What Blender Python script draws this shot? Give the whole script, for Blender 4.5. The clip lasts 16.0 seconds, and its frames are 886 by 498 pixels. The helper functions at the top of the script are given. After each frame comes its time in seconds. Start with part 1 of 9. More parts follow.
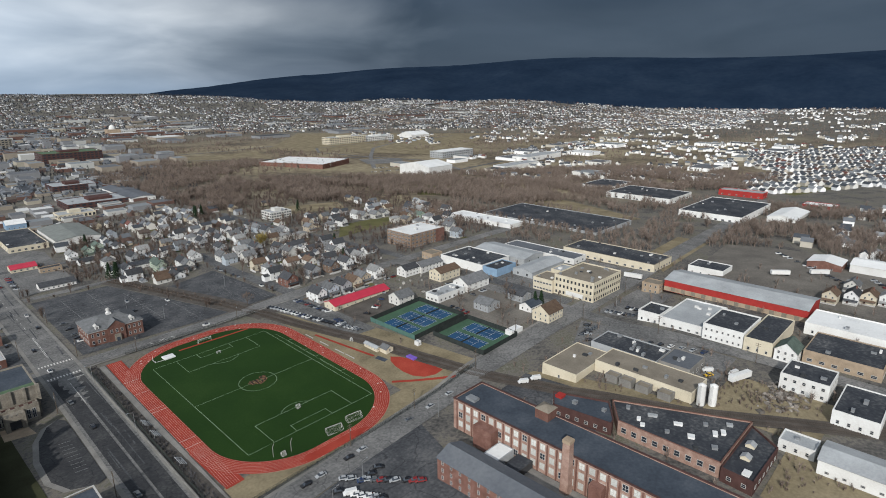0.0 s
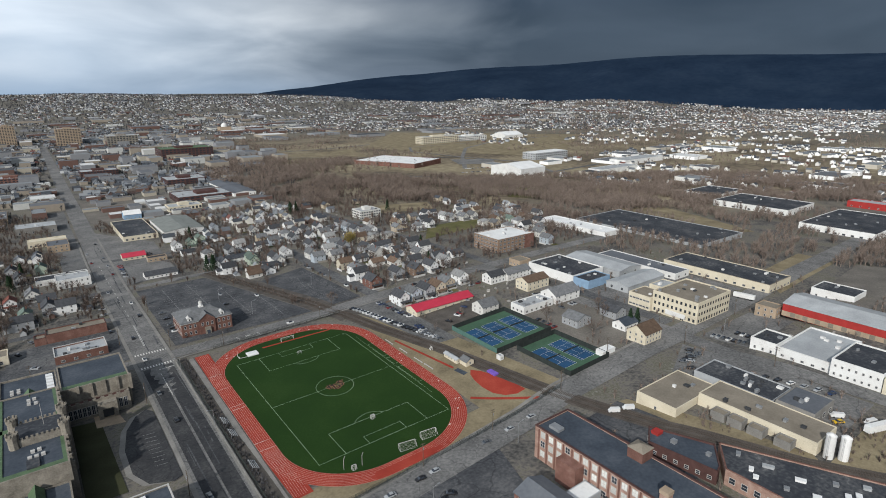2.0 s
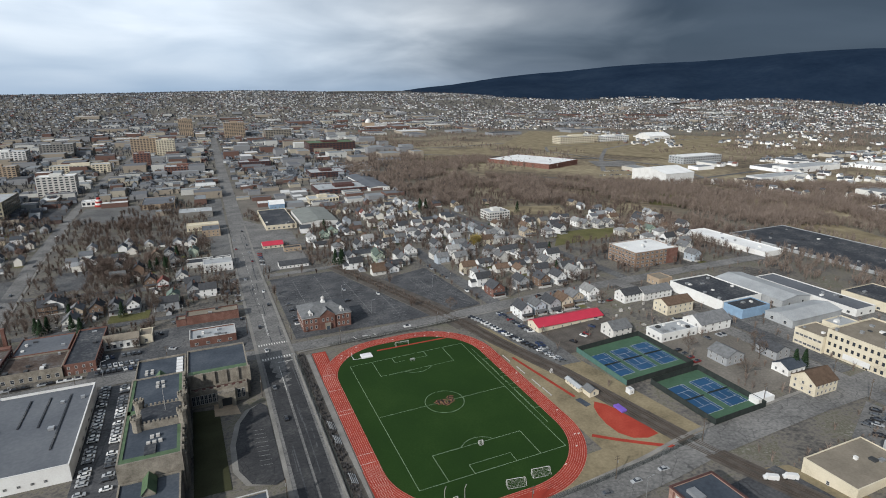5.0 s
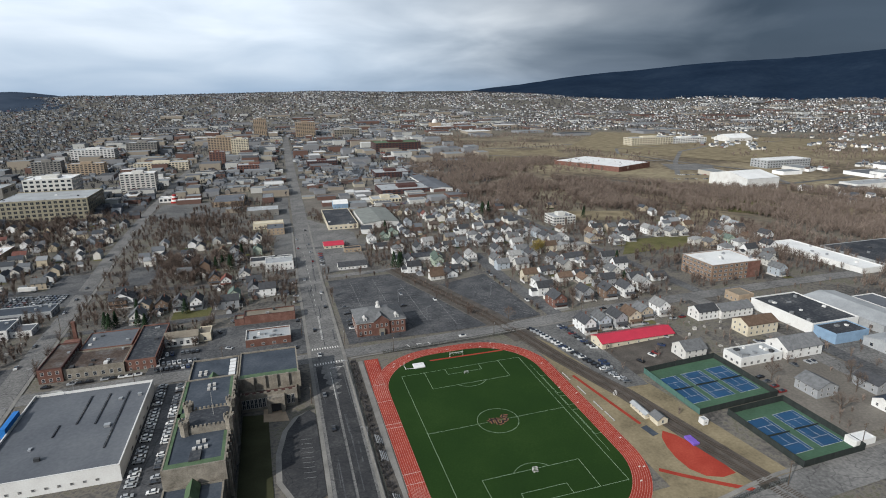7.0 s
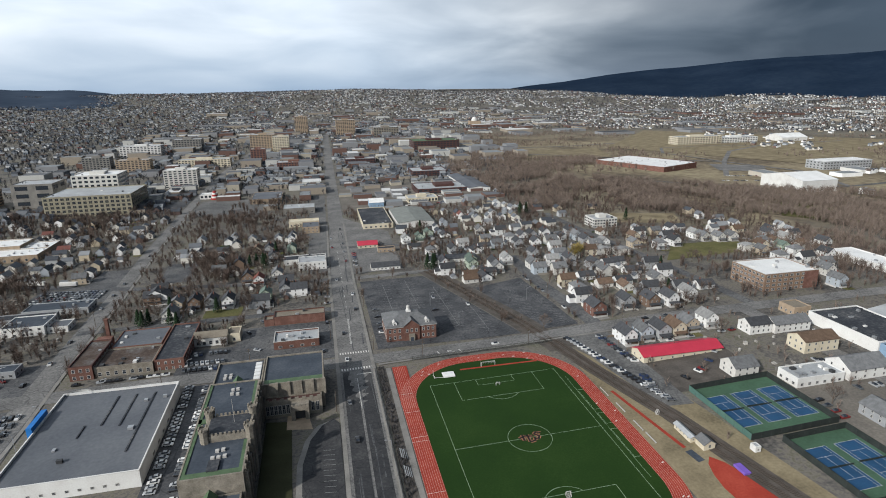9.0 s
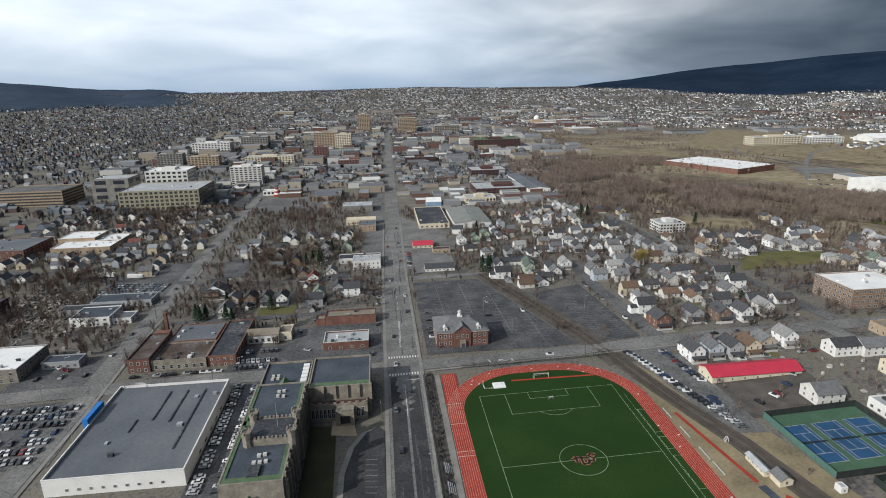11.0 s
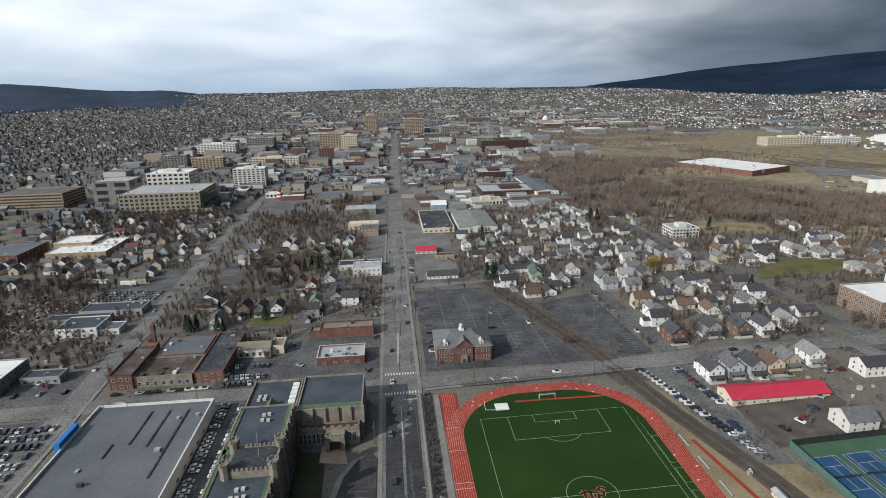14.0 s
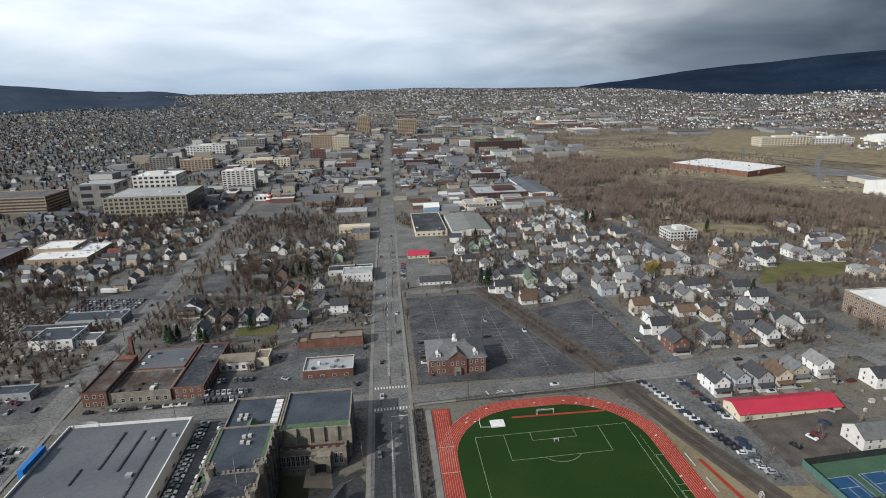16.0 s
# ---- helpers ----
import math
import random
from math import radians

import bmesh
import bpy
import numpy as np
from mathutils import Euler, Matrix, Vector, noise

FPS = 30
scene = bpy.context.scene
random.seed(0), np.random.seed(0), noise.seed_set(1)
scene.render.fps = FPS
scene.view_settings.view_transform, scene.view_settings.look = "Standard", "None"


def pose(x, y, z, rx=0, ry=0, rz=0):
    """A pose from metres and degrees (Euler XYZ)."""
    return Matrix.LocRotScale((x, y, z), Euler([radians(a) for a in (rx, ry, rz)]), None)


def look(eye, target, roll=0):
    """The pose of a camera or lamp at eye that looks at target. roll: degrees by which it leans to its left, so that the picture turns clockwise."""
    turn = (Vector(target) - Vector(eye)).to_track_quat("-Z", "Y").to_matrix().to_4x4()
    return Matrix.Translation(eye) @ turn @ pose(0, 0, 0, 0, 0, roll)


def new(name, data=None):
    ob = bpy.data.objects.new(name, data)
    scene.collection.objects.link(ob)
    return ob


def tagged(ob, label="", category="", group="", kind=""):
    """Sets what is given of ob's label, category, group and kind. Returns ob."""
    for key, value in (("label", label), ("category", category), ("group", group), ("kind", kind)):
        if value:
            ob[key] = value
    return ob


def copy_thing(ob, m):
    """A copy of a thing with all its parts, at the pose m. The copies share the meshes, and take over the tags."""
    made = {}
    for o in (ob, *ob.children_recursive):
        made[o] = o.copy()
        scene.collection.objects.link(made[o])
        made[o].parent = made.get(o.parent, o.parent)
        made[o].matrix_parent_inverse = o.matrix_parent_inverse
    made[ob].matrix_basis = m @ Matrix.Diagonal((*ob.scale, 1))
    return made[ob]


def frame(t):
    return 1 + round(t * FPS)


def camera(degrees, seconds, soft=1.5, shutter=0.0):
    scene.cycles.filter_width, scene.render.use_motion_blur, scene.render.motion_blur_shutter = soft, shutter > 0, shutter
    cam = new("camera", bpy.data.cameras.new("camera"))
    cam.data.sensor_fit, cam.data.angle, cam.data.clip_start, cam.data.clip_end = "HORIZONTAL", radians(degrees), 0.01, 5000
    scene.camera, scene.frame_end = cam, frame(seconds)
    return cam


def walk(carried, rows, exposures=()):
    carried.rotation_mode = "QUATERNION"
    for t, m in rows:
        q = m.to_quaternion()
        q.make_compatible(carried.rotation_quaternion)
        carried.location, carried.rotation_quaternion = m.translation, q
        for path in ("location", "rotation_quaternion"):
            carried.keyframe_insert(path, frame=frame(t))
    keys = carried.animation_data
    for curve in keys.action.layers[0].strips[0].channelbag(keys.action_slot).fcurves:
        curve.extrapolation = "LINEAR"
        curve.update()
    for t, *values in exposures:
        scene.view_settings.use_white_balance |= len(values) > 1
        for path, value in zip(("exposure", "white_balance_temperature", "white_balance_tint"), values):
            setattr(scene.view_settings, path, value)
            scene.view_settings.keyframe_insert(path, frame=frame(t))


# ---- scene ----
cam = camera(75.9, 16.0, soft=1.0)
PATH = [
    (0, (-119.449, -246.484, 141.124), (-50.369, -179.500, 113.903), -0.525),
    (0.5, (-116.299, -243.720, 141.041), (-49.215, -174.732, 113.829), -0.510),
    (1, (-113.155, -240.872, 140.978), (-48.572, -169.535, 113.774), -0.615),
    (1.5, (-110.044, -237.954, 140.933), (-48.945, -163.595, 113.774), -0.557),
    (2, (-107.016, -234.939, 140.869), (-49.612, -157.670, 113.771), -0.603),
    (2.5, (-104.231, -231.902, 140.805), (-50.533, -151.988, 113.783), -0.645),
    (3, (-101.649, -228.859, 140.765), (-51.513, -146.666, 113.734), -0.577),
    (3.5, (-99.199, -225.778, 140.705), (-52.309, -141.677, 113.719), -0.595),
    (4, (-96.883, -222.661, 140.608), (-53.303, -136.780, 113.680), -0.613),
    (4.2, (-95.998, -221.442, 140.561), (-53.470, -135.064, 113.537), -0.550),
    (6.5, (-86.276, -207.659, 140.799), (-57.350, -115.843, 113.721), -0.806),
    (7, (-84.438, -204.587, 140.750), (-57.256, -112.250, 113.636), -0.762),
    (7.5, (-82.836, -201.525, 140.686), (-57.213, -108.766, 113.498), -0.811),
    (8, (-81.275, -198.519, 140.620), (-57.099, -105.397, 113.347), -0.857),
    (8.5, (-79.744, -195.657, 140.540), (-57.021, -102.192, 113.189), -1.002),
    (9, (-78.265, -192.994, 140.469), (-57.588, -99.063, 113.094), -0.866),
    (9.5, (-76.863, -190.407, 140.387), (-59.031, -95.897, 113.000), -0.853),
    (10, (-75.587, -187.764, 140.298), (-60.510, -92.776, 112.913), -0.936),
    (12.5, (-70.241, -174.053, 140.236), (-62.875, -78.212, 112.664), -1.163),
    (13, (-69.056, -171.060, 140.185), (-61.638, -75.209, 112.659), -1.161),
    (13.5, (-67.938, -167.752, 140.130), (-59.916, -71.927, 112.686), -1.244),
    (14, (-66.939, -164.255, 140.043), (-57.968, -68.504, 112.634), -1.216),
    (14.5, (-66.114, -160.700, 139.917), (-56.639, -65.003, 112.487), -1.302),
    (15, (-65.444, -157.198, 139.765), (-55.870, -61.512, 112.336), -1.299),
    (15.5, (-65.029, -153.795, 139.616), (-55.008, -58.140, 112.235), -1.286),
    (16, (-64.710, -150.487, 139.464), (-54.637, -54.824, 112.130), -1.284),
]
walk(cam, [(t, look(eye, target, roll)) for t, eye, target, roll in PATH], [(0, -0.12, 6060, 8), (4.2, -0.05, 6080, 8), (9, 0.0, 6120, 8), (16, 0.0, 6170, 8)])


# ---- sky and sun: a heavy cloud deck, bright to the north-west, dark over the ridge ----
world = bpy.data.worlds.new("World")
scene.world = world
world.use_nodes = True
wt = world.node_tree
wt.nodes.clear()


def wnode(kind, **kw):
    n = wt.nodes.new(kind)
    for k, v in kw.items():
        if k in n.inputs:
            n.inputs[k].default_value = v
    return n


def wramp(stops, src):
    r = wt.nodes.new("ShaderNodeValToRGB")
    el = r.color_ramp.elements
    while len(el) < len(stops):
        el.new(0.5)
    for e, (p, c) in zip(el, stops):
        e.position, e.color = p, (*c, 1)
    wt.links.new(src, r.inputs[0])
    return r.outputs[0]


def wmath(op, a, b):
    n = wt.nodes.new("ShaderNodeMath")
    n.operation = op
    for i, v in enumerate((a, b)):
        if isinstance(v, (int, float)):
            n.inputs[i].default_value = v
        else:
            wt.links.new(v, n.inputs[i])
    return n.outputs[0]


def wmix(fac, a, b, blend="MIX"):
    n = wt.nodes.new("ShaderNodeMixRGB")
    n.blend_type = blend
    for i, v in enumerate((fac, a, b)):
        if isinstance(v, (int, float)):
            n.inputs[i].default_value = v
        elif isinstance(v, tuple):
            n.inputs[i].default_value = (*v, 1)
        else:
            wt.links.new(v, n.inputs[i])
    return n.outputs[0]


SUN_ELEV, SUN_AZ = radians(31), radians(238)     # azimuth clockwise from +y
sky = wt.nodes.new("ShaderNodeTexSky")
sky.sky_type = "NISHITA"
sky.sun_disc = False
sky.sun_elevation, sky.sun_rotation = SUN_ELEV, SUN_AZ
coord = wt.nodes.new("ShaderNodeTexCoord")
sep = wt.nodes.new("ShaderNodeSeparateXYZ")
wt.links.new(coord.outputs["Generated"], sep.inputs[0])
# cloud deck seen in perspective: the direction divided by its height
height = wmath("ADD", wmath("MAXIMUM", sep.outputs[2], 0.0), 0.20)
deck = wt.nodes.new("ShaderNodeCombineXYZ")
wt.links.new(wmath("DIVIDE", sep.outputs[0], height), deck.inputs[0])
wt.links.new(wmath("DIVIDE", sep.outputs[1], height), deck.inputs[1])
puffs = wnode("ShaderNodeTexNoise", Scale=1.1, Detail=6.0, Roughness=0.46, Distortion=0.35)
wt.links.new(deck.outputs[0], puffs.inputs["Vector"])
veil = wnode("ShaderNodeTexNoise", Scale=0.28, Detail=3.0, Roughness=0.5)
wt.links.new(deck.outputs[0], veil.inputs["Vector"])
# how far round to the east the view looks: 0 bright side, 1 storm side
az = wmath("ARCTAN2", sep.outputs[0], sep.outputs[1])
side = wmath("ADD", wmath("MULTIPLY", az, 1.22), wmath("MULTIPLY", wmath("SUBTRACT", veil.outputs["Fac"], 0.5), 1.1))
side = wmath("ADD", side, wmath("SUBTRACT", wmath("MULTIPLY", sep.outputs[2], 0.75), 0.05))
side = wmath("ADD", side, wmath("MULTIPLY", wmath("SUBTRACT", puffs.outputs["Fac"], 0.5), -0.45))
storm = wramp([(0.12, (0, 0, 0)), (0.38, (0.30,) * 3), (0.64, (0.74,) * 3), (0.98, (1, 1, 1))], side)
bright = wramp([(0.28, (0.55, 0.62, 0.71)), (0.50, (0.75, 0.80, 0.86)), (0.70, (0.97, 0.99, 1.01))], puffs.outputs["Fac"])
dark = wramp([(0.3, (0.028, 0.041, 0.064)), (0.7, (0.062, 0.080, 0.110))], puffs.outputs["Fac"])
clouds = wmix(storm, bright, dark)
# paler blue band low over the horizon
low = wramp([(0.0, (1, 1, 1)), (0.035, (0.60,) * 3), (0.11, (0, 0, 0))], sep.outputs[2])
lowcol = wmix(storm, (0.27, 0.37, 0.50), (0.040, 0.066, 0.115))
clouds = wmix(wmath("MULTIPLY", low, 0.75), clouds, lowcol)
bg_sky = wnode("ShaderNodeBackground", Strength=0.005)
wt.links.new(sky.outputs[0], bg_sky.inputs[0])
bg_cloud = wnode("ShaderNodeBackground", Strength=1.10)
wt.links.new(clouds, bg_cloud.inputs[0])
both = wt.nodes.new("ShaderNodeAddShader")
wt.links.new(bg_sky.outputs[0], both.inputs[0])
wt.links.new(bg_cloud.outputs[0], both.inputs[1])
wout = wt.nodes.new("ShaderNodeOutputWorld")
wt.links.new(both.outputs[0], wout.inputs[0])

sun = new("sun", bpy.data.lights.new("sun", "SUN"))
sun.data.energy, sun.data.angle, sun.data.color = 4.1, radians(1.0), (1.0, 0.92, 0.82)
sdir = Vector((math.sin(SUN_AZ) * math.cos(SUN_ELEV), math.cos(SUN_AZ) * math.cos(SUN_ELEV), math.sin(SUN_ELEV)))
sun.matrix_world = look(tuple(sdir * 100), (0, 0, 0))


# ---- materials ----
MATS = {}


def material(name, stops, scale=1.0, fine=12.0, rough=0.85, bump=0.0, metal=0.0, detail=6.0, vary=0.0, spec=0.12, fine_mix=0.35,
             island=False, stretch=None, cracks=0.0):
    """Two noises, coarse and fine, drive a colour ramp; vary shifts the value from object to object."""
    if name in MATS:
        return MATS[name]
    m = bpy.data.materials.new(name)
    m.use_nodes = True
    nt = m.node_tree
    b = nt.nodes["Principled BSDF"]
    b.inputs["Roughness"].default_value = rough
    b.inputs["Metallic"].default_value = metal
    b.inputs["Specular IOR Level"].default_value = spec
    tc = nt.nodes.new("ShaderNodeTexCoord")
    src = tc.outputs["Object"]
    if stretch:
        mp = nt.nodes.new("ShaderNodeMapping")
        mp.inputs["Scale"].default_value = stretch
        nt.links.new(src, mp.inputs["Vector"])
        src = mp.outputs[0]
    a = nt.nodes.new("ShaderNodeTexNoise")
    a.inputs["Scale"].default_value, a.inputs["Detail"].default_value = scale, detail
    f = nt.nodes.new("ShaderNodeTexNoise")
    f.inputs["Scale"].default_value, f.inputs["Detail"].default_value = fine, 3.0
    for n in (a, f):
        nt.links.new(src, n.inputs["Vector"])
    mx = nt.nodes.new("ShaderNodeMix")
    mx.inputs[0].default_value = fine_mix
    nt.links.new(a.outputs["Fac"], mx.inputs[2])
    nt.links.new(f.outputs["Fac"], mx.inputs[3])
    ramp = nt.nodes.new("ShaderNodeValToRGB")
    el = ramp.color_ramp.elements
    while len(el) < len(stops):
        el.new(0.5)
    for e, (p, c) in zip(el, stops):
        e.position, e.color = p, (*c, 1)
    nt.links.new(mx.outputs[0], ramp.inputs[0])
    col = ramp.outputs[0]
    if vary:
        hsv = nt.nodes.new("ShaderNodeHueSaturation")
        if island:
            rnd = nt.nodes.new("ShaderNodeNewGeometry").outputs["Random Per Island"]
        else:
            rnd = nt.nodes.new("ShaderNodeObjectInfo").outputs["Random"]
        mr = nt.nodes.new("ShaderNodeMapRange")
        mr.inputs["To Min"].default_value, mr.inputs["To Max"].default_value = 1 - vary, 1 + vary
        nt.links.new(rnd, mr.inputs["Value"])
        nt.links.new(mr.outputs[0], hsv.inputs["Value"])
        nt.links.new(col, hsv.inputs["Color"])
        col = hsv.outputs[0]
    if cracks:      # a web of dark sealed cracks
        warp = nt.nodes.new("ShaderNodeVectorMath")
        warp.operation = "ADD"
        wn = nt.nodes.new("ShaderNodeTexNoise")
        wn.inputs["Scale"].default_value = 0.12
        ws = nt.nodes.new("ShaderNodeVectorMath")
        ws.operation = "SCALE"
        ws.inputs["Scale"].default_value = 6.0
        nt.links.new(src, wn.inputs["Vector"])
        nt.links.new(wn.outputs["Color"], ws.inputs[0])
        nt.links.new(src, warp.inputs[0])
        nt.links.new(ws.outputs[0], warp.inputs[1])
        vo = nt.nodes.new("ShaderNodeTexVoronoi")
        vo.feature = "DISTANCE_TO_EDGE"
        vo.inputs["Scale"].default_value = cracks
        nt.links.new(warp.outputs[0], vo.inputs["Vector"])
        cr = nt.nodes.new("ShaderNodeValToRGB")
        cr.color_ramp.elements[0].position, cr.color_ramp.elements[0].color = 0.006, (0.66, 0.66, 0.67, 1)
        cr.color_ramp.elements[1].position, cr.color_ramp.elements[1].color = 0.022, (1, 1, 1, 1)
        nt.links.new(vo.outputs["Distance"], cr.inputs[0])
        mu = nt.nodes.new("ShaderNodeMixRGB")
        mu.blend_type = "MULTIPLY"
        mu.inputs[0].default_value = 1.0
        nt.links.new(col, mu.inputs[1])
        nt.links.new(cr.outputs[0], mu.inputs[2])
        col = mu.outputs[0]
    nt.links.new(col, b.inputs["Base Color"])
    if bump:
        bp = nt.nodes.new("ShaderNodeBump")
        bp.inputs["Strength"].default_value, bp.inputs["Distance"].default_value = bump, 0.05
        nt.links.new(mx.outputs[0], bp.inputs["Height"])
        nt.links.new(bp.outputs[0], b.inputs["Normal"])
    MATS[name] = m
    return m


def shades(c, spread=0.25):
    """Ramp stops round one base colour."""
    lo = tuple(v * (1 - spread) for v in c)
    hi = tuple(min(1, v * (1 + spread)) for v in c)
    return [(0.32, lo), (0.5, c), (0.68, hi)]


def plain(name, c, rough=0.8, spread=0.2, scale=0.35, fine=4.0, vary=0.0, metal=0.0, spec=0.12, bump=0.0, island=False):
    return material(name, shades(c, spread), scale=scale, fine=fine, rough=rough, vary=vary, metal=metal, spec=spec, bump=bump, island=island)


def ground_material():
    """Grey-brown soil in the town; tan and brown dead grass over the valley floor east and north of it."""
    m = material("ground_soil", [(0.32, (0.044, 0.043, 0.042)), (0.44, (0.098, 0.093, 0.087)), (0.53, (0.158, 0.144, 0.125)),
                                 (0.60, (0.105, 0.102, 0.072)), (0.70, (0.225, 0.214, 0.196))], scale=0.04, fine=0.6, rough=0.95, detail=9, fine_mix=0.45)
    nt = m.node_tree

    def node(kind, **values):
        n = nt.nodes.new(kind)
        for k, v in values.items():
            n.inputs[k].default_value = v
        return n

    def calc(op, a, b):
        n = nt.nodes.new("ShaderNodeMath")
        n.operation = op
        for k, v in enumerate((a, b)):
            if isinstance(v, float):
                n.inputs[k].default_value = v
            else:
                nt.links.new(v, n.inputs[k])
        return n.outputs[0]

    co = nt.nodes.new("ShaderNodeTexCoord").outputs["Object"]
    sp = nt.nodes.new("ShaderNodeSeparateXYZ")
    nt.links.new(co, sp.inputs[0])
    broad = node("ShaderNodeTexNoise", Scale=0.006, Detail=7.0)
    fine = node("ShaderNodeTexNoise", Scale=0.09, Detail=6.0)
    nt.links.new(co, broad.inputs["Vector"])
    nt.links.new(co, fine.inputs["Vector"])
    tone = calc("ADD", calc("MULTIPLY", broad.outputs["Fac"], 0.6), calc("MULTIPLY", fine.outputs["Fac"], 0.4))
    ramp = nt.nodes.new("ShaderNodeValToRGB")
    el = ramp.color_ramp.elements
    stops = ((0.36, (0.072, 0.060, 0.046)), (0.46, (0.140, 0.114, 0.082)), (0.54, (0.225, 0.188, 0.126)), (0.64, (0.295, 0.258, 0.168)))
    while len(el) < len(stops):
        el.new(0.5)
    for e, (p, c) in zip(el, stops):
        e.position, e.color = p, (*c, 1)
    nt.links.new(tone, ramp.inputs[0])
    away = calc("ADD", calc("MULTIPLY", sp.outputs[0], 0.62), sp.outputs[1])
    away = calc("ADD", away, calc("MULTIPLY", calc("SUBTRACT", broad.outputs["Fac"], 0.5), 500.0))
    edge = node("ShaderNodeMapRange")
    edge.inputs["From Min"].default_value, edge.inputs["From Max"].default_value = 420.0, 620.0
    nt.links.new(away, edge.inputs["Value"])
    east = node("ShaderNodeMapRange")
    east.inputs["From Min"].default_value, east.inputs["From Max"].default_value = 90.0, 300.0
    nt.links.new(calc("SUBTRACT", sp.outputs[0], calc("MULTIPLY", sp.outputs[1], 0.12)), east.inputs["Value"])
    reach = nt.nodes.new("ShaderNodeVectorMath")
    reach.operation = "LENGTH"
    nt.links.new(co, reach.inputs[0])
    near = node("ShaderNodeMapRange")
    near.inputs["From Min"].default_value, near.inputs["From Max"].default_value = 2100.0, 1500.0
    nt.links.new(reach.outputs["Value"], near.inputs["Value"])
    mix = nt.nodes.new("ShaderNodeMixRGB")
    bsdf = nt.nodes["Principled BSDF"]
    nt.links.new(calc("MULTIPLY", calc("MULTIPLY", edge.outputs[0], east.outputs[0]), near.outputs[0]), mix.inputs[0])
    nt.links.new(bsdf.inputs["Base Color"].links[0].from_socket, mix.inputs[1])
    nt.links.new(ramp.outputs[0], mix.inputs[2])
    nt.links.new(mix.outputs[0], bsdf.inputs["Base Color"])
    return m


M_GROUND = ground_material()
M_ASPHALT = material("asphalt_worn", [(0.34, (0.050, 0.052, 0.056)), (0.5, (0.094, 0.095, 0.098)), (0.66, (0.155, 0.154, 0.151))],
                     scale=0.05, fine=0.7, rough=0.92, detail=8, fine_mix=0.5, cracks=0.09)
M_ROADGREY = material("road_pale", [(0.34, (0.070, 0.071, 0.073)), (0.5, (0.124, 0.123, 0.121)), (0.66, (0.190, 0.187, 0.181))],
                      scale=0.06, fine=0.9, rough=0.92, detail=8, fine_mix=0.5, cracks=0.13)
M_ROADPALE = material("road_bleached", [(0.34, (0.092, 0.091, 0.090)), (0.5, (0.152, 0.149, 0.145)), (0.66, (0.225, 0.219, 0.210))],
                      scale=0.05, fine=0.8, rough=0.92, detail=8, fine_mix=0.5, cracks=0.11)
M_GRAVEL = material("gravel_pale", [(0.3, (0.095, 0.087, 0.078)), (0.5, (0.145, 0.132, 0.116)), (0.7, (0.205, 0.188, 0.164))], scale=0.06, fine=0.9, rough=0.95, detail=8, fine_mix=0.45)
M_LOT = material("asphalt_dark", [(0.34, (0.040, 0.042, 0.047)), (0.5, (0.070, 0.072, 0.077)), (0.66, (0.122, 0.122, 0.124))],
                 scale=0.07, fine=0.8, rough=0.9, detail=8, fine_mix=0.45, cracks=0.07)
M_TARRED = material("asphalt_tarred", [(0.3, (0.028, 0.029, 0.032)), (0.5, (0.046, 0.047, 0.050)), (0.7, (0.085, 0.084, 0.083))],
                    scale=0.09, fine=0.9, rough=0.9, detail=9, fine_mix=0.45, cracks=0.16)
M_CONCRETE = material("concrete", shades((0.200, 0.192, 0.178), 0.28), scale=0.15, fine=2.0, rough=0.9)
M_GRASSDRY = material("grass_dry", [(0.3, (0.110, 0.092, 0.060)), (0.5, (0.200, 0.166, 0.106)), (0.7, (0.285, 0.240, 0.155))],
                      scale=0.06, fine=0.9, rough=0.95, detail=8)
M_GRASS = material("grass_green", [(0.3, (0.060, 0.064, 0.026)), (0.5, (0.108, 0.104, 0.044)), (0.7, (0.165, 0.142, 0.072))],
                   scale=0.05, fine=0.8, rough=0.95, detail=8)
M_TURF = material("turf", [(0.28, (0.011, 0.029, 0.006)), (0.5, (0.015, 0.038, 0.007)), (0.64, (0.022, 0.048, 0.010)), (0.76, (0.038, 0.048, 0.016))],
                  scale=0.035, fine=1.6, rough=0.9, detail=7, fine_mix=0.4)
M_TRACK = material("track_red", [(0.3, (0.22, 0.031, 0.021)), (0.5, (0.275, 0.041, 0.027)), (0.7, (0.34, 0.062, 0.040))],
                   scale=0.09, fine=1.5, rough=0.9)
M_LINE = plain("line_white", (0.58, 0.57, 0.54), 0.85, 0.12)
M_TURFLINE = plain("line_turf", (0.30, 0.40, 0.27), 0.85, 0.15)
M_BLUECOURT = plain("court_blue", (0.022, 0.066, 0.140), 0.8, 0.18, 0.1, 1.0)
M_GREENCOURT = plain("court_green", (0.058, 0.108, 0.070), 0.85, 0.22, 0.1, 1.0)
# blue-grey base colour carries the distance haze over the western hills
M_HILLSHAZE = material("hill_woods_haze", [(0.3, (0.034, 0.048, 0.072)), (0.5, (0.046, 0.062, 0.090)), (0.7, (0.062, 0.080, 0.110))],
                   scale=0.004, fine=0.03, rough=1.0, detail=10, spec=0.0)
# storm shade and distance haze are put into this dark blue base colour
M_RIDGEHAZE = material("ridge_woods_shade_haze", [(0.3, (0.009, 0.017, 0.033)), (0.5, (0.013, 0.023, 0.042)), (0.7, (0.019, 0.031, 0.052))],
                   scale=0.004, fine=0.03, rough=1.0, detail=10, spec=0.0)


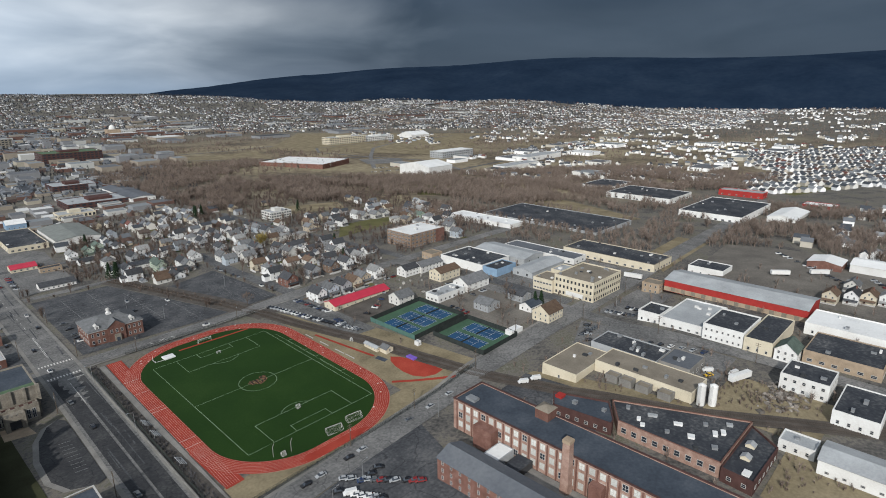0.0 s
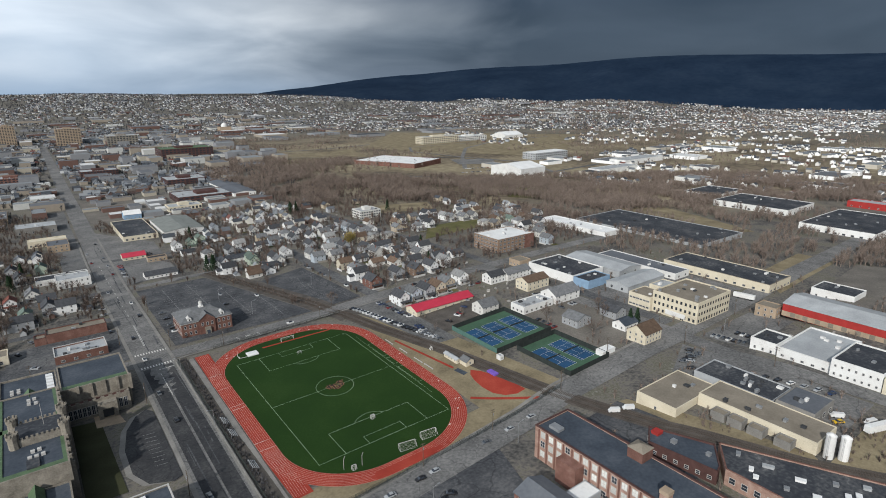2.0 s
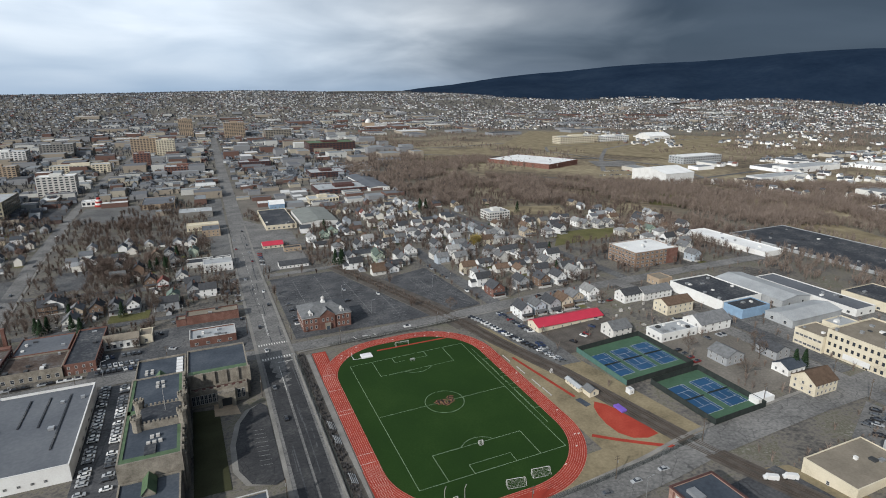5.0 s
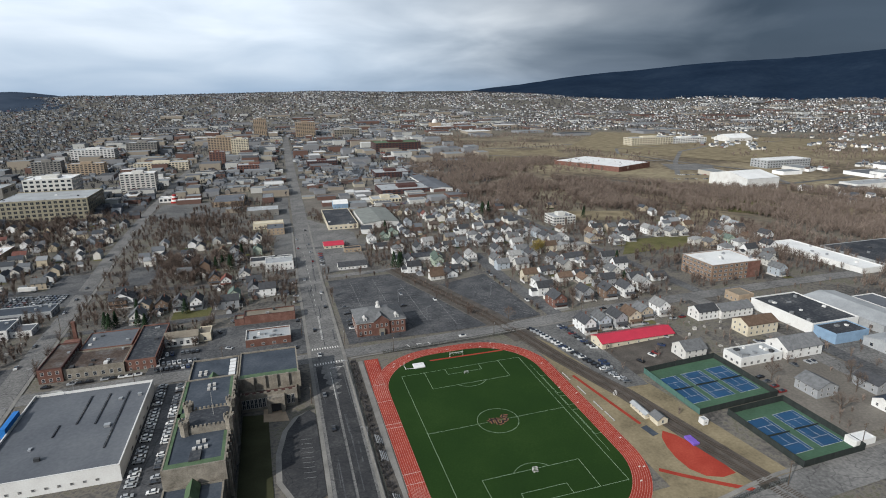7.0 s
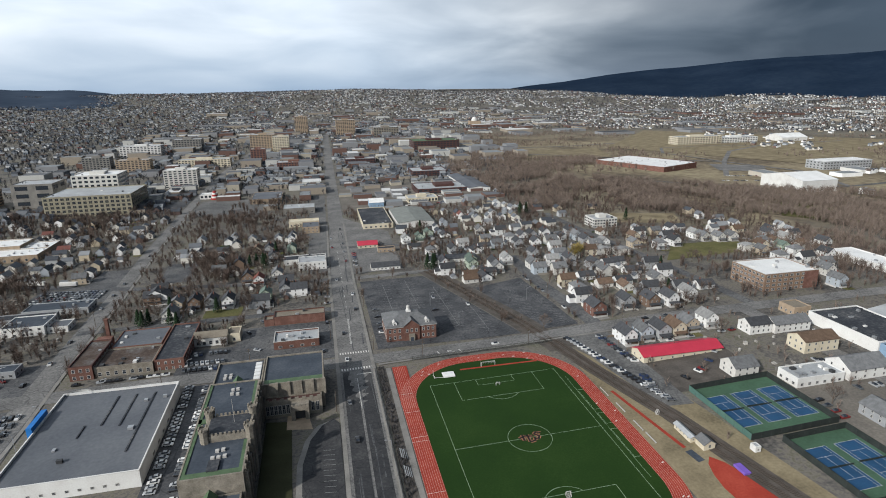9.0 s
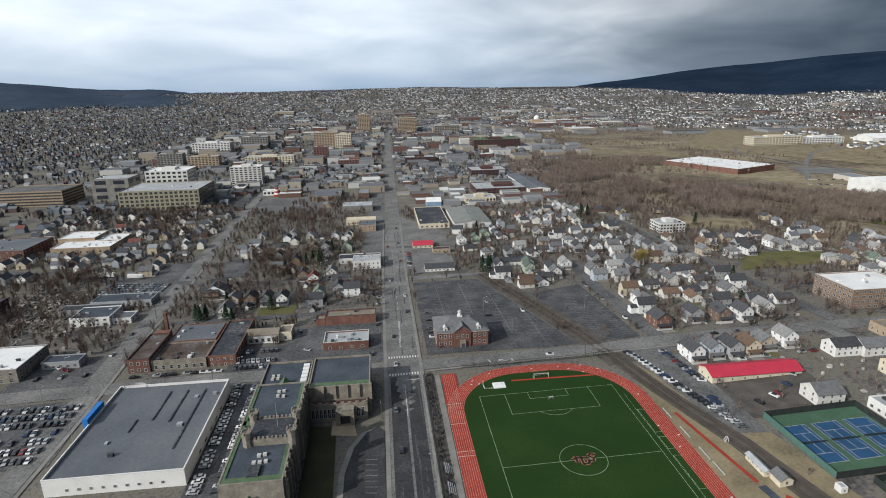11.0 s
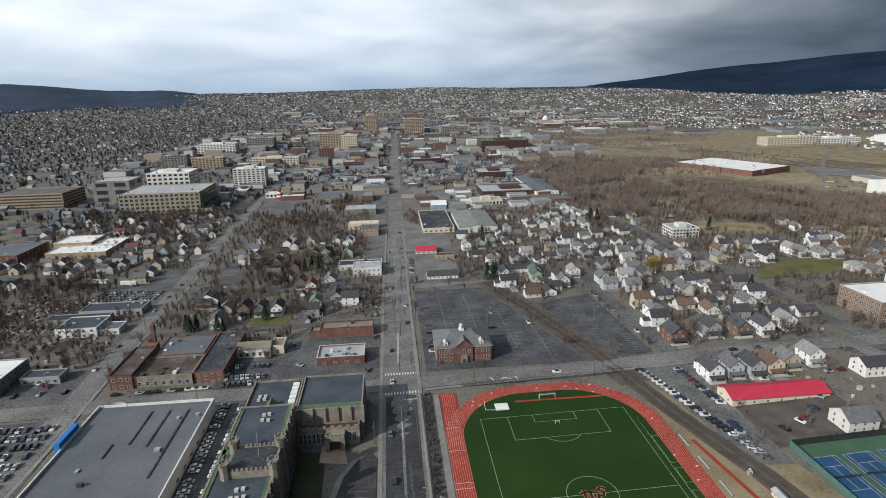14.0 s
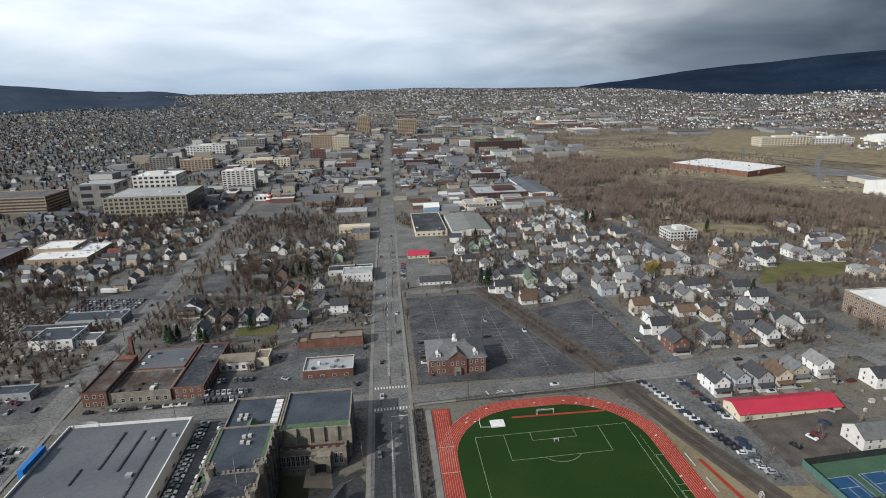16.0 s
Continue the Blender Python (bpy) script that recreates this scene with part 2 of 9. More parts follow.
M_BRICK = material("brick_red", [(0.3, (0.105, 0.056, 0.045)), (0.5, (0.158, 0.083, 0.066)), (0.7, (0.225, 0.135, 0.110))], scale=0.3, fine=3.5, rough=0.9, bump=0.2, vary=0.12)
M_BRICKPINK = material("brick_pale", [(0.3, (0.22, 0.135, 0.105)), (0.5, (0.31, 0.205, 0.165)), (0.7, (0.42, 0.31, 0.26))], scale=0.4, fine=3.5, rough=0.9, bump=0.2)
M_BRICKBROWN = material("brick_brown", shades((0.215, 0.148, 0.106), 0.25), scale=0.3, fine=3.5, rough=0.9, bump=0.2)
M_BRICKTAN = material("brick_tan", shades((0.32, 0.25, 0.18), 0.25), scale=0.3, fine=3.5, rough=0.9, bump=0.2)
M_STONE = material("stone_grey", [(0.28, (0.11, 0.098, 0.080)), (0.5, (0.22, 0.198, 0.165)), (0.72, (0.33, 0.30, 0.25))], scale=0.35, fine=2.2, rough=0.95, bump=0.5)
M_CREAM = material("render_cream", [(0.27, (0.36, 0.32, 0.25)), (0.45, (0.54, 0.485, 0.37)), (0.7, (0.63, 0.57, 0.45))], scale=0.15, fine=1.8, rough=0.85, detail=8)
M_WHITE = material("paint_white", [(0.26, (0.40, 0.38, 0.35)), (0.42, (0.60, 0.59, 0.57)), (0.58, (0.67, 0.67, 0.65)), (0.74, (0.72, 0.72, 0.71))], scale=0.12, fine=1.6, rough=0.75, detail=8, vary=0.08)
M_WHITEROOF = material("membrane_white", [(0.27, (0.46, 0.46, 0.46)), (0.45, (0.66, 0.66, 0.65)), (0.7, (0.76, 0.76, 0.75))], scale=0.07, fine=0.9, rough=0.7, detail=8)
M_PALEROOF = plain("metal_roof_pale", (0.33, 0.342, 0.35), 0.55, 0.22, 0.1, 1.2)
M_DARKROOF = material("tar_roof", [(0.3, (0.026, 0.029, 0.036)), (0.5, (0.046, 0.050, 0.058)), (0.62, (0.088, 0.090, 0.094)), (0.74, (0.20, 0.20, 0.20))], scale=0.09, fine=0.7, rough=0.85, detail=9, fine_mix=0.45)
M_GREYROOF = material("membrane_grey", [(0.3, (0.082, 0.090, 0.104)), (0.5, (0.112, 0.120, 0.135)), (0.7, (0.150, 0.158, 0.170))], scale=0.05, fine=0.7, rough=0.75, detail=8)
M_BLUEROOF = material("tar_roof_blue", [(0.3, (0.034, 0.042, 0.055)), (0.5, (0.054, 0.065, 0.082)), (0.7, (0.088, 0.100, 0.118))], scale=0.08, fine=0.9, rough=0.8, detail=8)
M_SHEDROOF = plain("metal_roof_dull", (0.185, 0.195, 0.180), 0.6, 0.22, 0.15, 1.4)
M_TANROOF = plain("gravel_roof", (0.20, 0.175, 0.14), 0.9, 0.25, 0.12, 1.2)
M_REDROOF = plain("metal_roof_red", (0.42, 0.040, 0.068), 0.5, 0.12, 0.2, 1.5)
M_REDWALL = plain("metal_wall_red", (0.31, 0.036, 0.032), 0.6, 0.15)
M_MAROON = plain("brick_maroon", (0.080, 0.044, 0.040), 0.9, 0.25)
M_GREENROOF = plain("copper_green", (0.082, 0.125, 0.070), 0.7, 0.3, 0.3)
M_BLUE = plain("paint_blue", (0.03, 0.16, 0.45), 0.6, 0.15)
M_PALEBLUE = plain("wall_pale_blue", (0.22, 0.32, 0.44), 0.7, 0.15)
M_GLASS = plain("window_glass", (0.030, 0.036, 0.046), 0.12, 0.3, 0.5, 2.0, spec=0.6)
M_PALEGLASS = plain("window_shade", (0.52, 0.52, 0.49), 0.5, 0.25, 0.5, 2.0, vary=0.25)
M_FRAME = plain("window_trim", (0.44, 0.43, 0.41), 0.7, 0.1)
M_BUFF = material("stone_buff", shades((0.285, 0.262, 0.195), 0.25), scale=0.3, fine=3.5, rough=0.9, bump=0.2)
M_STEEL = plain("galvanised", (0.38, 0.39, 0.40), 0.5, 0.2, metal=0.6)
M_DARKSTEEL = plain("dark_steel", (0.05, 0.052, 0.055), 0.6, 0.2)
M_WOODPOLE = plain("pole_wood", (0.10, 0.080, 0.062), 0.9, 0.25)
M_RUBBER = plain("tyre", (0.02, 0.02, 0.021), 0.9, 0.2)
M_FENCE = plain("fence_mesh", (0.030, 0.036, 0.034), 0.8, 0.3)
M_FENCEGREEN = plain("windscreen_green", (0.075, 0.14, 0.12), 0.85, 0.2)
M_PURPLE = plain("mat_purple", (0.17, 0.10, 0.42), 0.7, 0.15)
M_BARK = material("bark", shades((0.115, 0.092, 0.076), 0.3), scale=0.8, fine=5, rough=0.95, vary=0.25, island=True)
M_TWIG = material("twigs", shades((0.185, 0.148, 0.125), 0.3), scale=0.05, fine=1.0, rough=0.95, vary=0.35, island=True)
M_CONIFER = material("conifer_needles", shades((0.022, 0.040, 0.020), 0.4), scale=0.4, fine=4, rough=0.9, vary=0.4, island=True)
M_TWIGGREY = material("twigs_grey", shades((0.086, 0.084, 0.088), 0.3), scale=0.05, fine=1.0, rough=0.95, vary=0.35, island=True)
M_TWIGTOWN = material("twigs_town", shades((0.135, 0.104, 0.088), 0.35), scale=0.05, fine=1.0, rough=0.95, vary=0.4, island=True)
# far twigs: distance haze put into a darker, cooler base colour
M_HAZETWIG = material("twigs_haze", shades((0.046, 0.048, 0.054), 0.3), scale=0.05, fine=1.0, rough=0.95, vary=0.35, island=True)
M_WILLOW = material("yellow_twigs", shades((0.30, 0.235, 0.075), 0.3), scale=0.4, fine=4, rough=0.9, vary=0.3, island=True)
M_BALLAST = material("ballast", [(0.3, (0.052, 0.047, 0.043)), (0.5, (0.085, 0.076, 0.068)), (0.7, (0.130, 0.116, 0.102))], scale=0.15, fine=1.5, rough=0.95)
M_RAILBED = material("rail_ballast", shades((0.084, 0.073, 0.064), 0.35), scale=0.2, fine=2.0, rough=0.95)
M_RAIL = plain("rail_worn", (0.13, 0.105, 0.09), 0.55, 0.2, metal=0.3)
M_SLEEPER = plain("sleeper_wood", (0.085, 0.070, 0.058), 0.9, 0.3)

HOUSE_WALLS = [plain("siding_" + n, c, 0.8, 0.10, 0.6, 5.0, vary=0.08) for n, c in (
    ("white", (0.66, 0.66, 0.65)), ("offwhite", (0.52, 0.51, 0.48)), ("cream", (0.50, 0.45, 0.35)), ("grey", (0.30, 0.31, 0.32)),
    ("blue", (0.38, 0.42, 0.46)), ("green", (0.36, 0.42, 0.34)), ("brown", (0.17, 0.12, 0.09)), ("tan", (0.40, 0.34, 0.26)))]
HOUSE_ROOFS = [material("shingle_" + n, shades(c, 0.28), scale=0.6, fine=5.0, rough=0.92, vary=0.2) for n, c in (
    ("charcoal", (0.055, 0.057, 0.062)), ("grey", (0.135, 0.138, 0.142)), ("brown", (0.115, 0.080, 0.058)), ("pale", (0.235, 0.235, 0.23)),
    ("red", (0.15, 0.060, 0.048)), ("green", (0.105, 0.135, 0.115)))]


def island_palette(name, stops, rough=0.85, grain=0.12):
    """Each loose piece of a mesh takes one of the colours."""
    m = bpy.data.materials.new(name)
    m.use_nodes = True
    nt = m.node_tree
    b = nt.nodes["Principled BSDF"]
    b.inputs["Roughness"].default_value = rough
    b.inputs["Specular IOR Level"].default_value = 0.2
    g = nt.nodes.new("ShaderNodeNewGeometry")
    ramp = nt.nodes.new("ShaderNodeValToRGB")
    ramp.color_ramp.interpolation = "CONSTANT"
    el = ramp.color_ramp.elements
    while len(el) < len(stops):
        el.new(0.5)
    for e, (p, c) in zip(el, stops):
        e.position, e.color = p, (*c, 1)
    nt.links.new(g.outputs["Random Per Island"], ramp.inputs[0])
    tc = nt.nodes.new("ShaderNodeTexCoord")
    no = nt.nodes.new("ShaderNodeTexNoise")
    no.inputs["Scale"].default_value = 0.4
    nt.links.new(tc.outputs["Object"], no.inputs["Vector"])
    mr = nt.nodes.new("ShaderNodeMapRange")
    mr.inputs["To Min"].default_value, mr.inputs["To Max"].default_value = 1 - grain, 1 + grain
    nt.links.new(no.outputs["Fac"], mr.inputs["Value"])
    hs = nt.nodes.new("ShaderNodeHueSaturation")
    nt.links.new(ramp.outputs[0], hs.inputs["Color"])
    nt.links.new(mr.outputs[0], hs.inputs["Value"])
    nt.links.new(hs.outputs[0], b.inputs["Base Color"])
    return m


# ---- the lie of the land ----
def ramp01(a):
    a = min(1.0, max(0.0, a))
    return a * a * (3 - 2 * a)


def ground_z(x, y):
    """Height of the land: nearly level town, falling a little to the north and east, rising far off."""
    g = (4.5 * ramp01((x - 10) / 150) - 8 * ramp01((y - 70) / 330) + 5 * ramp01((-y - 70) / 70) * ramp01((x + 40) / 60)
         - 8 * ramp01((x - 260) / 350) - 8 * ramp01((y - 700) / 1500))
    w = ramp01((75 - abs(x)) / 25) * ramp01((95 - abs(y)) / 25)
    if w > 0:
        g = w * (0.017 * x + 0.02 * y) + (1 - w) * g
    r = math.hypot(x, y)
    if r > 1900:
        far = ramp01((r - 1900) / 1800)
        az = math.atan2(x, y)
        top = 136 - 42 * ramp01((az - 0.32) / 0.32) - 66 * ramp01((az - 0.87) / 0.42) - 20 * ramp01((-az - 0.3) / 0.5)
        roll = noise.noise((x / 520, y / 520, 0.3)) * 16 + noise.noise((x / 190, y / 190, 4.0)) * 5
        g += far * top + roll * ramp01((r - 1900) / 800)
    return g


def part(name, bm, mat, parent=None, label="", kind="", smooth=False):
    me = bpy.data.meshes.new(name)
    bm.to_mesh(me)
    bm.free()
    for m in (mat if isinstance(mat, (list, tuple)) else [mat]):
        me.materials.append(m)
    if smooth:
        for p in me.polygons:
            p.use_smooth = True
    ob = new(name, me)
    if parent is not None:
        ob.parent = parent
    if label or kind:
        tagged(ob, label, kind=kind)
    return ob


def mesh_thing(name, verts, faces, mat, smooth=False):
    me = bpy.data.meshes.new(name)
    me.from_pydata(verts, [], faces)
    for m in (mat if isinstance(mat, (list, tuple)) else [mat]):
        me.materials.append(m)
    me.validate()
    me.update()
    if smooth:
        for p in me.polygons:
            p.use_smooth = True
    return new(name, me)


def steps(a, b, fine, lo, hi, grow=1.12):
    """Grid lines from lo to hi, close together between a and b and wider outside."""
    out = [a + i * fine for i in range(int((b - a) / fine) + 1)]
    d, v = fine, out[-1]
    while v < hi:
        d *= grow
        v += d
        out.append(v)
    d, v = fine, out[0]
    head = []
    while v > lo:
        d *= grow
        v -= d
        head.append(v)
    return head[::-1] + out


gx, gy = steps(-320, 460, 8, -5200, 5200), steps(-260, 420, 8, -900, 5400)
gv = [(x, y, ground_z(x, y) - 0.18) for y in gy for x in gx]
nx = len(gx)
gf = [(j * nx + i, j * nx + i + 1, (j + 1) * nx + i + 1, (j + 1) * nx + i) for j in range(len(gy) - 1) for i in range(nx - 1)]
ground = mesh_thing("ground", gv, gf, M_GROUND, True)
tagged(ground, "brown and grey winter soil and dry grass across the valley", "ground", kind="structure")


LOTS, ROADS = [], []


def sheet(name, pts, mat, lift, label, category="pavement", kind="structure", grid=6.0, parent=None):
    """A convex quad a-b-c-d laid on the land in a grid."""
    LOTS.append(pts)
    a, b, c, d = [Vector((*p, 0)) for p in pts]
    nu = max(1, int(max((b - a).length, (c - d).length) / grid))
    nv = max(1, int(max((d - a).length, (c - b).length) / grid))
    vs = []
    for j in range(nv + 1):
        for i in range(nu + 1):
            u, v = i / nu, j / nv
            p = (a * (1 - u) + b * u) * (1 - v) + (d * (1 - u) + c * u) * v
            vs.append((p.x, p.y, ground_z(p.x, p.y) + lift))
    fs = [(j * (nu + 1) + i, j * (nu + 1) + i + 1, (j + 1) * (nu + 1) + i + 1, (j + 1) * (nu + 1) + i) for j in range(nv) for i in range(nu)]
    ob = mesh_thing(name, vs, fs, mat, True)
    if parent is not None:
        ob.parent = parent
    elif label:
        tagged(ob, label, category, kind=kind)
    return ob


def strip(name, line, width, mat, lift, label="", category="road", kind="structure", parent=None, grid=6.0):
    """A band of that width along a line of points, laid on the land."""
    if category == "road" and label or category == "railway":
        ROADS.append((line, width))
    pts = []
    for (x0, y0), (x1, y1) in zip(line, line[1:]):
        n = max(1, int(math.hypot(x1 - x0, y1 - y0) / grid))
        pts += [Vector((x0 + (x1 - x0) * i / n, y0 + (y1 - y0) * i / n)) for i in range(n)]
    pts.append(Vector(line[-1]))
    nw = max(1, int(width / 9))
    vs, fs = [], []
    for i, p in enumerate(pts):
        t = (pts[min(i + 1, len(pts) - 1)] - pts[max(i - 1, 0)]).normalized()
        s = Vector((t.y, -t.x))
        for k in range(nw + 1):
            q = p + s * (k / nw - 0.5) * width
            vs.append((q.x, q.y, ground_z(q.x, q.y) + lift))
    w = nw + 1
    for i in range(len(pts) - 1):
        for k in range(nw):
            fs.append((i * w + k, i * w + k + 1, (i + 1) * w + k + 1, (i + 1) * w + k))
    ob = mesh_thing(name, vs, fs, mat, True)
    if parent is not None:
        ob.parent = parent
    if label:
        tagged(ob, label, category, kind=kind)
    return ob


def flat_fill(name, pts, mat, lift, label="", category="", kind="structure", parent=None, c=None):
    """A filled outline, star-shaped about its middle, in three rings."""
    cx = sum(p[0] for p in pts) / len(pts)
    cy = sum(p[1] for p in pts) / len(pts)
    n, vs, fs = len(pts), [], []
    ks = (1.0, 0.8, 0.6, 0.4, 0.2)
    for k in ks:
        vs += [(cx + (x - cx) * k, cy + (y - cy) * k) for x, y in pts]
    for r in range(len(ks) - 1):
        fs += [(r * n + i, r * n + (i + 1) % n, (r + 1) * n + (i + 1) % n, (r + 1) * n + i) for i in range(n)]
    vs.append((cx, cy))
    fs += [((len(ks) - 1) * n + i, (len(ks) - 1) * n + (i + 1) % n, len(vs) - 1) for i in range(n)]
    ob = mesh_thing(name, [(x, y, ground_z(x, y) + lift) for x, y in vs], fs, mat)
    if parent is not None:
        ob.parent = parent
    if label:
        tagged(ob, label, category, kind=kind)
    return ob


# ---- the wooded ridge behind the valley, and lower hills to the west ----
def ridge(name, a0, a1, dist, depth, crest, label, mat=M_RIDGEHAZE):
    n, rings = 150, 9
    vs, fs = [], []
    for j in range(rings + 1):
        for i in range(n + 1):
            az = a0 + (a1 - a0) * i / n
            v = j / rings
            r = dist - depth * (1 - v)
            x, y = math.sin(az) * r, math.cos(az) * r
            z0 = ground_z(x, y) - 32
            top = crest(math.degrees(az))
            wob = noise.noise((az * 9, v * 2.2, 1.7)) * 0.13 + noise.noise((az * 30, v * 5, 6.1)) * 0.05
            z = z0 + max(0.0, top - z0) * min(1.0, max(0.0, v ** 0.8 + wob * math.sin(math.pi * v)))
            vs.append((x - 90, y - 200, z + noise.noise((az * 60, 0, 3)) * 3 * v))
    for j in range(rings):
        for i in range(n):
            a = j * (n + 1) + i
            fs.append((a, a + 1, a + n + 2, a + n + 1))
    ob = mesh_thing(name, vs, fs, mat, True)
    return tagged(ob, label, "mountain", kind="structure")


def crest_east(d):
    """Elevation of the skyline by bearing: a long rise to the south-east, then nearly level."""
    e = -1.2 + 1.25 * ramp01((d - 13) / 9) + 1.2 * ramp01((d - 20) / 13) + 0.9 * ramp01((d - 30) / 16) + 0.5 * ramp01((d - 44) / 12)
    e += -0.18 * ramp01((d - 56) / 14) + 0.10 * math.sin(d * 0.23) * ramp01((d - 34) / 8) + 0.15 * ramp01((d - 74) / 16)
    return 141 + 4650 * math.tan(radians(e))


def crest_west(d):
    e = -1.9 + 2.07 * ramp01((-d - 7) / 13) + 0.95 * ramp01((-d - 19) / 17) + 0.05 * math.sin(d * 0.6)
    return 141 + 4450 * math.tan(radians(e))


ridge("ridge_east", radians(13), radians(112), 4700, 1150, crest_east, "long wooded ridge, storm shade and haze painted dark blue")
ridge("ridge_west", radians(-75), radians(-13), 4500, 1500, crest_west, "low wooded hills beyond the town, haze painted blue-grey", M_HILLSHAZE)


# ---- building blocks ----
FOOT = [(-46, 100, -17, 131), (-132, -44, -82, 76), (32, -260, 52, -103), (242, -187, 272, -101)]     # ground taken by buildings
def add_box(bm, x0, y0, z0, x1, y1, z1, mi=0):
    v = [bm.verts.new(p) for p in ((x0, y0, z0), (x1, y0, z0), (x1, y1, z0), (x0, y1, z0), (x0, y0, z1), (x1, y0, z1), (x1, y1, z1), (x0, y1, z1))]
    for q in ((0, 3, 2, 1), (4, 5, 6, 7), (0, 1, 5, 4), (1, 2, 6, 5), (2, 3, 7, 6), (3, 0, 4, 7)):
        bm.faces.new([v[i] for i in q]).material_index = mi
    return v


def add_prism(bm, x, y, z0, z1, r0, r1, n=8, mi=0, cap=True, turn=0.0):
    a = [bm.verts.new((x + r0 * math.cos(turn + 2 * math.pi * i / n), y + r0 * math.sin(turn + 2 * math.pi * i / n), z0)) for i in range(n)]
    b = [bm.verts.new((x + r1 * math.cos(turn + 2 * math.pi * i / n), y + r1 * math.sin(turn + 2 * math.pi * i / n), z1)) for i in range(n)]
    for i in range(n):
        bm.faces.new((a[i], a[(i + 1) % n], b[(i + 1) % n], b[i])).material_index = mi
    if cap:
        bm.faces.new(b).material_index = mi
        bm.faces.new(a[::-1]).material_index = mi


def add_beam(bm, p, q, r, r2=None, n=3, mi=0):
    """A thin tapered stick from p to q."""
    p, q = Vector(p), Vector(q)
    d = (q - p).normalized()
    u = d.orthogonal().normalized()
    w = d.cross(u)
    r2 = r if r2 is None else r2
    a = [bm.verts.new(p + (u * math.cos(2 * math.pi * i / n) + w * math.sin(2 * math.pi * i / n)) * r) for i in range(n)]
    b = [bm.verts.new(q + (u * math.cos(2 * math.pi * i / n) + w * math.sin(2 * math.pi * i / n)) * r2) for i in range(n)]
    for i in range(n):
        bm.faces.new((a[i], a[(i + 1) % n], b[(i + 1) % n], b[i])).material_index = mi


def box_mesh(name, dims, mat, z0=0.0):
    bm = bmesh.new()
    add_box(bm, -dims[0] / 2, -dims[1] / 2, z0, dims[0] / 2, dims[1] / 2, z0 + dims[2])
    me = bpy.data.meshes.new(name)
    bm.to_mesh(me)
    bm.free()
    me.materials.append(mat)
    return me


WINDOWS = {}


def window_mesh(w, h, glass=None, frame=None, bars=1):
    """A window that faces -y: a raised frame, recessed glass and a glazing bar or two."""
    glass, frame = glass or M_GLASS, frame or M_FRAME
    key = (round(w, 2), round(h, 2), glass.name, frame.name, bars)
    if key in WINDOWS:
        return WINDOWS[key]
    bm = bmesh.new()
    t = min(0.14, w * 0.12)
    xs = [-w / 2, -w / 2 + t]
    for i in range(1, bars):
        xs += [-w / 2 + w * i / bars - 0.05, -w / 2 + w * i / bars + 0.05]
    xs += [w / 2 - t, w / 2]
    zs = [0, t] + ([h / 2 - 0.04, h / 2 + 0.04] if bars else []) + [h - t, h]
    grid = {}

    def corner(i, j, y):
        if (i, j, y) not in grid:
            grid[i, j, y] = bm.verts.new((xs[i], y, zs[j]))
        return grid[i, j, y]

    for i in range(len(xs) - 1):
        for j in range(len(zs) - 1):
            ring = ((i, j), (i + 1, j), (i + 1, j + 1), (i, j + 1))
            if i % 2 and j % 2:
                bm.faces.new([corner(*c, -0.03) for c in ring]).material_index = 1
                for c, d in zip(ring, ring[1:] + ring[:1]):
                    bm.faces.new((corner(*c, -0.09), corner(*d, -0.09), corner(*d, -0.03), corner(*c, -0.03)))
            else:
                bm.faces.new([corner(*c, -0.09) for c in ring])
    rim = ((0, 0), (len(xs) - 1, 0), (len(xs) - 1, len(zs) - 1), (0, len(zs) - 1))
    back = [bm.verts.new((xs[a], 0.02, zs[b])) for a, b in rim]
    for k in range(4):
        a, b = rim[k], rim[(k + 1) % 4]
        bm.faces.new((corner(*a, -0.09), back[k], back[(k + 1) % 4], corner(*b, -0.09)))
    me = bpy.data.meshes.new("window")
    bm.to_mesh(me)
    bm.free()
    me.materials.append(frame)
    me.materials.append(glass)
    WINDOWS[key] = me
    return me


def facade(root, p0, p1, z, mesh, n, name="window", inset=0.5, skip=None, gap=0.0):
    """n windows in a row along the wall foot p0-p1, left to right as seen from outside, in the root's own space."""
    p0, p1 = Vector((*p0, 0)), Vector((*p1, 0))
    d = (p1 - p0).normalized()
    ang = math.atan2(d.y, d.x)
    ln = (p1 - p0).length
    out = []
    for i in range(n):
        if skip and skip(i):
            continue
        s = inset + (ln - 2 * inset) * (i + 0.5) / n
        q = p0 + d * s + Vector((d.y, -d.x, 0)) * gap
        ob = new(name, mesh)
        ob.parent = root
        ob.matrix_basis = pose(q.x, q.y, z, 0, 0, math.degrees(ang))
        out.append(ob)
    return out


def root_at(name, x, y, z, label, category, group="", rz=0):
    ob = new(name)
    ob.empty_display_size = 1.0
    ob.matrix_world = pose(x, y, z, 0, 0, rz)
    return tagged(ob, label, category, group)


def low_z(x0, y0, x1, y1):
    return min(ground_z(x, y) for x in (x0, (x0 + x1) / 2, x1) for y in (y0, (y0 + y1) / 2, y1))


def walls_bm(x0, y0, x1, y1, h, parapet, t=0.4, foot=-0.6):
    """Four walls with thickness, standing a parapet higher than the roof."""
    bm = bmesh.new()
    top = h + parapet
    rings = []
    for k, z in ((0, foot), (0, top), (t, top), (t, h - 0.35)):
        rings.append([bm.verts.new((x, y, z)) for x, y in ((x0 + k, y0 + k), (x1 - k, y0 + k), (x1 - k, y1 - k), (x0 + k, y1 - k))])
    for a, b in zip(rings, rings[1:]):
        for i in range(4):
            bm.faces.new((a[i], a[(i + 1) % 4], b[(i + 1) % 4], b[i]))
    return bm


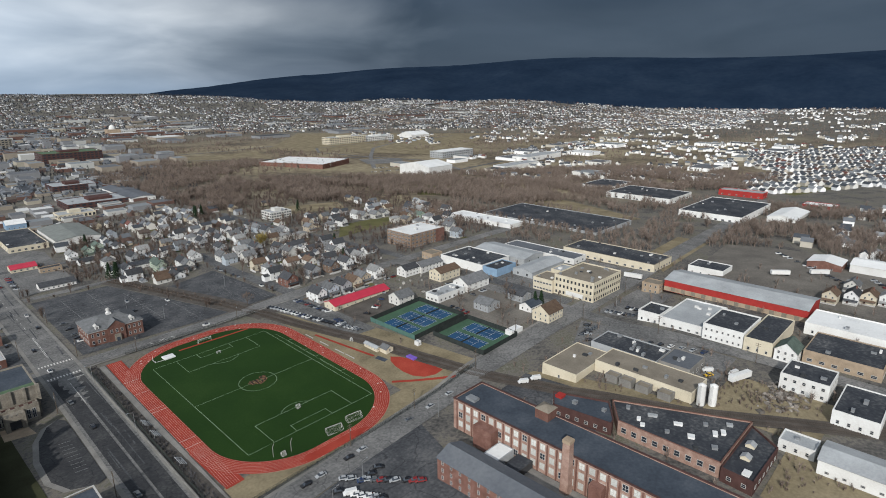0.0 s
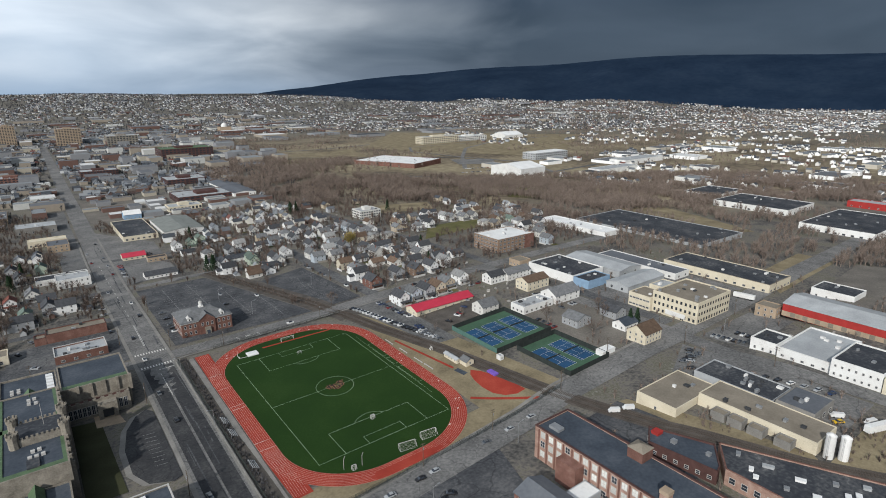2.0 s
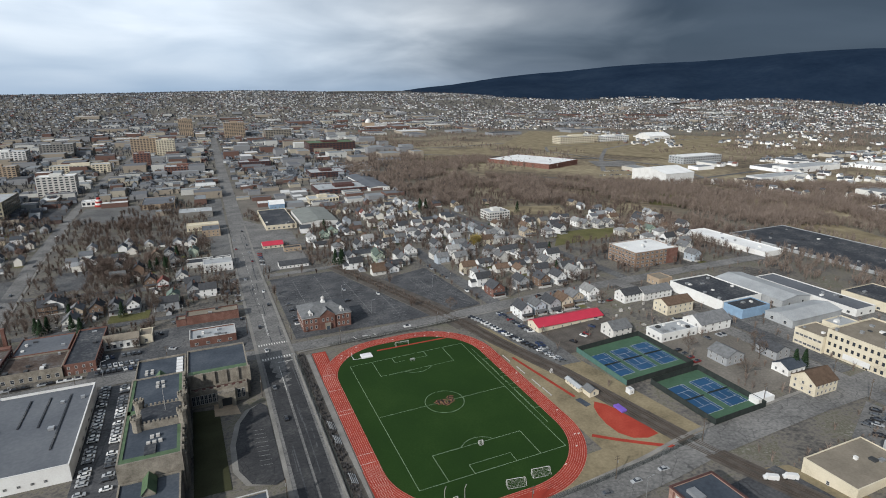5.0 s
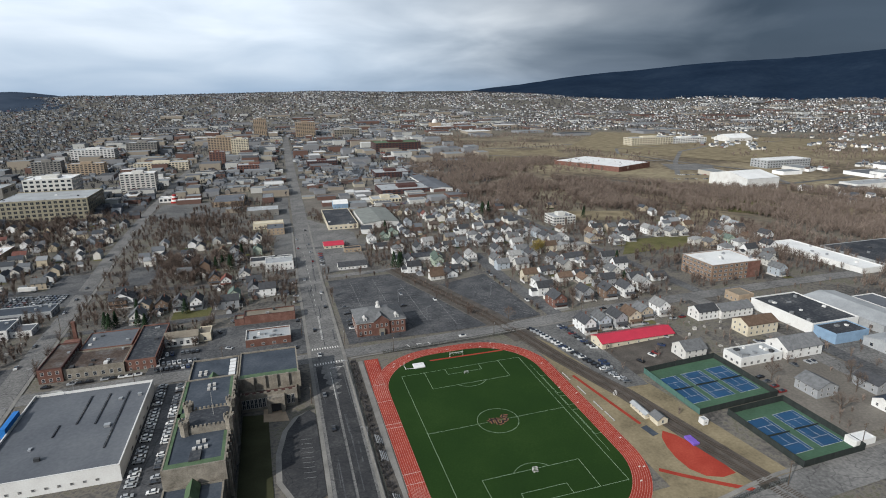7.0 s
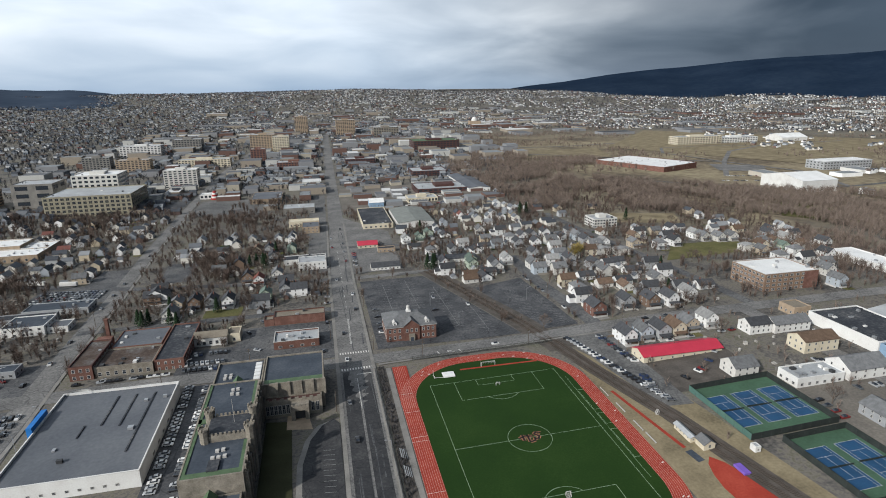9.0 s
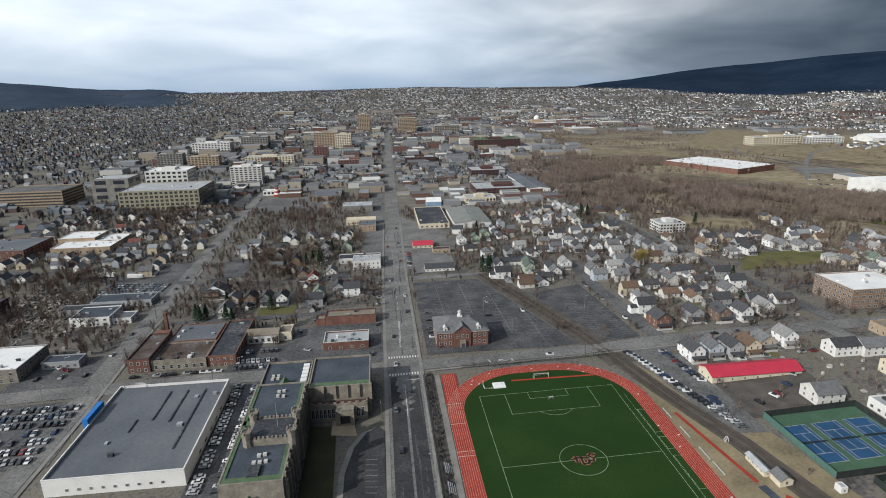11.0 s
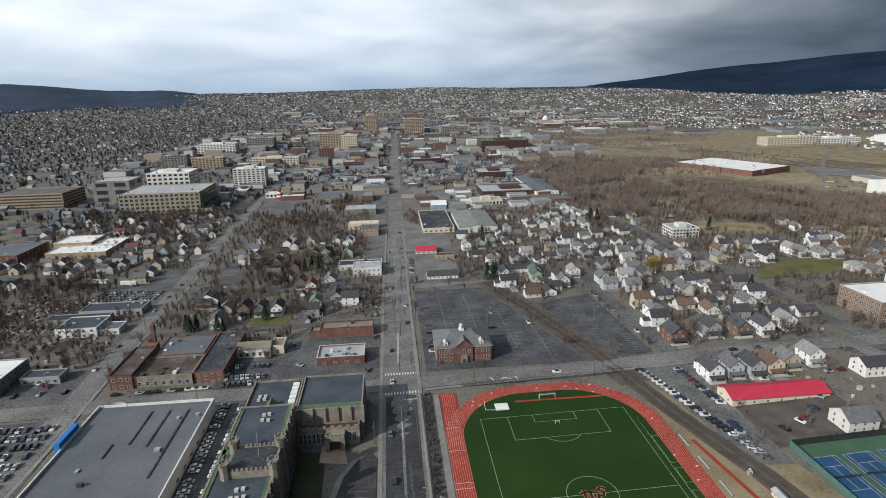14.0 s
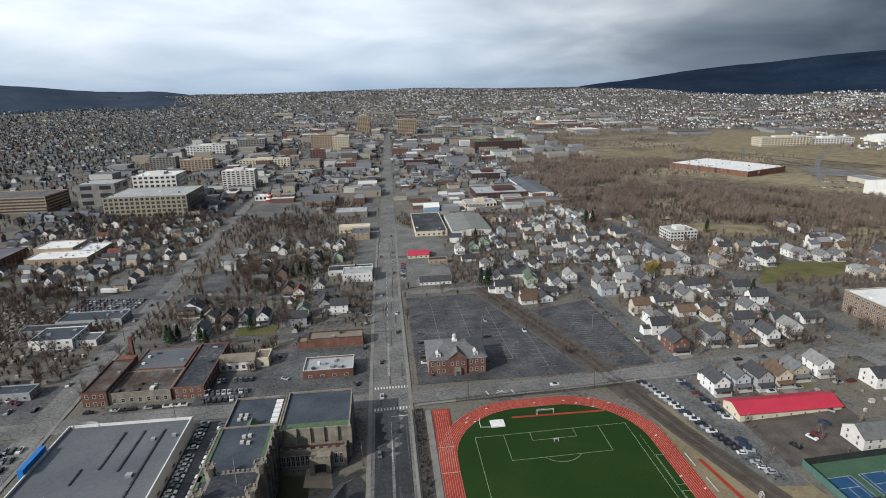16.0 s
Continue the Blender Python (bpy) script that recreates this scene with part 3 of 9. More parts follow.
def block(name, label, x0, y0, x1, y1, h, wall, roof, floors=0, nx=0, ny=0, win=(1.2, 1.6), side="W", glass=None, units=0, parapet=0.5,
          category="building", bars=1, first=1.0, coping=None, seed=1, frame=None, group="", rz=0):
    """A flat-roofed building: walls, roof, coping, windows on the south and one long side, plant on the roof."""
    rnd = random.Random(seed * 7919 + int(x0 * 13 + y0 * 7))
    FOOT.append((x0, y0, x1, y1))
    cx, cy = (x0 + x1) / 2, (y0 + y1) / 2
    z = low_z(x0, y0, x1, y1)
    r = root_at(name, cx, cy, z, label, category, group, rz)
    a, b = (x1 - x0) / 2, (y1 - y0) / 2
    part("wall", walls_bm(-a, -b, a, b, h, parapet), wall, r)
    bm = bmesh.new()
    add_box(bm, -a + 0.4, -b + 0.4, h - 0.3, a - 0.4, b - 0.4, h)
    part("roof", bm, roof, r)
    if coping:
        bm = bmesh.new()
        for q in ((-a - 0.08, -b - 0.08, a + 0.08, -b + 0.45), (-a - 0.08, b - 0.45, a + 0.08, b + 0.08), (-a - 0.08, -b + 0.45, -a + 0.45, b - 0.45),
                  (a - 0.45, -b + 0.45, a + 0.08, b - 0.45)):
            add_box(bm, q[0], q[1], h + parapet, q[2], q[3], h + parapet + 0.18)
        part("coping", bm, coping, r)
    if floors:
        fh = h / floors
        for f in range(floors):
            zz = f * fh + first * min(1.0, fh / 3.2)
            me = window_mesh(win[0], min(win[1], fh * 0.72), glass, frame, bars)
            if nx:
                facade(r, (-a, -b), (a, -b), zz, me, nx)
            if ny:
                if side == "W":
                    facade(r, (-a, b), (-a, -b), zz, me, ny)
                else:
                    facade(r, (a, -b), (a, b), zz, me, ny)
    for i in range(units):
        bm = bmesh.new()
        w, d, hh = rnd.uniform(0.9, 2.6), rnd.uniform(0.9, 2.2), rnd.uniform(0.6, 1.5)
        add_box(bm, -w / 2, -d / 2, 0, w / 2, d / 2, hh * 0.85)
        add_box(bm, -w / 2 - 0.06, -d / 2 - 0.06, hh * 0.85, w / 2 + 0.06, d / 2 + 0.06, hh)
        u = part("roof_unit", bm, rnd.choice((M_STEEL, M_STEEL, M_WHITE, M_DARKSTEEL)), r)
        u.matrix_basis = pose(rnd.uniform(-a + 2, a - 2) if a > 2.5 else 0, rnd.uniform(-b + 2, b - 2) if b > 2.5 else 0, h, 0, 0, rnd.choice((0, 90)))
    return r


def gable_roof_bm(a, b, eave, top, over=0.5, t=0.22, axis="y"):
    """Two roof slabs with overhang; ridge along the axis."""
    bm = bmesh.new()
    if axis == "y":
        slope = (top - eave) / a
        for s in (-1, 1):
            xo, zo = s * (a + over), eave - slope * over
            pts = [(xo, -b - over, zo), (xo, b + over, zo), (0, b + over, top), (0, -b - over, top)]
            lo = [bm.verts.new(p) for p in pts]
            hi = [bm.verts.new((p[0], p[1], p[2] + t)) for p in pts]
            for q in ((lo[0], lo[1], lo[2], lo[3]), (hi[3], hi[2], hi[1], hi[0])):
                bm.faces.new(q)
            for i in range(4):
                bm.faces.new((lo[i], lo[(i + 1) % 4], hi[(i + 1) % 4], hi[i]))
    else:
        slope = (top - eave) / b
        for s in (-1, 1):
            yo, zo = s * (b + over), eave - slope * over
            pts = [(-a - over, yo, zo), (a + over, yo, zo), (a + over, 0, top), (-a - over, 0, top)]
            lo = [bm.verts.new(p) for p in pts]
            hi = [bm.verts.new((p[0], p[1], p[2] + t)) for p in pts]
            for q in ((lo[0], lo[1], lo[2], lo[3]), (hi[3], hi[2], hi[1], hi[0])):
                bm.faces.new(q)
            for i in range(4):
                bm.faces.new((lo[i], lo[(i + 1) % 4], hi[(i + 1) % 4], hi[i]))
    bmesh.ops.recalc_face_normals(bm, faces=bm.faces)
    return bm


def gable_wall_bm(a, b, eave, top, axis="y", foot=-0.6):
    bm = bmesh.new()
    if axis == "y":
        prof = [(-a, foot), (a, foot), (a, eave), (0, top), (-a, eave)]
        f = [bm.verts.new((x, -b, z)) for x, z in prof]
        g = [bm.verts.new((x, b, z)) for x, z in prof]
    else:
        prof = [(-b, foot), (b, foot), (b, eave), (0, top), (-b, eave)]
        f = [bm.verts.new((a, y, z)) for y, z in prof]
        g = [bm.verts.new((-a, y, z)) for y, z in prof]
    bm.faces.new(f)
    bm.faces.new(g[::-1])
    for i in range(5):
        bm.faces.new((f[i], g[i], g[(i + 1) % 5], f[(i + 1) % 5]))
    bmesh.ops.recalc_face_normals(bm, faces=bm.faces)
    return bm


def gabled(name, label, x0, y0, x1, y1, eave, top, wall, roof, axis="y", nx=0, ny=0, win=(1.1, 1.4), side="W", floors=1, category="building", over=0.4, group=""):
    cx, cy = (x0 + x1) / 2, (y0 + y1) / 2
    FOOT.append((x0, y0, x1, y1))
    r = root_at(name, cx, cy, low_z(x0, y0, x1, y1), label, category, group)
    a, b = (x1 - x0) / 2, (y1 - y0) / 2
    part("wall", gable_wall_bm(a, b, eave, top, axis), wall, r)
    part("roof", gable_roof_bm(a, b, eave, top, over, 0.22, axis), roof, r)
    me = window_mesh(*win)
    for f in range(floors):
        zz = 1.0 + f * eave / floors
        if nx:
            facade(r, (-a, -b), (a, -b), zz, me, nx)
        if ny:
            if side == "W":
                facade(r, (-a, b), (-a, -b), zz, me, ny)
            else:
                facade(r, (a, -b), (a, b), zz, me, ny)
    return r


# ---- houses ----
def house_kind(label, w, d, eave, top, wall, roof, porch=True, dormer=False, chimney=True, group="houses of the neighbourhood", wing=False, hip=False):
    """A timber house with its front to -y: walls, roof, windows, porch, chimney."""
    r = root_at("house", 0, 0, 0, label, "house", group)
    a, b = w / 2, d / 2
    if hip:
        bm = bmesh.new()
        add_box(bm, -a, -b, -0.6, a, b, eave)
        part("wall", bm, wall, r)
        bm = bmesh.new()
        lo = [bm.verts.new((x * (a + 0.5), y * (b + 0.5), eave)) for x, y in ((-1, -1), (1, -1), (1, 1), (-1, 1))]
        hi = [bm.verts.new((0, y, top)) for y in (-1.2, 1.2)]
        for f in ((lo[0], lo[1], hi[0]), (lo[1], lo[2], hi[1], hi[0]), (lo[2], lo[3], hi[1]), (lo[3], lo[0], hi[0], hi[1]), lo[::-1]):
            bm.faces.new(f)
        part("roof", bm, roof, r)
    else:
        part("wall", gable_wall_bm(a, b, eave, top), wall, r)
        part("roof", gable_roof_bm(a, b, eave, top, 0.45), roof, r)
    me = window_mesh(1.0, 1.5)
    up = eave > 4.5
    facade(r, (-a, -b), (a, -b), 3.6 if up else 1.0, me, 2)
    if up and not hip and top - eave > 2:
        facade(r, (-a, -b), (a, -b), eave + 0.35, window_mesh(0.9, 1.1), 1)
    for z in ((1.0, 3.7) if up else (1.0,)):
        facade(r, (-a, b), (-a, -b), z, me, 2)
        if z > 3 or not up:
            facade(r, (a, -b), (a, b), z, me, 2)
    if porch:
        bm = bmesh.new()
        lo = [bm.verts.new(p) for p in ((-a, -b - 2.2, 2.5), (a, -b - 2.2, 2.5), (a, -b, 3.1), (-a, -b, 3.1))]
        hi = [bm.verts.new((v.co.x, v.co.y, v.co.z + 0.18)) for v in lo]
        bm.faces.new(lo[::-1])
        bm.faces.new(hi)
        for i in range(4):
            bm.faces.new((lo[i], lo[(i + 1) % 4], hi[(i + 1) % 4], hi[i]))
        part("porch_roof", bm, roof, r)
        bm = bmesh.new()
        add_box(bm, -a, -b - 2.1, -0.6, a, -b, 0.45)
        part("porch_deck", bm, M_FRAME, r)
        post = box_mesh("post", (0.18, 0.18, 2.15), M_FRAME)
        for x in (-a + 0.2, a - 0.2):
            p = new("post", post)
            p.parent = r
            p.matrix_basis = pose(x, -b - 1.95, 0.45)
        dr = new("door", box_mesh("door", (1.0, 0.1, 2.05), M_MAROON))
        dr.parent = r
        dr.matrix_basis = pose(-a * 0.4, -b - 0.03, 0.45)
    if chimney:
        bm = bmesh.new()
        add_box(bm, -0.35, -0.35, eave - 0.5, 0.35, 0.35, top + 0.9)
        add_box(bm, -0.42, -0.42, top + 0.9, 0.42, 0.42, top + 1.05)
        c = part("chimney", bm, M_BRICK, r)
        c.matrix_basis = pose(a * 0.3, b * 0.35, 0)
    if dormer:
        for s in (-1,):
            bm = gable_wall_bm(0.9, 1.2, 1.2, 2.0, "x", 0)
            dm = part("dormer", bm, wall, r)
            dm.matrix_basis = pose(s * a * 0.55, 0, eave + 0.2)
            rf = part("dormer_roof", gable_roof_bm(1.3, 1.2, 1.2, 2.0, 0.2, 0.12, "x"), roof, dm)
    if wing:
        part("rear_wing", gable_wall_bm(a * 0.7, 2.2, eave * 0.6, eave * 0.6 + 1.2), wall, r).matrix_basis = pose(0, b + 2.1, 0)
        part("rear_roof", gable_roof_bm(a * 0.7, 2.2, eave * 0.6, eave * 0.6 + 1.2, 0.3), roof, r).matrix_basis = pose(0, b + 2.1, 0)
    return r


# ---- cars ----
def car_kind(label, paint, van=False):
    r = root_at("car", 0, 0, 0, label, "car", "parked cars")
    bm = bmesh.new()
    if van:
        prof = [(-2.5, 0.35), (2.5, 0.35), (2.55, 1.0), (1.9, 1.25), (1.45, 2.1), (-2.5, 2.15)]
        cab = [(1.35, 1.25), (1.82, 1.27), (1.42, 2.0), (1.0, 2.0)]
    else:
        prof = [(-2.2, 0.32), (2.2, 0.32), (2.25, 0.72), (1.25, 0.92), (-1.75, 0.96), (-2.22, 0.85)]
        cab = [(-1.65, 0.95), (1.15, 0.92), (0.45, 1.40), (-1.1, 1.43)]
    for pr, w, mi in ((prof, 0.9, 0),) + (() if van else ((cab, 0.76, 1),)):
        f = [bm.verts.new((-w, y, z)) for y, z in pr]
        g = [bm.verts.new((w, y, z)) for y, z in pr]
        if mi:
            continue
        bm.faces.new(f[::-1])
        bm.faces.new(g)
        for i in range(len(pr)):
            bm.faces.new((f[i], f[(i + 1) % len(pr)], g[(i + 1) % len(pr)], g[i]))
    loose = [v for v in bm.verts if not v.link_faces]
    bmesh.ops.delete(bm, geom=loose)
    bmesh.ops.recalc_face_normals(bm, faces=bm.faces)
    bmesh.ops.bevel(bm, geom=list(bm.edges), offset=0.08, segments=1, affect="EDGES")
    part("body", bm, paint, r)
    bm = bmesh.new()
    w0, w1 = 0.84, 0.66
    f = [bm.verts.new((-(w0 if i in (0, 1) else w1) * (1.07 if van else 1), y, z)) for i, (y, z) in enumerate(cab)]
    g = [bm.verts.new(((w0 if i in (0, 1) else w1) * (1.07 if van else 1), y, z)) for i, (y, z) in enumerate(cab)]
    bm.faces.new(f[::-1])
    bm.faces.new(g)
    for i in range(4):
        bm.faces.new((f[i], f[(i + 1) % 4], g[(i + 1) % 4], g[i]))
    bmesh.ops.recalc_face_normals(bm, faces=bm.faces)
    part("cabin_glass", bm, M_GLASS, r)
    if not van:
        bm = bmesh.new()
        add_box(bm, -0.66, -1.08, 1.40, 0.66, 0.43, 1.46)
        part("roof_panel", bm, paint, r)
    bm = bmesh.new()
    add_prism(bm, 0, 0, -0.1, 0.1, 0.33, 0.33, 10)
    wm = bpy.data.meshes.new("wheel")
    bm.to_mesh(wm)
    bm.free()
    wm.materials.append(M_RUBBER)
    for x in (-0.82, 0.82):
        for y in (-1.35, 1.4):
            wh = new("wheel", wm)
            wh.parent = r
            wh.matrix_basis = pose(x, y, 0.33, 0, 90, 0)
    return r


# ---- trees ----
def branch_out(bm, rnd, p, d, ln, r, depth, mi_leaf, twigs, spread):
    q = p + d * ln
    add_beam(bm, p, q, r, r * 0.62, 4 if depth > 2 else 3, 0)
    if depth == 0:
        for _ in range(twigs):
            t = (d + Vector((rnd.uniform(-1, 1), rnd.uniform(-1, 1), rnd.uniform(-0.5, 0.9))) * 0.9).normalized()
            s = p + d * ln * rnd.uniform(0.3, 1.0)
            add_beam(bm, s, s + t * ln * rnd.uniform(0.5, 1.0), r * 0.5, r * 0.2, 3, mi_leaf)
        return
    for i in range(3 if depth > 1 else 4):
        t = (d + Vector((rnd.uniform(-1, 1), rnd.uniform(-1, 1), rnd.uniform(-0.25, 0.6))) * spread).normalized()
        branch_out(bm, rnd, p + d * ln * rnd.uniform(0.6, 1.0), t, ln * rnd.uniform(0.6, 0.8), r * 0.6, depth - 1, mi_leaf, twigs, spread)


def bare_tree(label, h, seed, mat=None, spread=0.75):
    rnd = random.Random(seed)
    r = root_at("tree", 0, 0, 0, label, "tree", "bare winter trees")
    bm = bmesh.new()
    add_beam(bm, (0, 0, -0.5), (0, 0, h * 0.28), h * 0.022, h * 0.016, 7)
    part("trunk", bm, M_BARK, r)
    bm = bmesh.new()
    for i in range(5):
        a = i * 1.257 + rnd.uniform(-0.4, 0.4)
        d = Vector((math.cos(a) * 0.75, math.sin(a) * 0.75, rnd.uniform(0.6, 1.2))).normalized()
        branch_out(bm, rnd, Vector((0, 0, h * rnd.uniform(0.2, 0.28))), d, h * 0.27, h * 0.011, 3, 1, 4, spread)
    branch_out(bm, rnd, Vector((0, 0, h * 0.26)), Vector((0, 0, 1)), h * 0.27, h * 0.012, 3, 1, 4, spread)
    part("crown", bm, [M_BARK, mat or M_TWIGTOWN], r)
    return r


def conifer(label, h, seed):
    rnd = random.Random(seed)
    r = root_at("conifer", 0, 0, 0, label, "tree", "dark conifers")
    bm = bmesh.new()
    add_beam(bm, (0, 0, -0.4), (0, 0, h * 0.95), h * 0.018, 0.03, 6)
    part("trunk", bm, M_BARK, r)
    bm = bmesh.new()
    for i in range(520):
        t = (i / 520) ** 0.75
        z = h * (0.10 + 0.9 * t)
        rad = h * 0.24 * (1 - t) + 0.2
        a = i * 2.399 + rnd.uniform(-0.3, 0.3)
        ra = rad * rnd.uniform(0.35, 1.08)
        c = Vector((math.cos(a) * ra, math.sin(a) * ra, z - ra * 0.25))
        o = Vector((math.cos(a), math.sin(a), -0.35)).normalized() * rnd.uniform(0.4, 0.8) * h * 0.08
        s = Vector((-math.sin(a), math.cos(a), 0)) * rnd.uniform(0.25, 0.5) * h * 0.09
        vs = [bm.verts.new(c - o), bm.verts.new(c + s), bm.verts.new(c + o), bm.verts.new(c - s + Vector((0, 0, rnd.uniform(0, 0.3))))]
        bm.faces.new(vs)
    part("crown", bm, M_CONIFER, r)
    return r


# ---- poles ----
def utility_pole(h=10.5):
    r = root_at("utility_pole", 0, 0, 0, "brown wooden utility pole with two crossarms", "pole", "poles along the streets")
    bm = bmesh.new()
    add_prism(bm, 0, 0, -0.5, h, 0.17, 0.11, 8)
    part("pole", bm, M_WOODPOLE, r)
    for z in (h - 0.5, h - 1.5):
        bm = bmesh.new()
        add_box(bm, -1.2, -0.07, z, 1.2, 0.07, z + 0.13)
        for x in (-1.05, -0.5, 0.5, 1.05):
            add_prism(bm, x, 0, z + 0.13, z + 0.3, 0.05, 0.04, 6)
        part("crossarm", bm, M_WOODPOLE, r)
    bm = bmesh.new()
    add_prism(bm, 0.3, 0.1, h - 3.2, h - 2.2, 0.22, 0.22, 10)
    part("transformer", bm, M_STEEL, r)
    return r


def street_lamp(h=9.0):
    r = root_at("street_lamp", 0, 0, 0, "grey steel street lamp with an arm", "street lamp", "street lamps")
    bm = bmesh.new()
    add_prism(bm, 0, 0, -0.4, h, 0.11, 0.07, 8)
    part("pole", bm, M_STEEL, r)
    bm = bmesh.new()
    add_beam(bm, (0, 0, h - 0.1), (2.2, 0, h + 0.4), 0.06, 0.05, 6)
    part("arm", bm, M_STEEL, r)
    bm = bmesh.new()
    add_box(bm, 1.9, -0.18, h + 0.32, 2.7, 0.18, h + 0.5)
    part("lamp_head", bm, M_STEEL, r)
    return r


def put(ob, spots):
    """The thing itself goes to the first spot (x, y, turn), copies to the others; each stands on the land."""
    out = []
    for i, s in enumerate(spots):
        m = pose(s[0], s[1], ground_z(s[0], s[1]), 0, 0, s[2] if len(s) > 2 else 0)
        if i == 0:
            ob.matrix_basis = m
            out.append(ob)
        else:
            out.append(copy_thing(ob, m))
    return out


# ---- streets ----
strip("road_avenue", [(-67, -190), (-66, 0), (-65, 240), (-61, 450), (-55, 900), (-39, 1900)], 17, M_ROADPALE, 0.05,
      "long straight cracked grey avenue into the town centre")
strip("road_second_avenue", [(-214, -120), (-218, 60), (-229, 236), (-240, 374), (-245, 570), (-248, 937), (-228, 1500)], 11, M_ROADPALE, 0.04,
      "grey asphalt avenue parallel to the main one")
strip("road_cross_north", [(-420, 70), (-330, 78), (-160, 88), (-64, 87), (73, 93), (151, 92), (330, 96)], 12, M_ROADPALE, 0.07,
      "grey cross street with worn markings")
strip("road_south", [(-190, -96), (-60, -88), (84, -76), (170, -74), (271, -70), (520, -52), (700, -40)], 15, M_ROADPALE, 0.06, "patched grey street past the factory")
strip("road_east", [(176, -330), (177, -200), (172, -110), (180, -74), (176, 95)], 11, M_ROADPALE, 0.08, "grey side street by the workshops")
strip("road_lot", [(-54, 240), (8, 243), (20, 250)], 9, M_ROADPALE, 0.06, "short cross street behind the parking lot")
strip("road_northwest", [(-420, 330), (-309, 290), (-221, 259), (-136, 246), (-66, 240)], 9, M_ASPHALT, 0.06, "narrow grey side street between houses")
strip("road_houses", [(79, 98), (77, 180), (82, 262)], 10, M_ASPHALT, 0.06, "narrow grey residential street")
strip("road_houses_east", [(188, 96), (186, 230), (180, 420)], 9, M_ASPHALT, 0.06, "narrow grey residential street")
strip("road_houses_mid", [(-60, 345), (60, 335), (200, 322)], 8, M_ASPHALT, 0.08, "narrow grey residential street")
strip("road_west_mid", [(-229, 170), (-66, 172)], 7, M_ASPHALT, 0.05, "narrow grey service street")
strip("road_valley", [(400, 640), (520, 560), (700, 500), (860, 520)], 9, M_ASPHALT, 0.06, "grey valley road to the sheds")
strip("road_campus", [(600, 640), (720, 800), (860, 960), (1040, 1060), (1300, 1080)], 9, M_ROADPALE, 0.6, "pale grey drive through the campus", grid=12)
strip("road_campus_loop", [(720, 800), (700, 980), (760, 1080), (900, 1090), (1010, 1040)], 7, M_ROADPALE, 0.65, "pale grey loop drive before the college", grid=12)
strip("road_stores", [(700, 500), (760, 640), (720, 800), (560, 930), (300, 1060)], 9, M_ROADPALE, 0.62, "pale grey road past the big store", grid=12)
strip("road_viaduct", [(120, 840), (220, 1010), (420, 1180), (800, 1260), (1500, 1300)], 12, M_ROADGREY, 0.3, "pale grey road across the valley")
for nm, x in (("pavement_east", -56.9), ("pavement_west", -75.4)):
    strip(nm, [(x - 1, -150), (x, 0), (x + 0.8, 240), (x + 4, 450)], 1.8, M_CONCRETE, 0.16, "pale concrete pavement along the avenue", "pavement")
strip("pavement_north", [(-54, 79.5), (73, 85.6), (150, 85)], 1.8, M_CONCRETE, 0.17, "pale concrete pavement along the cross street", "pavement")
strip("pavement_south", [(-50, -79.4), (84, -67.4), (170, -65.6)], 1.8, M_CONCRETE, 0.17, "pale concrete pavement along the street", "pavement")
strip("pavement_second", [(-208, -100), (-211, 60), (-222, 236), (-233, 374), (-238, 570)], 1.8, M_CONCRETE, 0.16, "pale concrete pavement along the avenue", "pavement")
for i in range(34):                      # long tar seams and patches on the avenue
    rn = random.Random(i)
    y = rn.uniform(-80, 420)
    x = -66 + y * 0.006 + rn.uniform(-7, 7)
    strip("tar_seam", [(x, y), (x + rn.uniform(-0.6, 0.6), y + rn.uniform(10, 38))], rn.uniform(0.25, 0.9), M_LOT, 0.115 + 0.002 * (i % 5), "dark tar seam in the avenue", "road patch", grid=8)
strip("lane_worn", [(-62.9, -190), (-61.9, 76)], 6.6, M_TARRED, 0.10, "dark tarred cracked lanes of the avenue", "road patch")
strip("lane_worn", [(-70.6, -190), (-69.6, 76)], 6.6, M_TARRED, 0.10, "dark tarred cracked lanes of the avenue", "road patch")
cw = root_at("crossing", -65, 84, ground_z(-65, 84), "white zebra crossing bars at the junction", "road marking")


def paint(p, q, w, lift=0.14):
    o = strip("bar", [p, q], w, M_LINE, lift)
    o.parent = cw
    o.matrix_parent_inverse = cw.matrix_world.inverted()


for y in (78.5, 98):
    for i in range(12):
        x = -73 + i * 1.42
        paint((x, y - 1.1), (x, y + 1.1), 0.6)
paint((-66, 70), (-66, 40), 0.2), paint((-66, 72), (-58.5, 72), 0.4), paint((-66, 110), (-65.5, 150), 0.18), paint((-66.6, 110), (-66, 150), 0.18)
for x in (-20, -8):
    paint((x, 83), (x - 1, 88), 0.5)
paint((-16.5, 84), (-11.5, 87.5), 0.4), paint((-16.5, 87.5), (-11.5, 84), 0.4)
paint((36, -86), (40, -80), 0.5), paint((33, -81.5), (43, -84.5), 0.5)
for i in range(14):
    paint((-65.6 + i * 0.05, 170 + i * 12), (-65.55 + i * 0.05, 174 + i * 12), 0.2)

# ---- parking lots and yards ----
sheet("lot_school", [(-52, 99), (33, 99), (-2, 230), (-52, 228)], M_LOT, 0.03, "dark asphalt parking lot with faded bays", "parking lot")
sheet("lot_lower", [(46, 101), (70, 101), (68, 199), (29, 188)], M_LOT, 0.03, "dark asphalt parking lot with faded bays", "parking lot")
BAYS = []


def bay(p, q, w=0.16):
    BAYS.append((p, q, w))


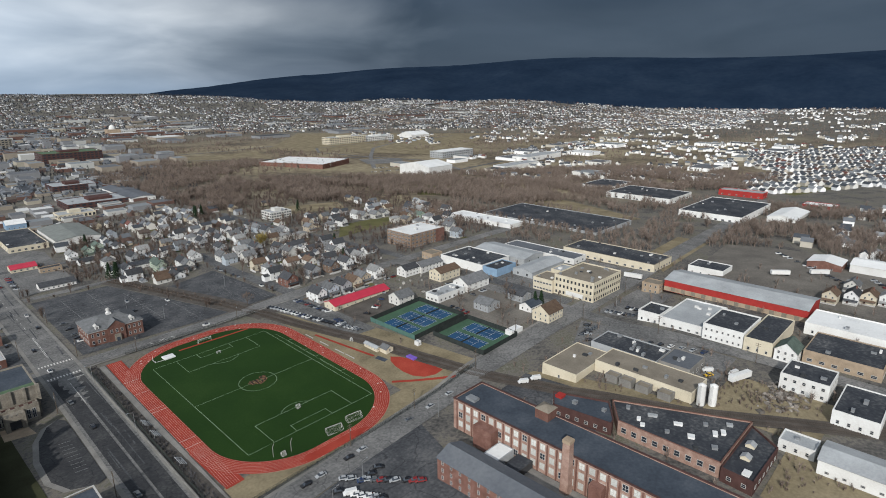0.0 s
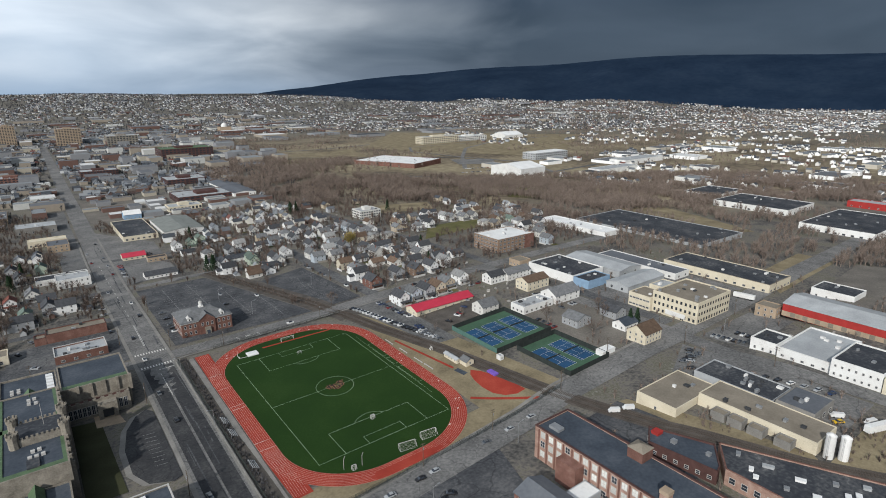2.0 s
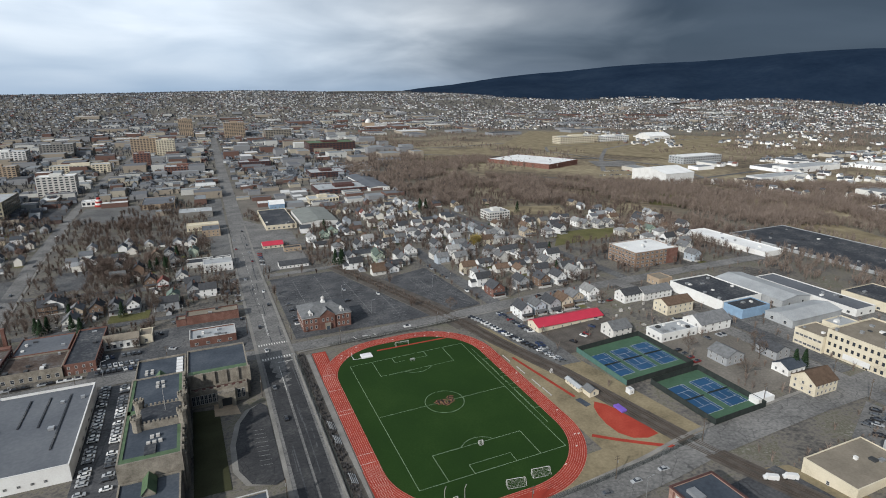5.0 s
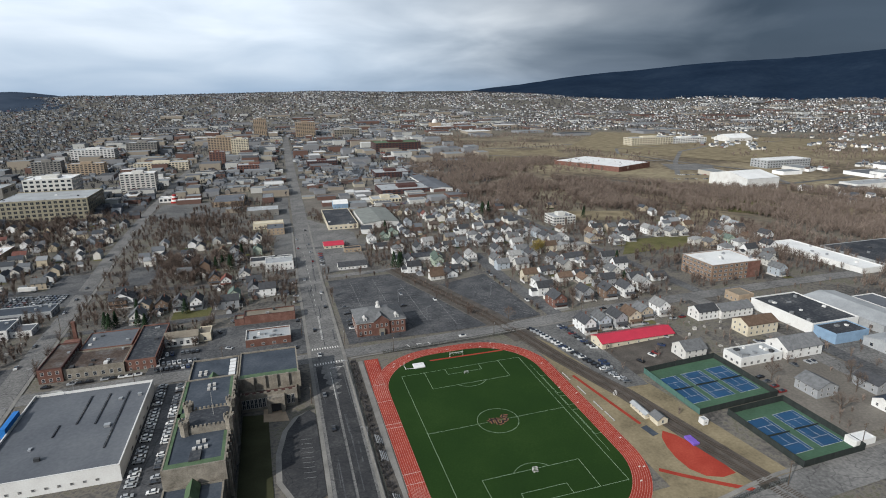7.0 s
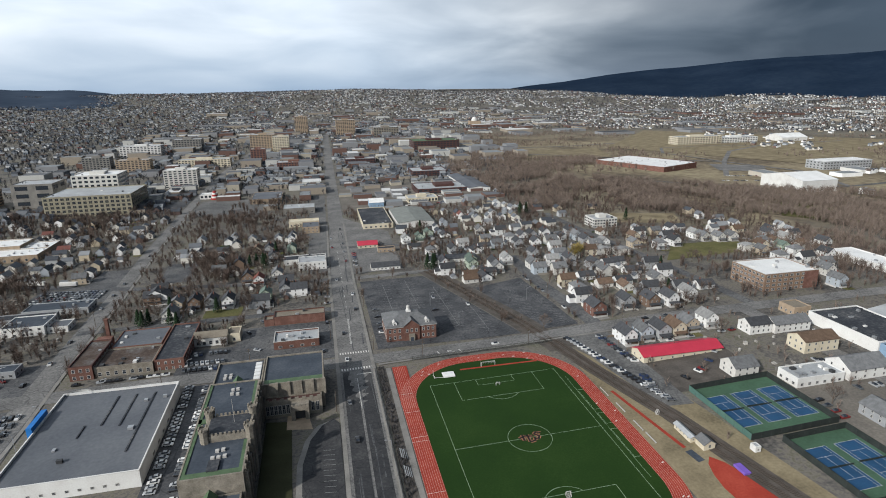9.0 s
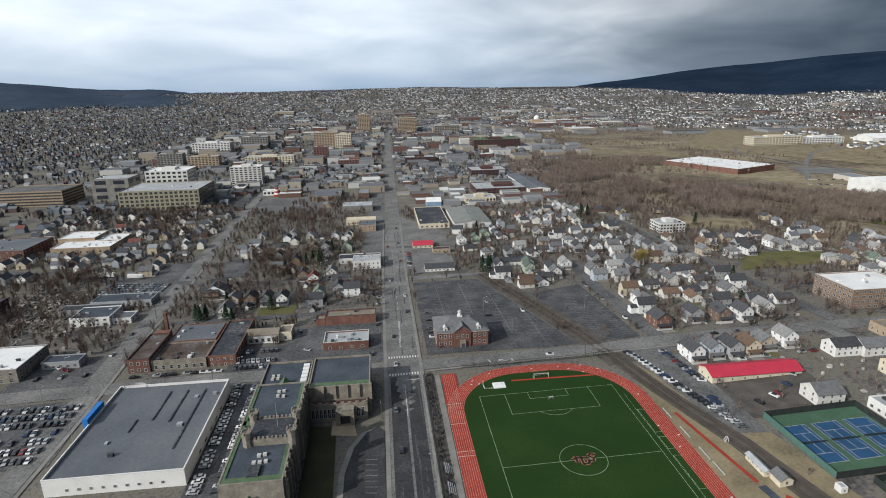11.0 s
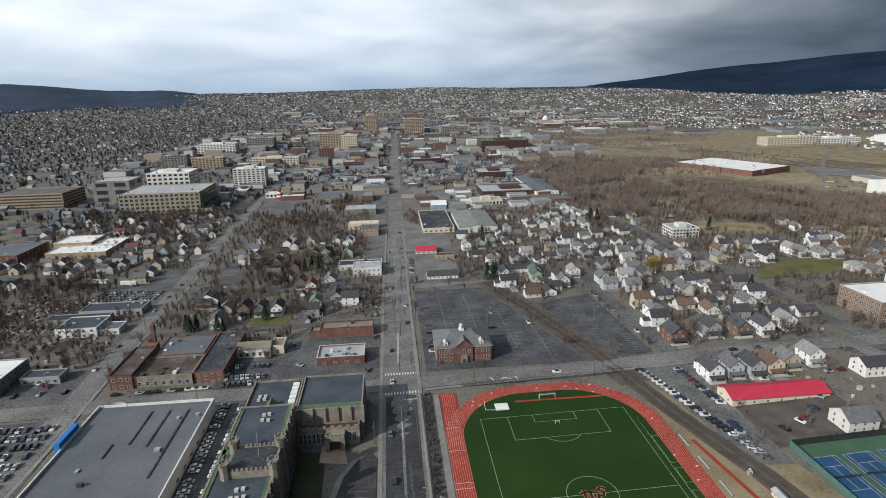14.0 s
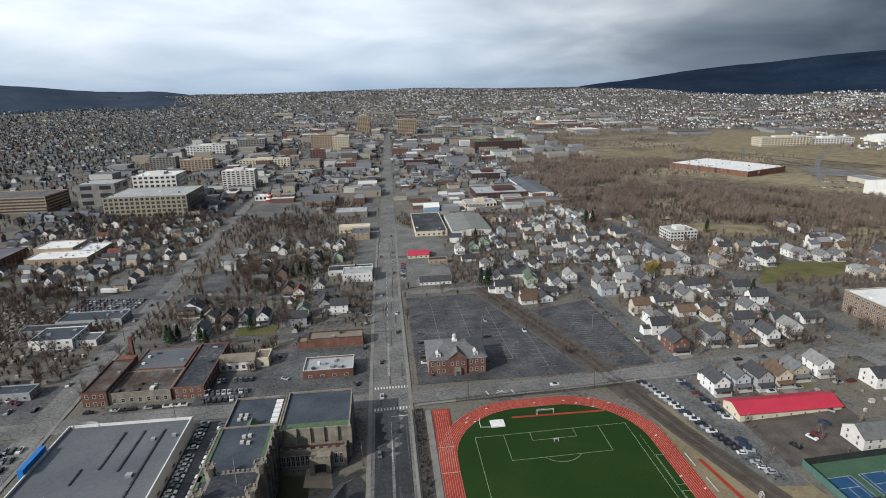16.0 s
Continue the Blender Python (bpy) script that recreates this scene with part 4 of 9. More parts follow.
M_FADED = plain("line_faded", (0.25, 0.25, 0.25), 0.9, 0.35)
for x0, y0, y1 in ((-36, 140, 218), (-18, 142, 222), (0, 120, 200), (16, 108, 160)):
    bay((x0, y0), (x0, y1))
    for k in range(int((y1 - y0) / 5.2)):
        bay((x0 - 4.6, y0 + k * 5.2), (x0 + 4.6, y0 + k * 5.2))
for x0, y0, y1 in ((50, 118, 184), (66, 106, 192)):
    for k in range(int((y1 - y0) / 2.9)):
        bay((x0 - 4.4, y0 + k * 2.9), (x0 + (4.4 if x0 < 60 else 0.5), y0 + k * 2.9 - 1))
for k in range(12):
    bay((-49.5, 112 + k * 5.6), (-45, 112 + k * 5.6))
sheet("lot_factory", [(-46, -150), (6, -150), (30, -86), (-46, -96)], M_LOT, 0.02, "dark asphalt factory yard", "parking lot")
sheet("lot_factory_east", [(52, -150), (92, -150), (92, -98), (52, -98)], M_LOT, 0.02, "dark asphalt yard behind the factory", "parking lot")
sheet("yard_rail", [(92, -196), (112, -170), (96, -100), (84, -96)], M_GRASSDRY, 0.0, "scrubby brown ground beside the railway", "yard")
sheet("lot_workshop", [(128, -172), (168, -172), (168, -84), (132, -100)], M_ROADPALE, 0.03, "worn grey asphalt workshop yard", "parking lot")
sheet("yard_scrap", [(112, -218), (150, -218), (150, -176), (112, -176)], M_GRASSDRY, 0.01, "rough yard of dry weeds", "yard")
sheet("yard_south", [(60, -262), (100, -262), (104, -210), (72, -210)], M_GRASSDRY, 0.01, "rough yard of dry weeds", "yard")
sheet("lot_shops", [(-264, 88), (-214, 90), (-216, 126), (-264, 124)], M_ASPHALT, 0.03, "grey asphalt lot with lamp posts before the low shop", "parking lot")
sheet("lot_dealer", [(-262, 24), (-208, 24), (-212, 76), (-262, 74)], M_ASPHALT, 0.02, "grey asphalt car dealer lot", "parking lot")
sheet("lot_castle", [(-150, -20), (-132, -20), (-132, 80), (-150, 80)], M_LOT, 0.03, "dark asphalt lot between showroom and stone hall", "parking lot")
sheet("lot_corner", [(-158, 92), (-131, 92), (-131, 124), (-158, 124)], M_LOT, 0.03, "dark asphalt corner parking lot", "parking lot")
sheet("lot_restaurant", [(-131, 95), (-76, 95), (-76, 150), (-131, 150)], M_ASPHALT, 0.02, "grey asphalt lot round a restaurant", "parking lot")
sheet("lot_avenue_west", [(-92, 262), (-74, 262), (-70, 640), (-90, 640)], M_ROADGREY, 0.02, "grey forecourts along the avenue", "parking lot")
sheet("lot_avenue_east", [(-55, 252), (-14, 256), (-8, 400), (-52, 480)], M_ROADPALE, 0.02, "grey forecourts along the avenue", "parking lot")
sheet("lot_avenue_far", [(-50, 512), (150, 500), (172, 690), (-48, 690)], M_GRAVEL, 0.02, "grey yards of workshops", "parking lot")
sheet("lot_usedcars", [(-290, 238), (-234, 232), (-236, 262), (-290, 276)], M_ASPHALT, 0.03, "grey lot crowded with cars", "parking lot")
sheet("lot_small_west", [(-262, 276), (-232, 268), (-236, 320), (-262, 322)], M_ASPHALT, 0.03, "empty grey lot bounded by a wall", "parking lot")
sheet("lot_rooftop", [(-236, 540), (-150, 540), (-140, 640), (-236, 640)], M_ROADGREY, 0.04, "pale concrete parking deck", "parking lot")
sheet("lot_northwest", [(-206, 270), (-184, 268), (-186, 330), (-212, 330)], M_ASPHALT, 0.03, "empty grey lot", "parking lot")
sheet("lot_rail", [(50, 92), (80, 88), (80, 4), (66, 6)], M_ROADGREY, 0.03, "dark lot beside the railway", "parking lot")
sheet("yard_redroof", [(78, 14), (128, 14), (128, 50), (78, 50)], M_BALLAST, 0.02, "bare brown yard", "yard")
sheet("yard_east", [(127, -60), (178, -60), (178, 14), (127, 14)], M_GRAVEL, 0.02, "bare gravel yard with parked cars", "yard")
sheet("yard_yellow", [(186, -62), (196, -62), (196, 10), (186, 10)], M_ASPHALT, 0.04, "grey asphalt apron", "yard")
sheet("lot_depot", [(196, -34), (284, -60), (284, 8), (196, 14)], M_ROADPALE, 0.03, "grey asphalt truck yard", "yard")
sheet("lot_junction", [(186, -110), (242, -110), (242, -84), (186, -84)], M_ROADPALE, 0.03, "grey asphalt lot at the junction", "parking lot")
sheet("yard_market", [(276, -240), (420, -240), (420, -84), (276, -100)], M_GRAVEL, 0.01, "grey gravel storage yard", "yard")
sheet("lawn_apartments", [(196, 201), (273, 208), (299, 245), (232, 249)], M_GRASS, 0.02, "rough green lawn behind the apartments", "lawn")
sheet("lawn_valley", [(440, 346), (492, 288), (590, 360), (510, 428)], M_GRASS, 0.25, "open green playing field", "lawn")
sheet("lawn_campus", [(650, 1150), (880, 650), (1440, 1060), (1060, 1650)], M_GRASSDRY, 0.45, "open tan slopes of the campus", "lawn", grid=40)
sheet("clearing_valley", [(448, 36), (478, 24), (530, 160), (470, 195)], M_GRASSDRY, 0.02, "tan clearing of dead grass", "clearing")
sheet("meadow_valley", [(232, 352), (300, 330), (322, 378), (250, 398)], M_GRASSDRY, 0.03, "tan rough meadow with scattered trees", "meadow", grid=14)
sheet("lot_valley", [(632, 700), (700, 660), (750, 730), (670, 780)], M_ROADPALE, 0.5, "grey parking round the valley sheds", "parking lot", grid=20)
sheet("lawn_meadow", [(340, 900), (560, 960), (620, 1150), (400, 1100)], M_GRASSDRY, 0.02, "tan meadow", "meadow", grid=30)
sheet("lawn_east_green", [(760, -60), (860, -90), (900, 40), (800, 60)], M_GRASS, 0.05, "green park among the far houses", "lawn", grid=20)
sheet("strip_green", [(294, -80), (420, -70), (420, -40), (330, -48)], M_GRASSDRY, 0.02, "dry grass strip by the street", "verge")
M_GRASSHALL = material("grass_dark", shades((0.040, 0.042, 0.022), 0.3), scale=0.1, fine=1.5, rough=0.95)
sheet("lot_hospital", [(-292, 570), (-256, 574), (-252, 650), (-284, 652)], M_LOT, 0.03, "empty dark asphalt lot by the avenue", "parking lot")
sheet("lawn_yard", [(-158, 176), (-134, 176), (-134, 194), (-158, 194)], M_GRASS, 0.02, "small green back lawn", "lawn")
sheet("lawn_store", [(-112, 164), (-82, 164), (-82, 169), (-112, 169)], M_GRASS, 0.02, "thin green verge behind the brick store", "lawn")
# drive in front of the stone hall
drive = [(-79, 34), (-84, 30), (-89, 20), (-92, 4), (-92, -14), (-88, -24), (-80, -28), (-76.6, -26), (-76.6, 30)]
flat_fill("drive_hall", [(x - 2.2 if x < -80 else x, y) for x, y in drive], M_CONCRETE, 0.05, "pale concrete kerb walk round the drive", "pavement")
flat_fill("drive_asphalt", drive, M_TARRED, 0.08, "dark curved asphalt drive with parking bays", "drive")
sheet("lawn_hall", [(-108, -24), (-95, -24), (-97, 36), (-108, 38)], M_GRASSHALL, 0.04, "dark winter lawn before the stone hall", "lawn")
sheet("walk_hall", [(-99, 30), (-88, 28), (-90, 41), (-99, 41)], M_BRICKTAN, 0.06, "brick forecourt of the hall", "pavement")
for k in range(9):
    bay((-84, -14 + k * 3.2), (-79.5, -14.6 + k * 3.2))
bv, bf = [], []
for p, q, w in BAYS:
    n = max(1, int(math.hypot(q[0] - p[0], q[1] - p[1]) / 6))
    d = Vector((q[0] - p[0], q[1] - p[1])).normalized()
    for i in range(n):
        k = len(bv)
        for t in (i / n, (i + 1) / n):
            x, y = p[0] + (q[0] - p[0]) * t, p[1] + (q[1] - p[1]) * t
            bv += [(x + s * d.y * w / 2, y - s * d.x * w / 2, ground_z(x, y) + 0.115) for s in (-1, 1)]
        bf.append((k, k + 1, k + 3, k + 2))
tagged(mesh_thing("bay_markings", bv, bf, M_FADED), "faded white parking bay lines on asphalt", "road marking", kind="stuff")


# ---- athletics field ----
def ring_pts(ax, ay, rad, cx=-1.5, cy=1.5, n=20):
    """Outline of a rounded rectangle."""
    out = []
    for kx, ky, a0 in ((1, 1, 0), (-1, 1, 90), (-1, -1, 180), (1, -1, 270)):
        for i in range(n + 1):
            a = radians(a0 + 90 * i / n)
            out.append((cx + kx * (ax - rad) + rad * math.cos(a), cy + ky * (ay - rad) + rad * math.sin(a)))
    dense = []
    for p, q in zip(out, out[1:] + out[:1]):
        m = max(1, int(math.hypot(q[0] - p[0], q[1] - p[1]) / 7))
        dense += [(p[0] + (q[0] - p[0]) * i / m, p[1] + (q[1] - p[1]) * i / m) for i in range(m)]
    return dense


def band(name, inner, outer, mat, lift, parent=None, label="", category="", kind=""):
    vs = [(x, y, ground_z(x, y) + lift) for x, y in inner] + [(x, y, ground_z(x, y) + lift) for x, y in outer]
    n = len(inner)
    fs = [(i, n + i, n + (i + 1) % n, (i + 1) % n) for i in range(n)]
    ob = mesh_thing(name, vs, fs, mat)
    if parent is not None:
        ob.parent = parent
    if label:
        tagged(ob, label, category, kind=kind)
    return ob


M_LANE = plain("lane_paint", (0.48, 0.30, 0.26), 0.85, 0.15)
IN_AX, IN_AY, IN_R = 39.3, 67.4, 31.0
OUT_AX, OUT_AY, OUT_R = 46.4, 74.6, 38.2
flat_fill("turf_field", ring_pts(IN_AX + 0.3, IN_AY + 0.3, IN_R), M_TURF, 0.10, "dark green artificial turf pitch inside the running track", "pitch")
track = band("running_track", ring_pts(IN_AX, IN_AY, IN_R), ring_pts(OUT_AX, OUT_AY, OUT_R), M_TRACK, 0.12, None,
             "brick-red rubber running track with white lane lines", "running track", "structure")
strip("track_chute_north", [(-44.4, 36), (-43.9, 74)], 7.4, M_TRACK, 0.11, "red straight chute of the running track", "running track", grid=4)
strip("track_chute_south", [(-44.6, -32), (-43.6, -63)], 7.4, M_TRACK, 0.11, "red straight chute of the running track", "running track", grid=4)
for k in range(0, 9):
    f = k / 8
    ax, ay, rr = IN_AX + 0.15 + 6.9 * f, IN_AY + 0.15 + 6.9 * f, IN_R + 0.15 + 6.9 * f
    band("lane_line", ring_pts(ax, ay, rr), ring_pts(ax + 0.09, ay + 0.09, rr + 0.09), M_LANE, 0.14, track)
for k in range(1, 8):
    x = -47.9 + 7.1 * k / 8
    for y0, y1 in ((34, 73), (-62, -30)):
        strip("lane_line", [(x, y0), (x + (0.4 if y0 > 0 else 0.8) * 0.6, y1)], 0.09, M_LANE, 0.15, parent=track)
for y in (46.5, 31, 12, 9, -22, -28):
    strip("start_line", [(-48, y), (-41, y)], 0.16, M_LINE, 0.155, parent=track)
rnd = random.Random(5)
for i in range(26):     # relay marks round the bends
    a = rnd.uniform(0, 2 * math.pi)
    k = rnd.randrange(8)
    pts = ring_pts(IN_AX + 0.5 + 0.86 * k, IN_AY + 0.5 + 0.86 * k, IN_R + 0.5 + 0.86 * k)
    p = pts[int(a / 6.2832 * len(pts))]
    if p[0] > 5 or p[1] > 40:
        strip("relay_mark", [(p[0] - 0.5, p[1] - 0.2), (p[0] + 0.5, p[1] + 0.2)], 0.5, M_LINE, 0.158, parent=track)

marks = root_at("pitch_markings", 0, 0, 0, "thin white painted lines of a football pitch", "pitch markings")


def line(pts, w=0.14, mat=None, lift=0.13):
    for p, q in zip(pts, pts[1:]):
        strip("line", [p, q], w, mat or M_TURFLINE, lift, parent=marks)


W, L = 32, 50.7
line([(-W, -L), (W, -L)]), line([(-W, L), (W, L)]), line([(-W, -L), (-W, L)]), line([(W, -L), (W, L)]), line([(-W, 0), (W, 0)])
line([(34.6, -34), (34.6, 42)], 0.1)
for s in (-1, 1):
    line([(-20.15, s * L), (-20.15, s * (L - 16.46)), (20.15, s * (L - 16.46)), (20.15, s * L)])
    line([(-9.15, s * L), (-9.15, s * (L - 5.5)), (9.15, s * (L - 5.5)), (9.15, s * L)])
    arc = [(9.15 * math.sin(a), s * (L - 11 - 9.15 * math.cos(a))) for a in [radians(v) for v in range(-53, 54, 8)]]
    line(arc)
line([(9.15 * math.cos(radians(a)), 9.15 * math.sin(radians(a))) for a in range(0, 361, 9)])
for y0, y1 in ((29, 12), (9, 1), (-3, -22)):
    line([(35, y0), (38.2, y0 - 0.5)], 0.12), line([(35, y1), (38.2, y1)], 0.12), line([(35, y0), (35, y1)], 0.12)
line([(-14, 62.3), (27, 61)], 1.2, M_TRACK, 0.132)
# emblem in the centre circle: plain strokes, black edged with orange
M_ORANGE = plain("emblem_orange", (0.36, 0.16, 0.10), 0.85, 0.2)
M_BLACK = plain("emblem_black", (0.018, 0.018, 0.018), 0.85, 0.2)
for w, mat, lift in ((1.5, M_ORANGE, 0.135), (0.95, M_BLACK, 0.15)):
    for stroke in ([(-4.6, 0.4), (-1.6, 1.4), (1.4, 0.6)], [(-2.6, 2.4), (-2.9, -1.6)], [(-0.6, 2.0), (-0.8, -2.8), (1.6, -2.4), (1.8, -0.4)],
                   [(5.4, 2.0), (3.6, 3.0), (2.4, 1.8), (4.2, 0.2), (3.4, -1.4), (1.4, -1.0)]):
        for p, q in zip(stroke, stroke[1:]):
            strip("emblem_stroke", [p, q], w, mat, lift, parent=marks)


def goal(label, w, h, deep, kind="goal"):
    r = root_at("goal", 0, 0, 0, label, "goal", "pitch goals")
    bm = bmesh.new()
    for x in (-w / 2, w / 2):
        add_beam(bm, (x, 0, -0.1), (x, 0, h), 0.09, 0.09, 6)
        add_beam(bm, (x, deep, 0), (x, deep * 0.35, h), 0.05, 0.05, 5)
        add_beam(bm, (x, 0, 0.05), (x, deep, 0.05), 0.05, 0.05, 5)
        add_beam(bm, (x, 0, h), (x, deep * 0.35, h), 0.05, 0.05, 5)
    add_beam(bm, (-w / 2, 0, h), (w / 2, 0, h), 0.09, 0.09, 6)
    add_beam(bm, (-w / 2, deep, 0.05), (w / 2, deep, 0.05), 0.05, 0.05, 5)
    part("goal_frame", bm, M_WHITE, r)
    bm = bmesh.new()
    for i in range(15):
        x = -w / 2 + w * i / 14
        add_beam(bm, (x, deep * 0.35, h), (x, deep, 0.05), 0.018, 0.018, 3)
    for i in range(6):
        t = i / 5
        y, z = deep * (0.35 + 0.65 * t), h * (1 - t) + 0.05
        add_beam(bm, (-w / 2, y, z), (w / 2, y, z), 0.018, 0.018, 3)
    part("net", bm, M_FRAME, r)
    return r


put(goal("white steel football goal with a net", 7.3, 2.4, 2.2), [(1, 62.5, 0), (2, -61.8, 170), (13.5, -60.5, 172)])
put(goal("small portable white practice goal", 1.8, 1.6, 1.2), [(1, -35, 180), (0, 43, 0), (-22, -60.5, 180), (60.5, 2, 75)])
for x, y in ((-25.5, -59), (-18.5, -61)):
    r = root_at("goal_post", x, y, ground_z(x, y), "thin bent white uprights behind the goal line", "goal post", "uprights")
    bm = bmesh.new()
    add_beam(bm, (0, 0, 0), (0, 0, 4.5), 0.08, 0.08, 6)
    add_beam(bm, (0, 0, 4.5), (0.8, 0.3, 5.6), 0.08, 0.08, 6)
    part("upright", bm, M_FRAME, r)
# high-jump landing mat and its frame
r = root_at("landing_mat", -21, 58.6, ground_z(-21, 58.6), "large white covered high-jump landing mat", "mat")
bm = bmesh.new()
add_box(bm, -3, -2.4, 0.05, 3, 2.4, 0.85)
bmesh.ops.bevel(bm, geom=list(bm.edges), offset=0.15, segments=2, affect="EDGES")
part("pad", bm, M_WHITEROOF, r)
bm = bmesh.new()
for p, q in (((-7.5, -1.5, 0.3), (-3, -2, 0.3)), ((-7.5, -1.5, 0.3), (-7.5, 2, 0.3)), ((-7.5, 2, 0.1), (-7.5, 2, 2.6)), ((-7.5, -1.5, 0), (-7.5, -1.5, 1.2))):
    add_beam(bm, p, q, 0.1, 0.1, 5)
part("rail_frame", bm, M_WHITE, r)

# grass round the track, throwing fan, run-ups, store shed
sheet("verge_east", [(44, -72), (90, -72), (80, 10), (46, 80)], M_GRASSDRY, -0.02, "worn brown grass beside the track", "verge")
sheet("verge_south", [(-50, -76), (84, -70), (60, -58), (-50, -62)], M_GRASSDRY, 0.0, "worn brown grass by the street", "verge")
strip("path_track", [(-49.9, -70), (-49.6, 74)], 2.6, M_CONCRETE, 0.06, "pale worn path beside the track", "path")
sheet("verge_west", [(-56, -70), (-48, -70), (-48, 74), (-56, 74)], M_BALLAST, 0.0, "bare strip beside the track", "verge")
fan = [(62.5, -29.5), (59.5, -33), (57.5, -39), (56.5, -46), (57, -53), (60, -58.5), (65, -61.5), (70.5, -61.5), (70, -52), (68, -42), (65.5, -34)]
flat_fill("throwing_sector", fan, M_TRACK, 0.07, "brick-red fan-shaped field-event surface", "sports surface")
strip("runup_lane", [(46, -49.5), (58, -60), (72, -73)], 1.9, M_TRACK, 0.08, "narrow brick-red run-up lane", "sports surface", grid=3)
strip("runup_lane", [(50, 24), (57, -22)], 1.6, M_TRACK, 0.08, "narrow brick-red run-up lane", "sports surface", grid=3)
strip("landing_pit", [(57.2, -24), (58.2, -31)], 3.2, M_BLUEROOF, 0.09, "blue-grey sand pit cover", "pit", grid=3)
r = root_at("storage_mat", 68.5, -40, ground_z(68.5, -40), "purple pole-vault mat on the red surface", "mat")
bm = bmesh.new()
add_box(bm, -1.5, -3, 0, 1.5, 3, 1.0)
bmesh.ops.bevel(bm, geom=list(bm.edges), offset=0.12, segments=1, affect="EDGES")
part("pad", bm, M_PURPLE, r)
shed = gabled("equipment_shed", "long low cream equipment shed with pale roof", 60.8, -20, 63.4, -9, 2.2, 2.9, M_CREAM, M_PALEROOF, "y", 1, 4, (0.7, 0.7), category="shed")
shed2 = gabled("store_hut", "small cream hut with a grey gable roof", 62.6, -26, 67.6, -20.6, 2.7, 4.3, M_CREAM, HOUSE_ROOFS[1], "y", 1, 0, category="shed")
for i, (x, y) in enumerate(((46.2, 24), (46.8, 10), (47.2, -4), (47.6, -13))):
    r = root_at("bench", x, y, ground_z(x, y), "long white bench beside the track", "bench", "track benches")
    bm = bmesh.new()
    add_box(bm, -0.25, -4, 0.4, 0.25, 4, 0.5)
    part("seat", bm, M_FRAME, r)
    for yy in (-3.4, 0, 3.4):
        bm = bmesh.new()
        add_box(bm, -0.2, yy - 0.06, -0.1, 0.2, yy + 0.06, 0.4)
        part("leg", bm, M_STEEL, r)


def bleacher():
    r = root_at("bleacher", 0, 0, 0, "small aluminium bleacher with four rows", "bleacher", "bleachers by the track")
    for k in range(4):
        bm = bmesh.new()
        add_box(bm, -1.6 + k * 0.75, -3, 0.35 + k * 0.4, -1.3 + k * 0.75, 3, 0.42 + k * 0.4)
        part("bench", bm, M_PALEROOF, r)
    bm = bmesh.new()
    for y in (-2.8, 0, 2.8):
        add_beam(bm, (-1.6, y, 0), (1.1, y, 1.6), 0.06, 0.06, 5)
        add_beam(bm, (1.1, y, 0), (1.1, y, 1.6), 0.06, 0.06, 5)
    part("bleacher_frame", bm, M_STEEL, r)
    return r


put(bleacher(), [(-53, 2, 180), (-53, -9, 180), (-53, -35, 180)])


# ---- fences ----
def fence(label, pts, h, mat, gap=3.0, post=M_DARKSTEEL, mesh=True, category="fence", solid=False):
    """Posts, rails and chain-link wires along a line."""
    x0, y0 = pts[0]
    r = root_at("fence", x0, y0, ground_z(x0, y0), label, category)
    pm = box_mesh("post", (0.09, 0.09, h + 0.4), post, -0.4)
    for (ax, ay), (bx, by) in zip(pts, pts[1:]):
        n = max(1, int(math.hypot(bx - ax, by - ay) / gap))
        for i in range(n):
            p = (ax + (bx - ax) * i / n, ay + (by - ay) * i / n)
            q = (ax + (bx - ax) * (i + 1) / n, ay + (by - ay) * (i + 1) / n)
            z, z2 = ground_z(*p), ground_z(*q)
            o = new("post", pm)
            o.parent = r
            o.matrix_parent_inverse = r.matrix_world.inverted()
            o.matrix_basis = pose(p[0], p[1], z)
            bm = bmesh.new()
            if solid:
                d = Vector((q[0] - p[0], q[1] - p[1], 0)).normalized()
                s = Vector((d.y, -d.x, 0)) * 0.03
                vs = [bm.verts.new(Vector(c) + k * s) for k in (-1, 1) for c in ((*p, z + 0.1), (*q, z2 + 0.1), (*q, z2 + h), (*p, z + h))]
                for f in ((0, 1, 2, 3), (7, 6, 5, 4), (3, 2, 6, 7), (0, 4, 5, 1)):
                    bm.faces.new([vs[k] for k in f])
            else:
                for zz in ((0.15, h * 0.5, h) if mesh else (0.4, h)):
                    add_beam(bm, (*p, z + zz), (*q, z2 + zz), 0.035, 0.035, 4)
                m = int(gap / 0.35)
                for k in range(m):
                    u = k / m
                    c = (p[0] + (q[0] - p[0]) * u, p[1] + (q[1] - p[1]) * u)
                    e = (p[0] + (q[0] - p[0]) * (u + 1 / m), p[1] + (q[1] - p[1]) * (u + 1 / m))
                    add_beam(bm, (*c, z + 0.1), (*e, z2 + h), 0.03, 0.03, 3)
                    add_beam(bm, (*e, z2 + 0.1), (*c, z + h), 0.03, 0.03, 3)
            o = part("panel", bm, mat, r)
            o.matrix_parent_inverse = r.matrix_world.inverted()
    return r


